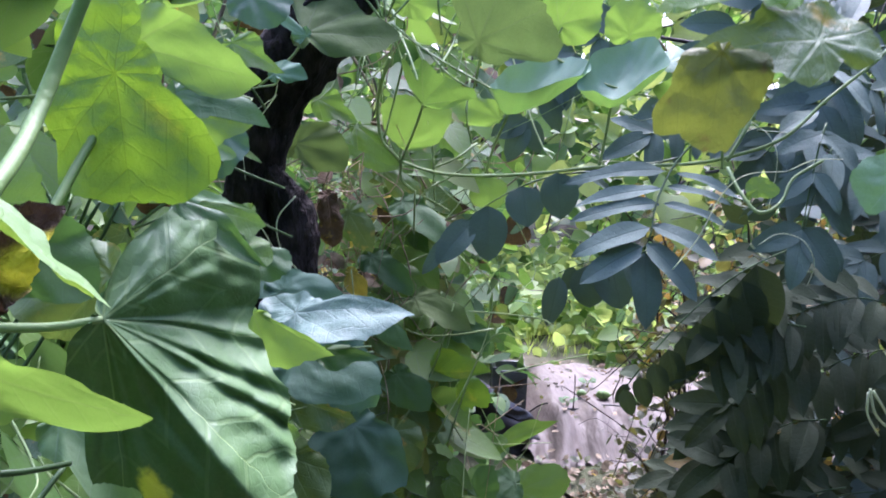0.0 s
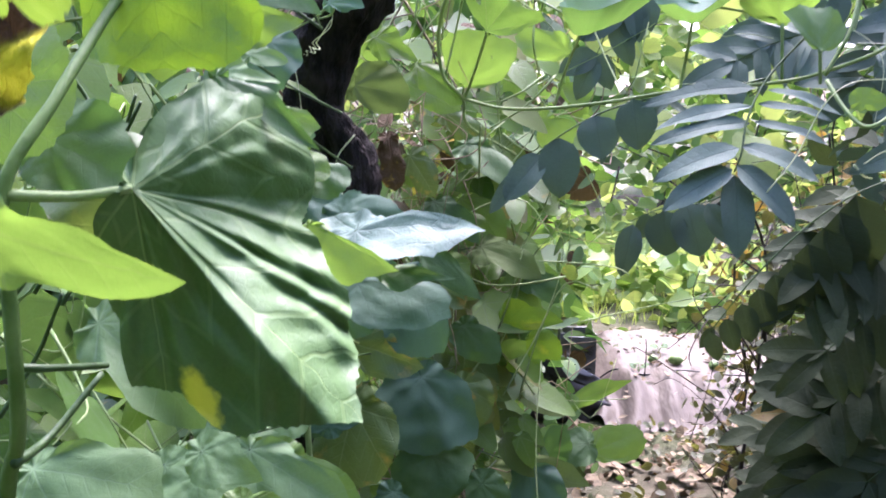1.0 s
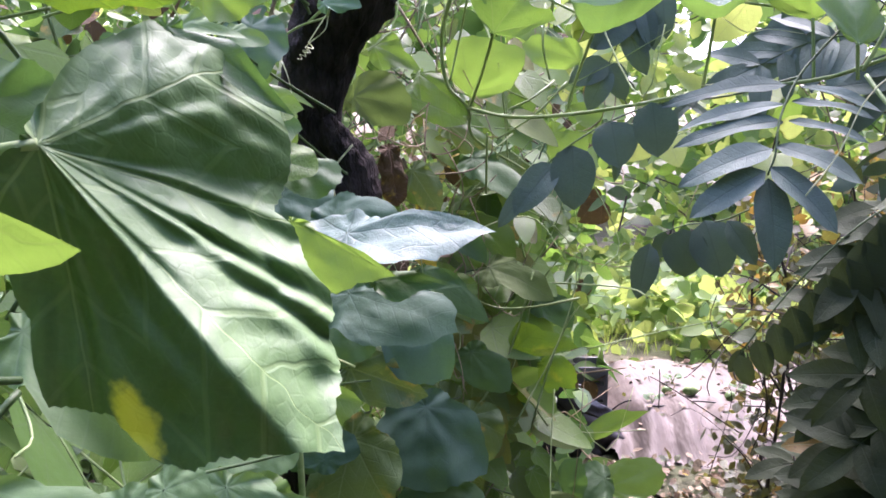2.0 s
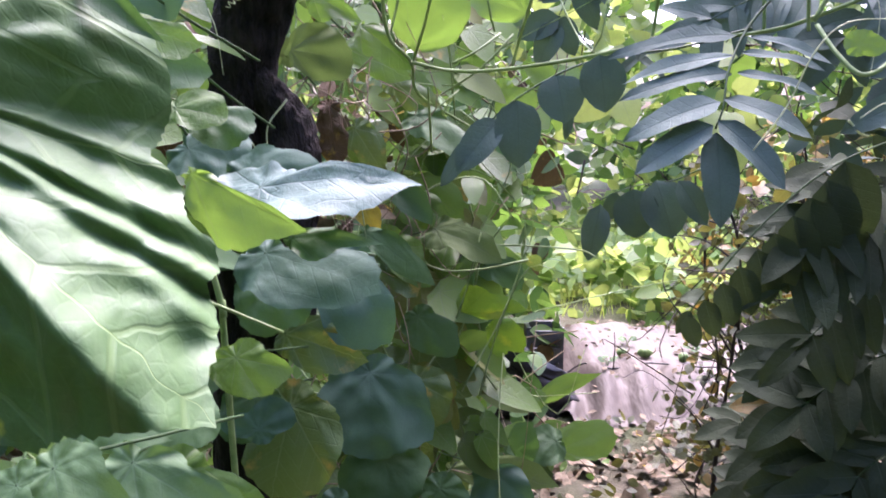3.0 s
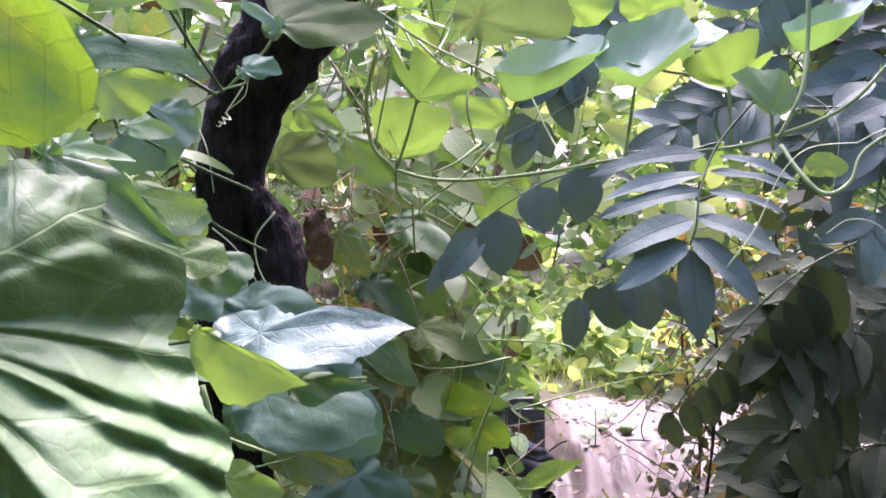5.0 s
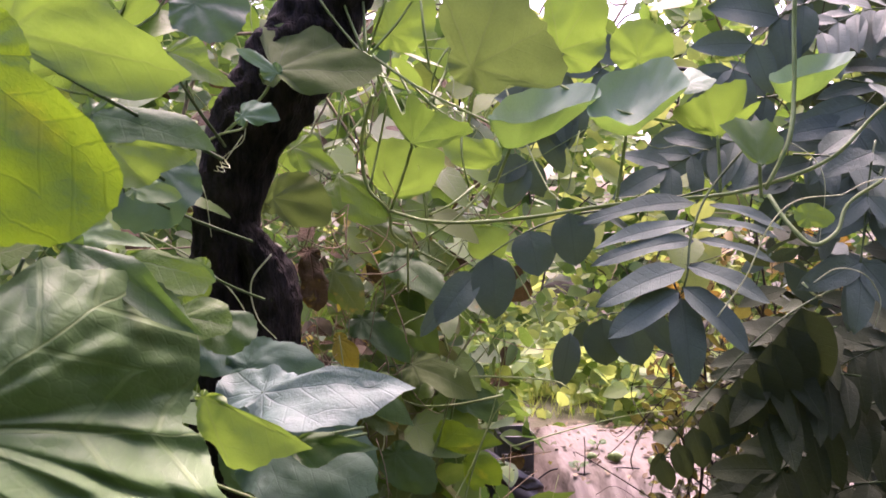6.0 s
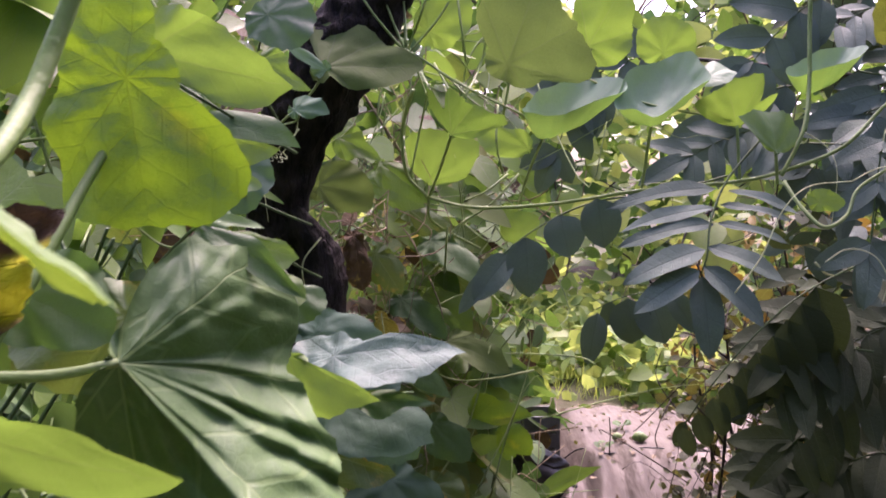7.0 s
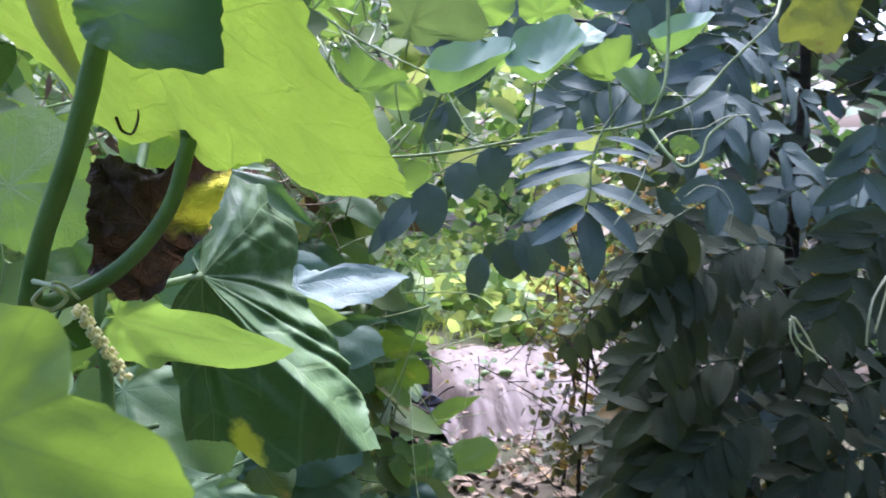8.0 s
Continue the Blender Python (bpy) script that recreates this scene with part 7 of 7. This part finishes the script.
def tangle(name, count, seed, box, length, radius, material, parent, lean=0.6, sides=4):
    """Many thin stems and runners as one mesh."""
    rng = random.Random(seed)
    verts, faces = [], []
    for _ in range(count):
        p = Vector([rng.uniform(*box[k]) for k in range(3)])
        way = Vector((rng.gauss(0, lean), rng.gauss(0, lean * 0.6), rng.gauss(0.3, 1))).normalized() * rng.uniform(*length)
        bow = Vector((rng.gauss(0, 0.2), rng.gauss(0, 0.2), rng.gauss(-0.1, 0.2))) * way.length
        line = curve_through([p, p + way * 0.35 + bow * 0.8, p + way * 0.7 + bow, p + way], 3)
        r = rng.uniform(*radius)
        v, f = tube_data(line, r, r * 0.6, sides, 0.1, len(verts))
        verts += v
        faces += f
    return child(name, mesh_from(name, verts, faces), material, parent)


hedge = thing("hedge", (-0.9, 2.8, 0), "tangled backlit climbers and bushes behind the trunk", "bushes", kind="stuff")
scatter("foliage", 520, 1, in_box(-1.3, 0.05, 1.95, 2.6, 0.2, 2.2, clumpy(2.6, -0.05, 1)), (0.07, 0.14), [(LEAF_GREEN, 3), (LEAF_SAGE, 1), (LEAF_DEEP, 3), (LEAF_FRESH, 2.5), (LEAF_AGED, 3), (LEAF_DRY, 1.5)], hedge, shape="heart", width=0.75)
scatter("foliage", 1700, 2, in_box(-1.9, 0.3, 2.6, 3.8, 0.0, 2.6, clumpy(2.0, -0.15, 2)), (0.07, 0.14), [(LEAF_GREEN, 2), (LEAF_DEEP, 4), (LEAF_FRESH, 1.5), (LEAF_AGED, 2), (LEAF_DRY, 1.5)], hedge, shape="heart", width=0.9)
scatter("foliage", 150, 49, in_box(-0.26, 0.06, 1.85, 2.25, 0.8, 1.75, clumpy(4, -0.1, 49)), (0.08, 0.14), [(LEAF_GREEN, 3), (LEAF_FRESH, 3), (LEAF_AGED, 2), (LEAF_OLIVE, 2), (LEAF_SAGE, 1)], hedge, shape="heart", width=0.7, facing=(0.2, -1.0, 0.6), aim=(0.6, -0.2, -0.55))
tangle("runners", 110, 3, ((-0.55, 0.15), (1.75, 2.4), (0.9, 2.1)), (0.15, 0.5), (0.0012, 0.0028), STEM, hedge)
scatter("dry_growth", 90, 44, in_box(-0.3, -0.14, 1.78, 1.95, 1.15, 1.6), (0.03, 0.07), [(LEAF_DRY, 4), (LEAF_AGED, 3), (LITTER, 2), (LEAF_YELLOW, 1)], hedge, width=0.5)
tangle("dry_growth", 70, 45, ((-0.32, -0.1), (1.75, 1.95), (1.1, 1.6)), (0.08, 0.25), (0.0008, 0.002), TWIG, hedge)
tangle("runners", 110, 4, ((-0.6, 0.12), (2.0, 3.2), (0.2, 1.9)), (0.15, 0.6), (0.0015, 0.003), TWIG, hedge)

scatter("foliage", 3600, 37, in_box(-4.0, 0.5, 4.2, 6.0, 0.0, 3.6, clumpy(1.2, -0.2, 37)), (0.09, 0.18), [(LEAF_GREEN, 4), (LEAF_DEEP, 2), (LEAF_FRESH, 1), (LEAF_DRY, 0.5)], hedge, shape="heart", width=0.9)

left_growth = thing("undergrowth", (-0.9, 1.3, 0), "leafy gourd undergrowth in soft light, with unseen foliage added to block light", "undergrowth", kind="stuff")
scatter("foliage", 420, 5, in_box(-1.3, -0.35, 0.95, 1.7, 0.3, 1.35, clumpy(3, -0.15, 5)), (0.09, 0.16), [(LEAF_GREEN, 2), (LEAF_BLOOM, 4), (LEAF_FRESH, 2)], left_growth, shape="heart", width=0.95)
scatter("foliage", 260, 6, in_box(-1.2, -0.42, 0.9, 1.5, 1.35, 2.2, clumpy(3, -0.1, 6)), (0.08, 0.14), [(LEAF_GREEN, 3), (LEAF_FRESH, 2)], left_growth, shape="heart", width=0.95)
# Next two lie mostly out of view, added to cut bounce and side light.
scatter("foliage", 420, 47, in_box(-1.3, -0.25, 0.35, 1.0, 0.1, 1.12, clumpy(3, -0.3, 47)), (0.09, 0.15), [(LEAF_GREEN, 3), (LEAF_DEEP, 2), (LEAF_BLOOM, 1)], left_growth, shape="heart", width=0.95)
scatter("foliage", 520, 48, in_box(-1.5, -0.55, -0.6, 0.5, 0.0, 1.7, clumpy(3, -0.3, 48)), (0.1, 0.17), [(LEAF_GREEN, 3), (LEAF_DEEP, 3)], left_growth, shape="heart", width=0.95)
tangle("runners", 110, 7, ((-0.9, -0.42), (0.8, 1.3), (0.9, 1.9)), (0.1, 0.3), (0.0012, 0.0026), STEM, left_growth)

dark_growth = thing("undergrowth", (1.5, 2.4, 0), "dense dark feathered foliage in shade", "undergrowth", kind="stuff")
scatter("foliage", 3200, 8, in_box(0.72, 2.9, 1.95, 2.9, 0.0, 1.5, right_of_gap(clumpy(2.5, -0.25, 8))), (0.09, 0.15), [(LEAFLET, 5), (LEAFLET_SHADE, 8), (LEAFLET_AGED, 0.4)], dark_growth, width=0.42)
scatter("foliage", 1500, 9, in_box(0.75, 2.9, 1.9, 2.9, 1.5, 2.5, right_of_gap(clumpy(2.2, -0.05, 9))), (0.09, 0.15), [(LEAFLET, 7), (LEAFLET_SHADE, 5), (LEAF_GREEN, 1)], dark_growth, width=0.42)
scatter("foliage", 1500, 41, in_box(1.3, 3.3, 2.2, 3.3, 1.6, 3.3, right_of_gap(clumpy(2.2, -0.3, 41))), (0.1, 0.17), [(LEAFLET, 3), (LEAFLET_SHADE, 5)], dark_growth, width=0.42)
scatter("foliage", 350, 42, in_box(1.75, 3.4, 1.7, 2.8, 1.5, 3.0, clumpy(2.2, -0.35, 42)), (0.1, 0.16), [(LEAFLET, 4), (LEAFLET_SHADE, 4)], dark_growth, width=0.42)
tangle("runners", 120, 10, ((0.75, 2.2), (1.9, 2.6), (0.3, 2.0)), (0.2, 0.6), (0.001, 0.0025), TWIG_DARK, dark_growth)

bush = thing("bush", (0.95, 3.0, 0), "sparse dark bush with thin stems and yellowing small leaves", "bush")
bush_rng = random.Random(5)
for x, y, top, lean in ((0.8, 2.75, 1.35, -0.06), (0.99, 2.95, 1.5, 0.09), (1.28, 2.8, 1.2, 0.12), (0.93, 3.35, 1.6, 0.05), (1.4, 3.2, 1.4, -0.08)):
    side = [bush_rng.uniform(-0.1, 0.1) for _ in range(4)]
    line = [(x, y, 0), (x + side[0], y + side[1], top * 0.28), (x + side[2] + lean * 0.3, y, top * 0.55), (x + side[3] + lean * 0.6, y + 0.03, top * 0.8), (x + lean, y, top)]
    stalk(bush, line, 0.008, 0.003, TWIG_DARK, "stem", knobs=0.5)
    for k in range(5):
        h = bush_rng.uniform(0.25, 0.85)
        foot = curve_through(line, 6)[int(h * 24)]
        way = Vector((bush_rng.uniform(-0.3, 0.3), bush_rng.uniform(-0.2, 0.2), bush_rng.uniform(0.05, 0.25)))
        stalk(bush, [foot, foot + way * 0.5 + Vector((0, 0, 0.03)), foot + way], 0.004, 0.0015, TWIG_DARK, "branch", 5)
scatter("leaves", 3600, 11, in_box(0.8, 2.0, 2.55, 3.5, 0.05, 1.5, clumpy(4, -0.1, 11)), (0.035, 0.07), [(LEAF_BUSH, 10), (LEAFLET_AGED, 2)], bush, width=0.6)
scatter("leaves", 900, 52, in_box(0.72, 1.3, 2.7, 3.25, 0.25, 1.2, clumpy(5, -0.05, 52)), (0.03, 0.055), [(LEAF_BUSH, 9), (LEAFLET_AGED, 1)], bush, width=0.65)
scatter("leaves", 420, 12, in_box(0.85, 1.6, 3.0, 3.6, 0.85, 1.5, clumpy(4, 0.0, 12)), (0.04, 0.08), [(LEAFLET_AGED, 3), (LEAF_FAR, 2)], bush, width=0.6)
# Pale flecks painted in for bright gaps between the leaves.
scatter("bright_flecks", 60, 39, in_box(1.0, 1.16, 2.9, 3.1, 0.7, 0.84, clumpy(6, 0.0, 39)), (0.012, 0.03), [(BRIGHT_FLECK, 1)], bush, width=0.9)
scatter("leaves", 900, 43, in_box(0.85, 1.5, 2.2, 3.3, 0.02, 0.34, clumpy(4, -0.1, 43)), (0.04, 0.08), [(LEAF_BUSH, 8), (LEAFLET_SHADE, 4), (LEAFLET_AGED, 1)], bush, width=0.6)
tangle("twig_work", 190, 13, ((0.72, 1.5), (2.6, 3.3), (0.1, 1.3)), (0.15, 0.4), (0.001, 0.003), TWIG_DARK, bush)

low = thing("ground_cover", (0.3, 2.8, 0), "low leafy weeds along the bed", "weeds", kind="stuff")
scatter("leaves", 420, 14, in_box(-0.6, 0.06, 2.3, 3.5, 0.05, 0.7, clumpy(3, -0.05, 14)), (0.05, 0.11), [(LEAF_GREEN, 3), (LEAF_FRESH, 3), (LEAF_AGED, 1)], low, shape="heart", width=0.9)
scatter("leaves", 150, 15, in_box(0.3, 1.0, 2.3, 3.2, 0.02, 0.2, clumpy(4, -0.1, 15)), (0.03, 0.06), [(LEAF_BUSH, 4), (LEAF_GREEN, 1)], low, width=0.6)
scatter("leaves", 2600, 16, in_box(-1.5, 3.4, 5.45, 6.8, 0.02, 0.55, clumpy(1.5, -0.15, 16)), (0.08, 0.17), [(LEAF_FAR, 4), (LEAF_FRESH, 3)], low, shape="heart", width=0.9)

scatter("leaves", 2600, 36, in_box(-3.2, 0.05, 3.2, 6.4, 0.02, 0.5, clumpy(1.5, -0.25, 36)), (0.08, 0.16), [(LEAF_GREEN, 3), (LEAF_DEEP, 1), (LEAF_FRESH, 1)], low, shape="heart", width=0.9)

litter = thing("leaf_litter", (0.6, 3.0, 0), "dry fallen leaves and straw on the soil", "litter", kind="stuff")
scatter("dead_leaves", 260, 50, in_box(0.35, 1.5, 3.6, 3.98, 0.015, 0.06), (0.03, 0.07), [(LITTER, 3), (LEAF_BUSH, 2), (LEAF_DRY, 1)], litter, facing=(0, -0.6, 2), width=0.6)
scatter("dead_leaves", 45, 46, in_box(0.3, 0.95, 2.75, 3.6, 0.02, 0.05), (0.08, 0.15), [(LITTER, 1)], litter, facing=(0, -0.4, 3), width=0.7)
scatter("dead_leaves", 1300, 18, in_box(-0.6, 1.8, 1.9, 3.7, 0.012, 0.04), (0.03, 0.08), [(LITTER, 3), (LEAF_DRY, 1)], litter, facing=(0, 0, 3), width=0.6)

scatter("dead_leaves", 260, 34, lambda rng: (lambda x, y: Vector((x, y, film_height(x, y) + 0.012)))(rng.uniform(0.55, 2.2), rng.uniform(4.0, 5.4)), (0.02, 0.06), [(LITTER, 3), (LEAF_DRY, 1), (LEAF_BUSH, 1)], litter, facing=(0, 0, 3), width=0.6)
scatter("dead_leaves", 240, 35, in_box(0.75, 1.3, 3.2, 3.8, 0.02, 0.3, clumpy(5, 0.0, 35)), (0.02, 0.05), [(LEAF_BUSH, 4), (LITTER, 1)], litter, width=0.6)

meadow = thing("meadow", (1.0, 8, 0), "bright backlit grass beyond the bed", "grass", kind="stuff")
scatter("grass", 9000, 19, in_box(-3.5, 5.0, 6.0, 10.5, 0.0, 0.01), (0.08, 0.22), [(GRASS, 1)], meadow, shape="blade", width=0.05)
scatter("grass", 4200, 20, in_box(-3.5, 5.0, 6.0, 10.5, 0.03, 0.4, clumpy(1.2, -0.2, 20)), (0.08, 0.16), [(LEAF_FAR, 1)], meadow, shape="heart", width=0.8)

far_hedge = thing("hedge", (0, 10, 0), "tall leafy hedge with the low sun behind it", "hedge", kind="stuff")
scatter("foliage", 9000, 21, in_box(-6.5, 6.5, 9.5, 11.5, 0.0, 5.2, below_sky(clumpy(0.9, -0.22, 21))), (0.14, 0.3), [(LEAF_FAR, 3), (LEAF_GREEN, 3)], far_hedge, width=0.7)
tangle("branches", 130, 22, ((-6, 6), (9.8, 11.2), (0.2, 4.2)), (0.6, 1.8), (0.006, 0.02), TWIG_DARK, far_hedge)
scatter("foliage", 3000, 38, in_box(-10, 10, 14, 17, 0.0, 4.6, below_sky(clumpy(0.6, -0.5, 38))), (0.35, 0.7), [(LEAF_GREEN, 3), (LEAF_FAR, 1), (LEAF_DEEP, 2)], far_hedge, width=0.7)
scatter("foliage", 150, 53, in_box(0.0, 0.9, 2.35, 3.1, 1.45, 2.4, below_sky(clumpy(3, -0.1, 53))), (0.08, 0.14), [(LEAF_FAR, 3), (LEAF_FRESH, 2)], hedge, shape="heart", width=0.85, facing=(0.0, -1.0, 0.3))
canopy = thing("tree_canopy", (0.4, 4, 0), "overhanging leafy branches lit from behind", "tree", kind="stuff")
scatter("foliage", 560, 23, in_box(-1.6, 2.6, 3.0, 5.2, 2.1, 3.5, below_sky(clumpy(1.7, 0.02, 23))), (0.08, 0.16), [(LEAF_GREEN, 3), (LEAF_FRESH, 2)], canopy, width=0.75)
tangle("branches", 60, 24, ((-1.4, 2.4), (3.0, 5.0), (1.9, 3.0)), (0.4, 1.0), (0.003, 0.008), TWIG, canopy)

# Out of view: added only to darken faces turned towards the camera.
rear = thing("hedge", (0, -3, 0), "unseen leafy hedge added behind and beside the view to block skylight", "hedge", kind="stuff")
scatter("foliage", 3600, 31, in_box(-5.5, 5.5, -3.2, -2.4, 0.0, 5.0), (0.3, 0.5), [(LEAF_DEEP, 1)], rear, width=0.8)
scatter("foliage", 1500, 32, in_box(-5.5, -4.2, -2.4, 6, 0.0, 3.2), (0.3, 0.5), [(LEAF_DEEP, 1)], rear, width=0.8)
scatter("foliage", 1500, 33, in_box(3.3, 4.6, -2.4, 5, 0.0, 4.5), (0.3, 0.5), [(LEAF_DEEP, 1)], rear, width=0.8)
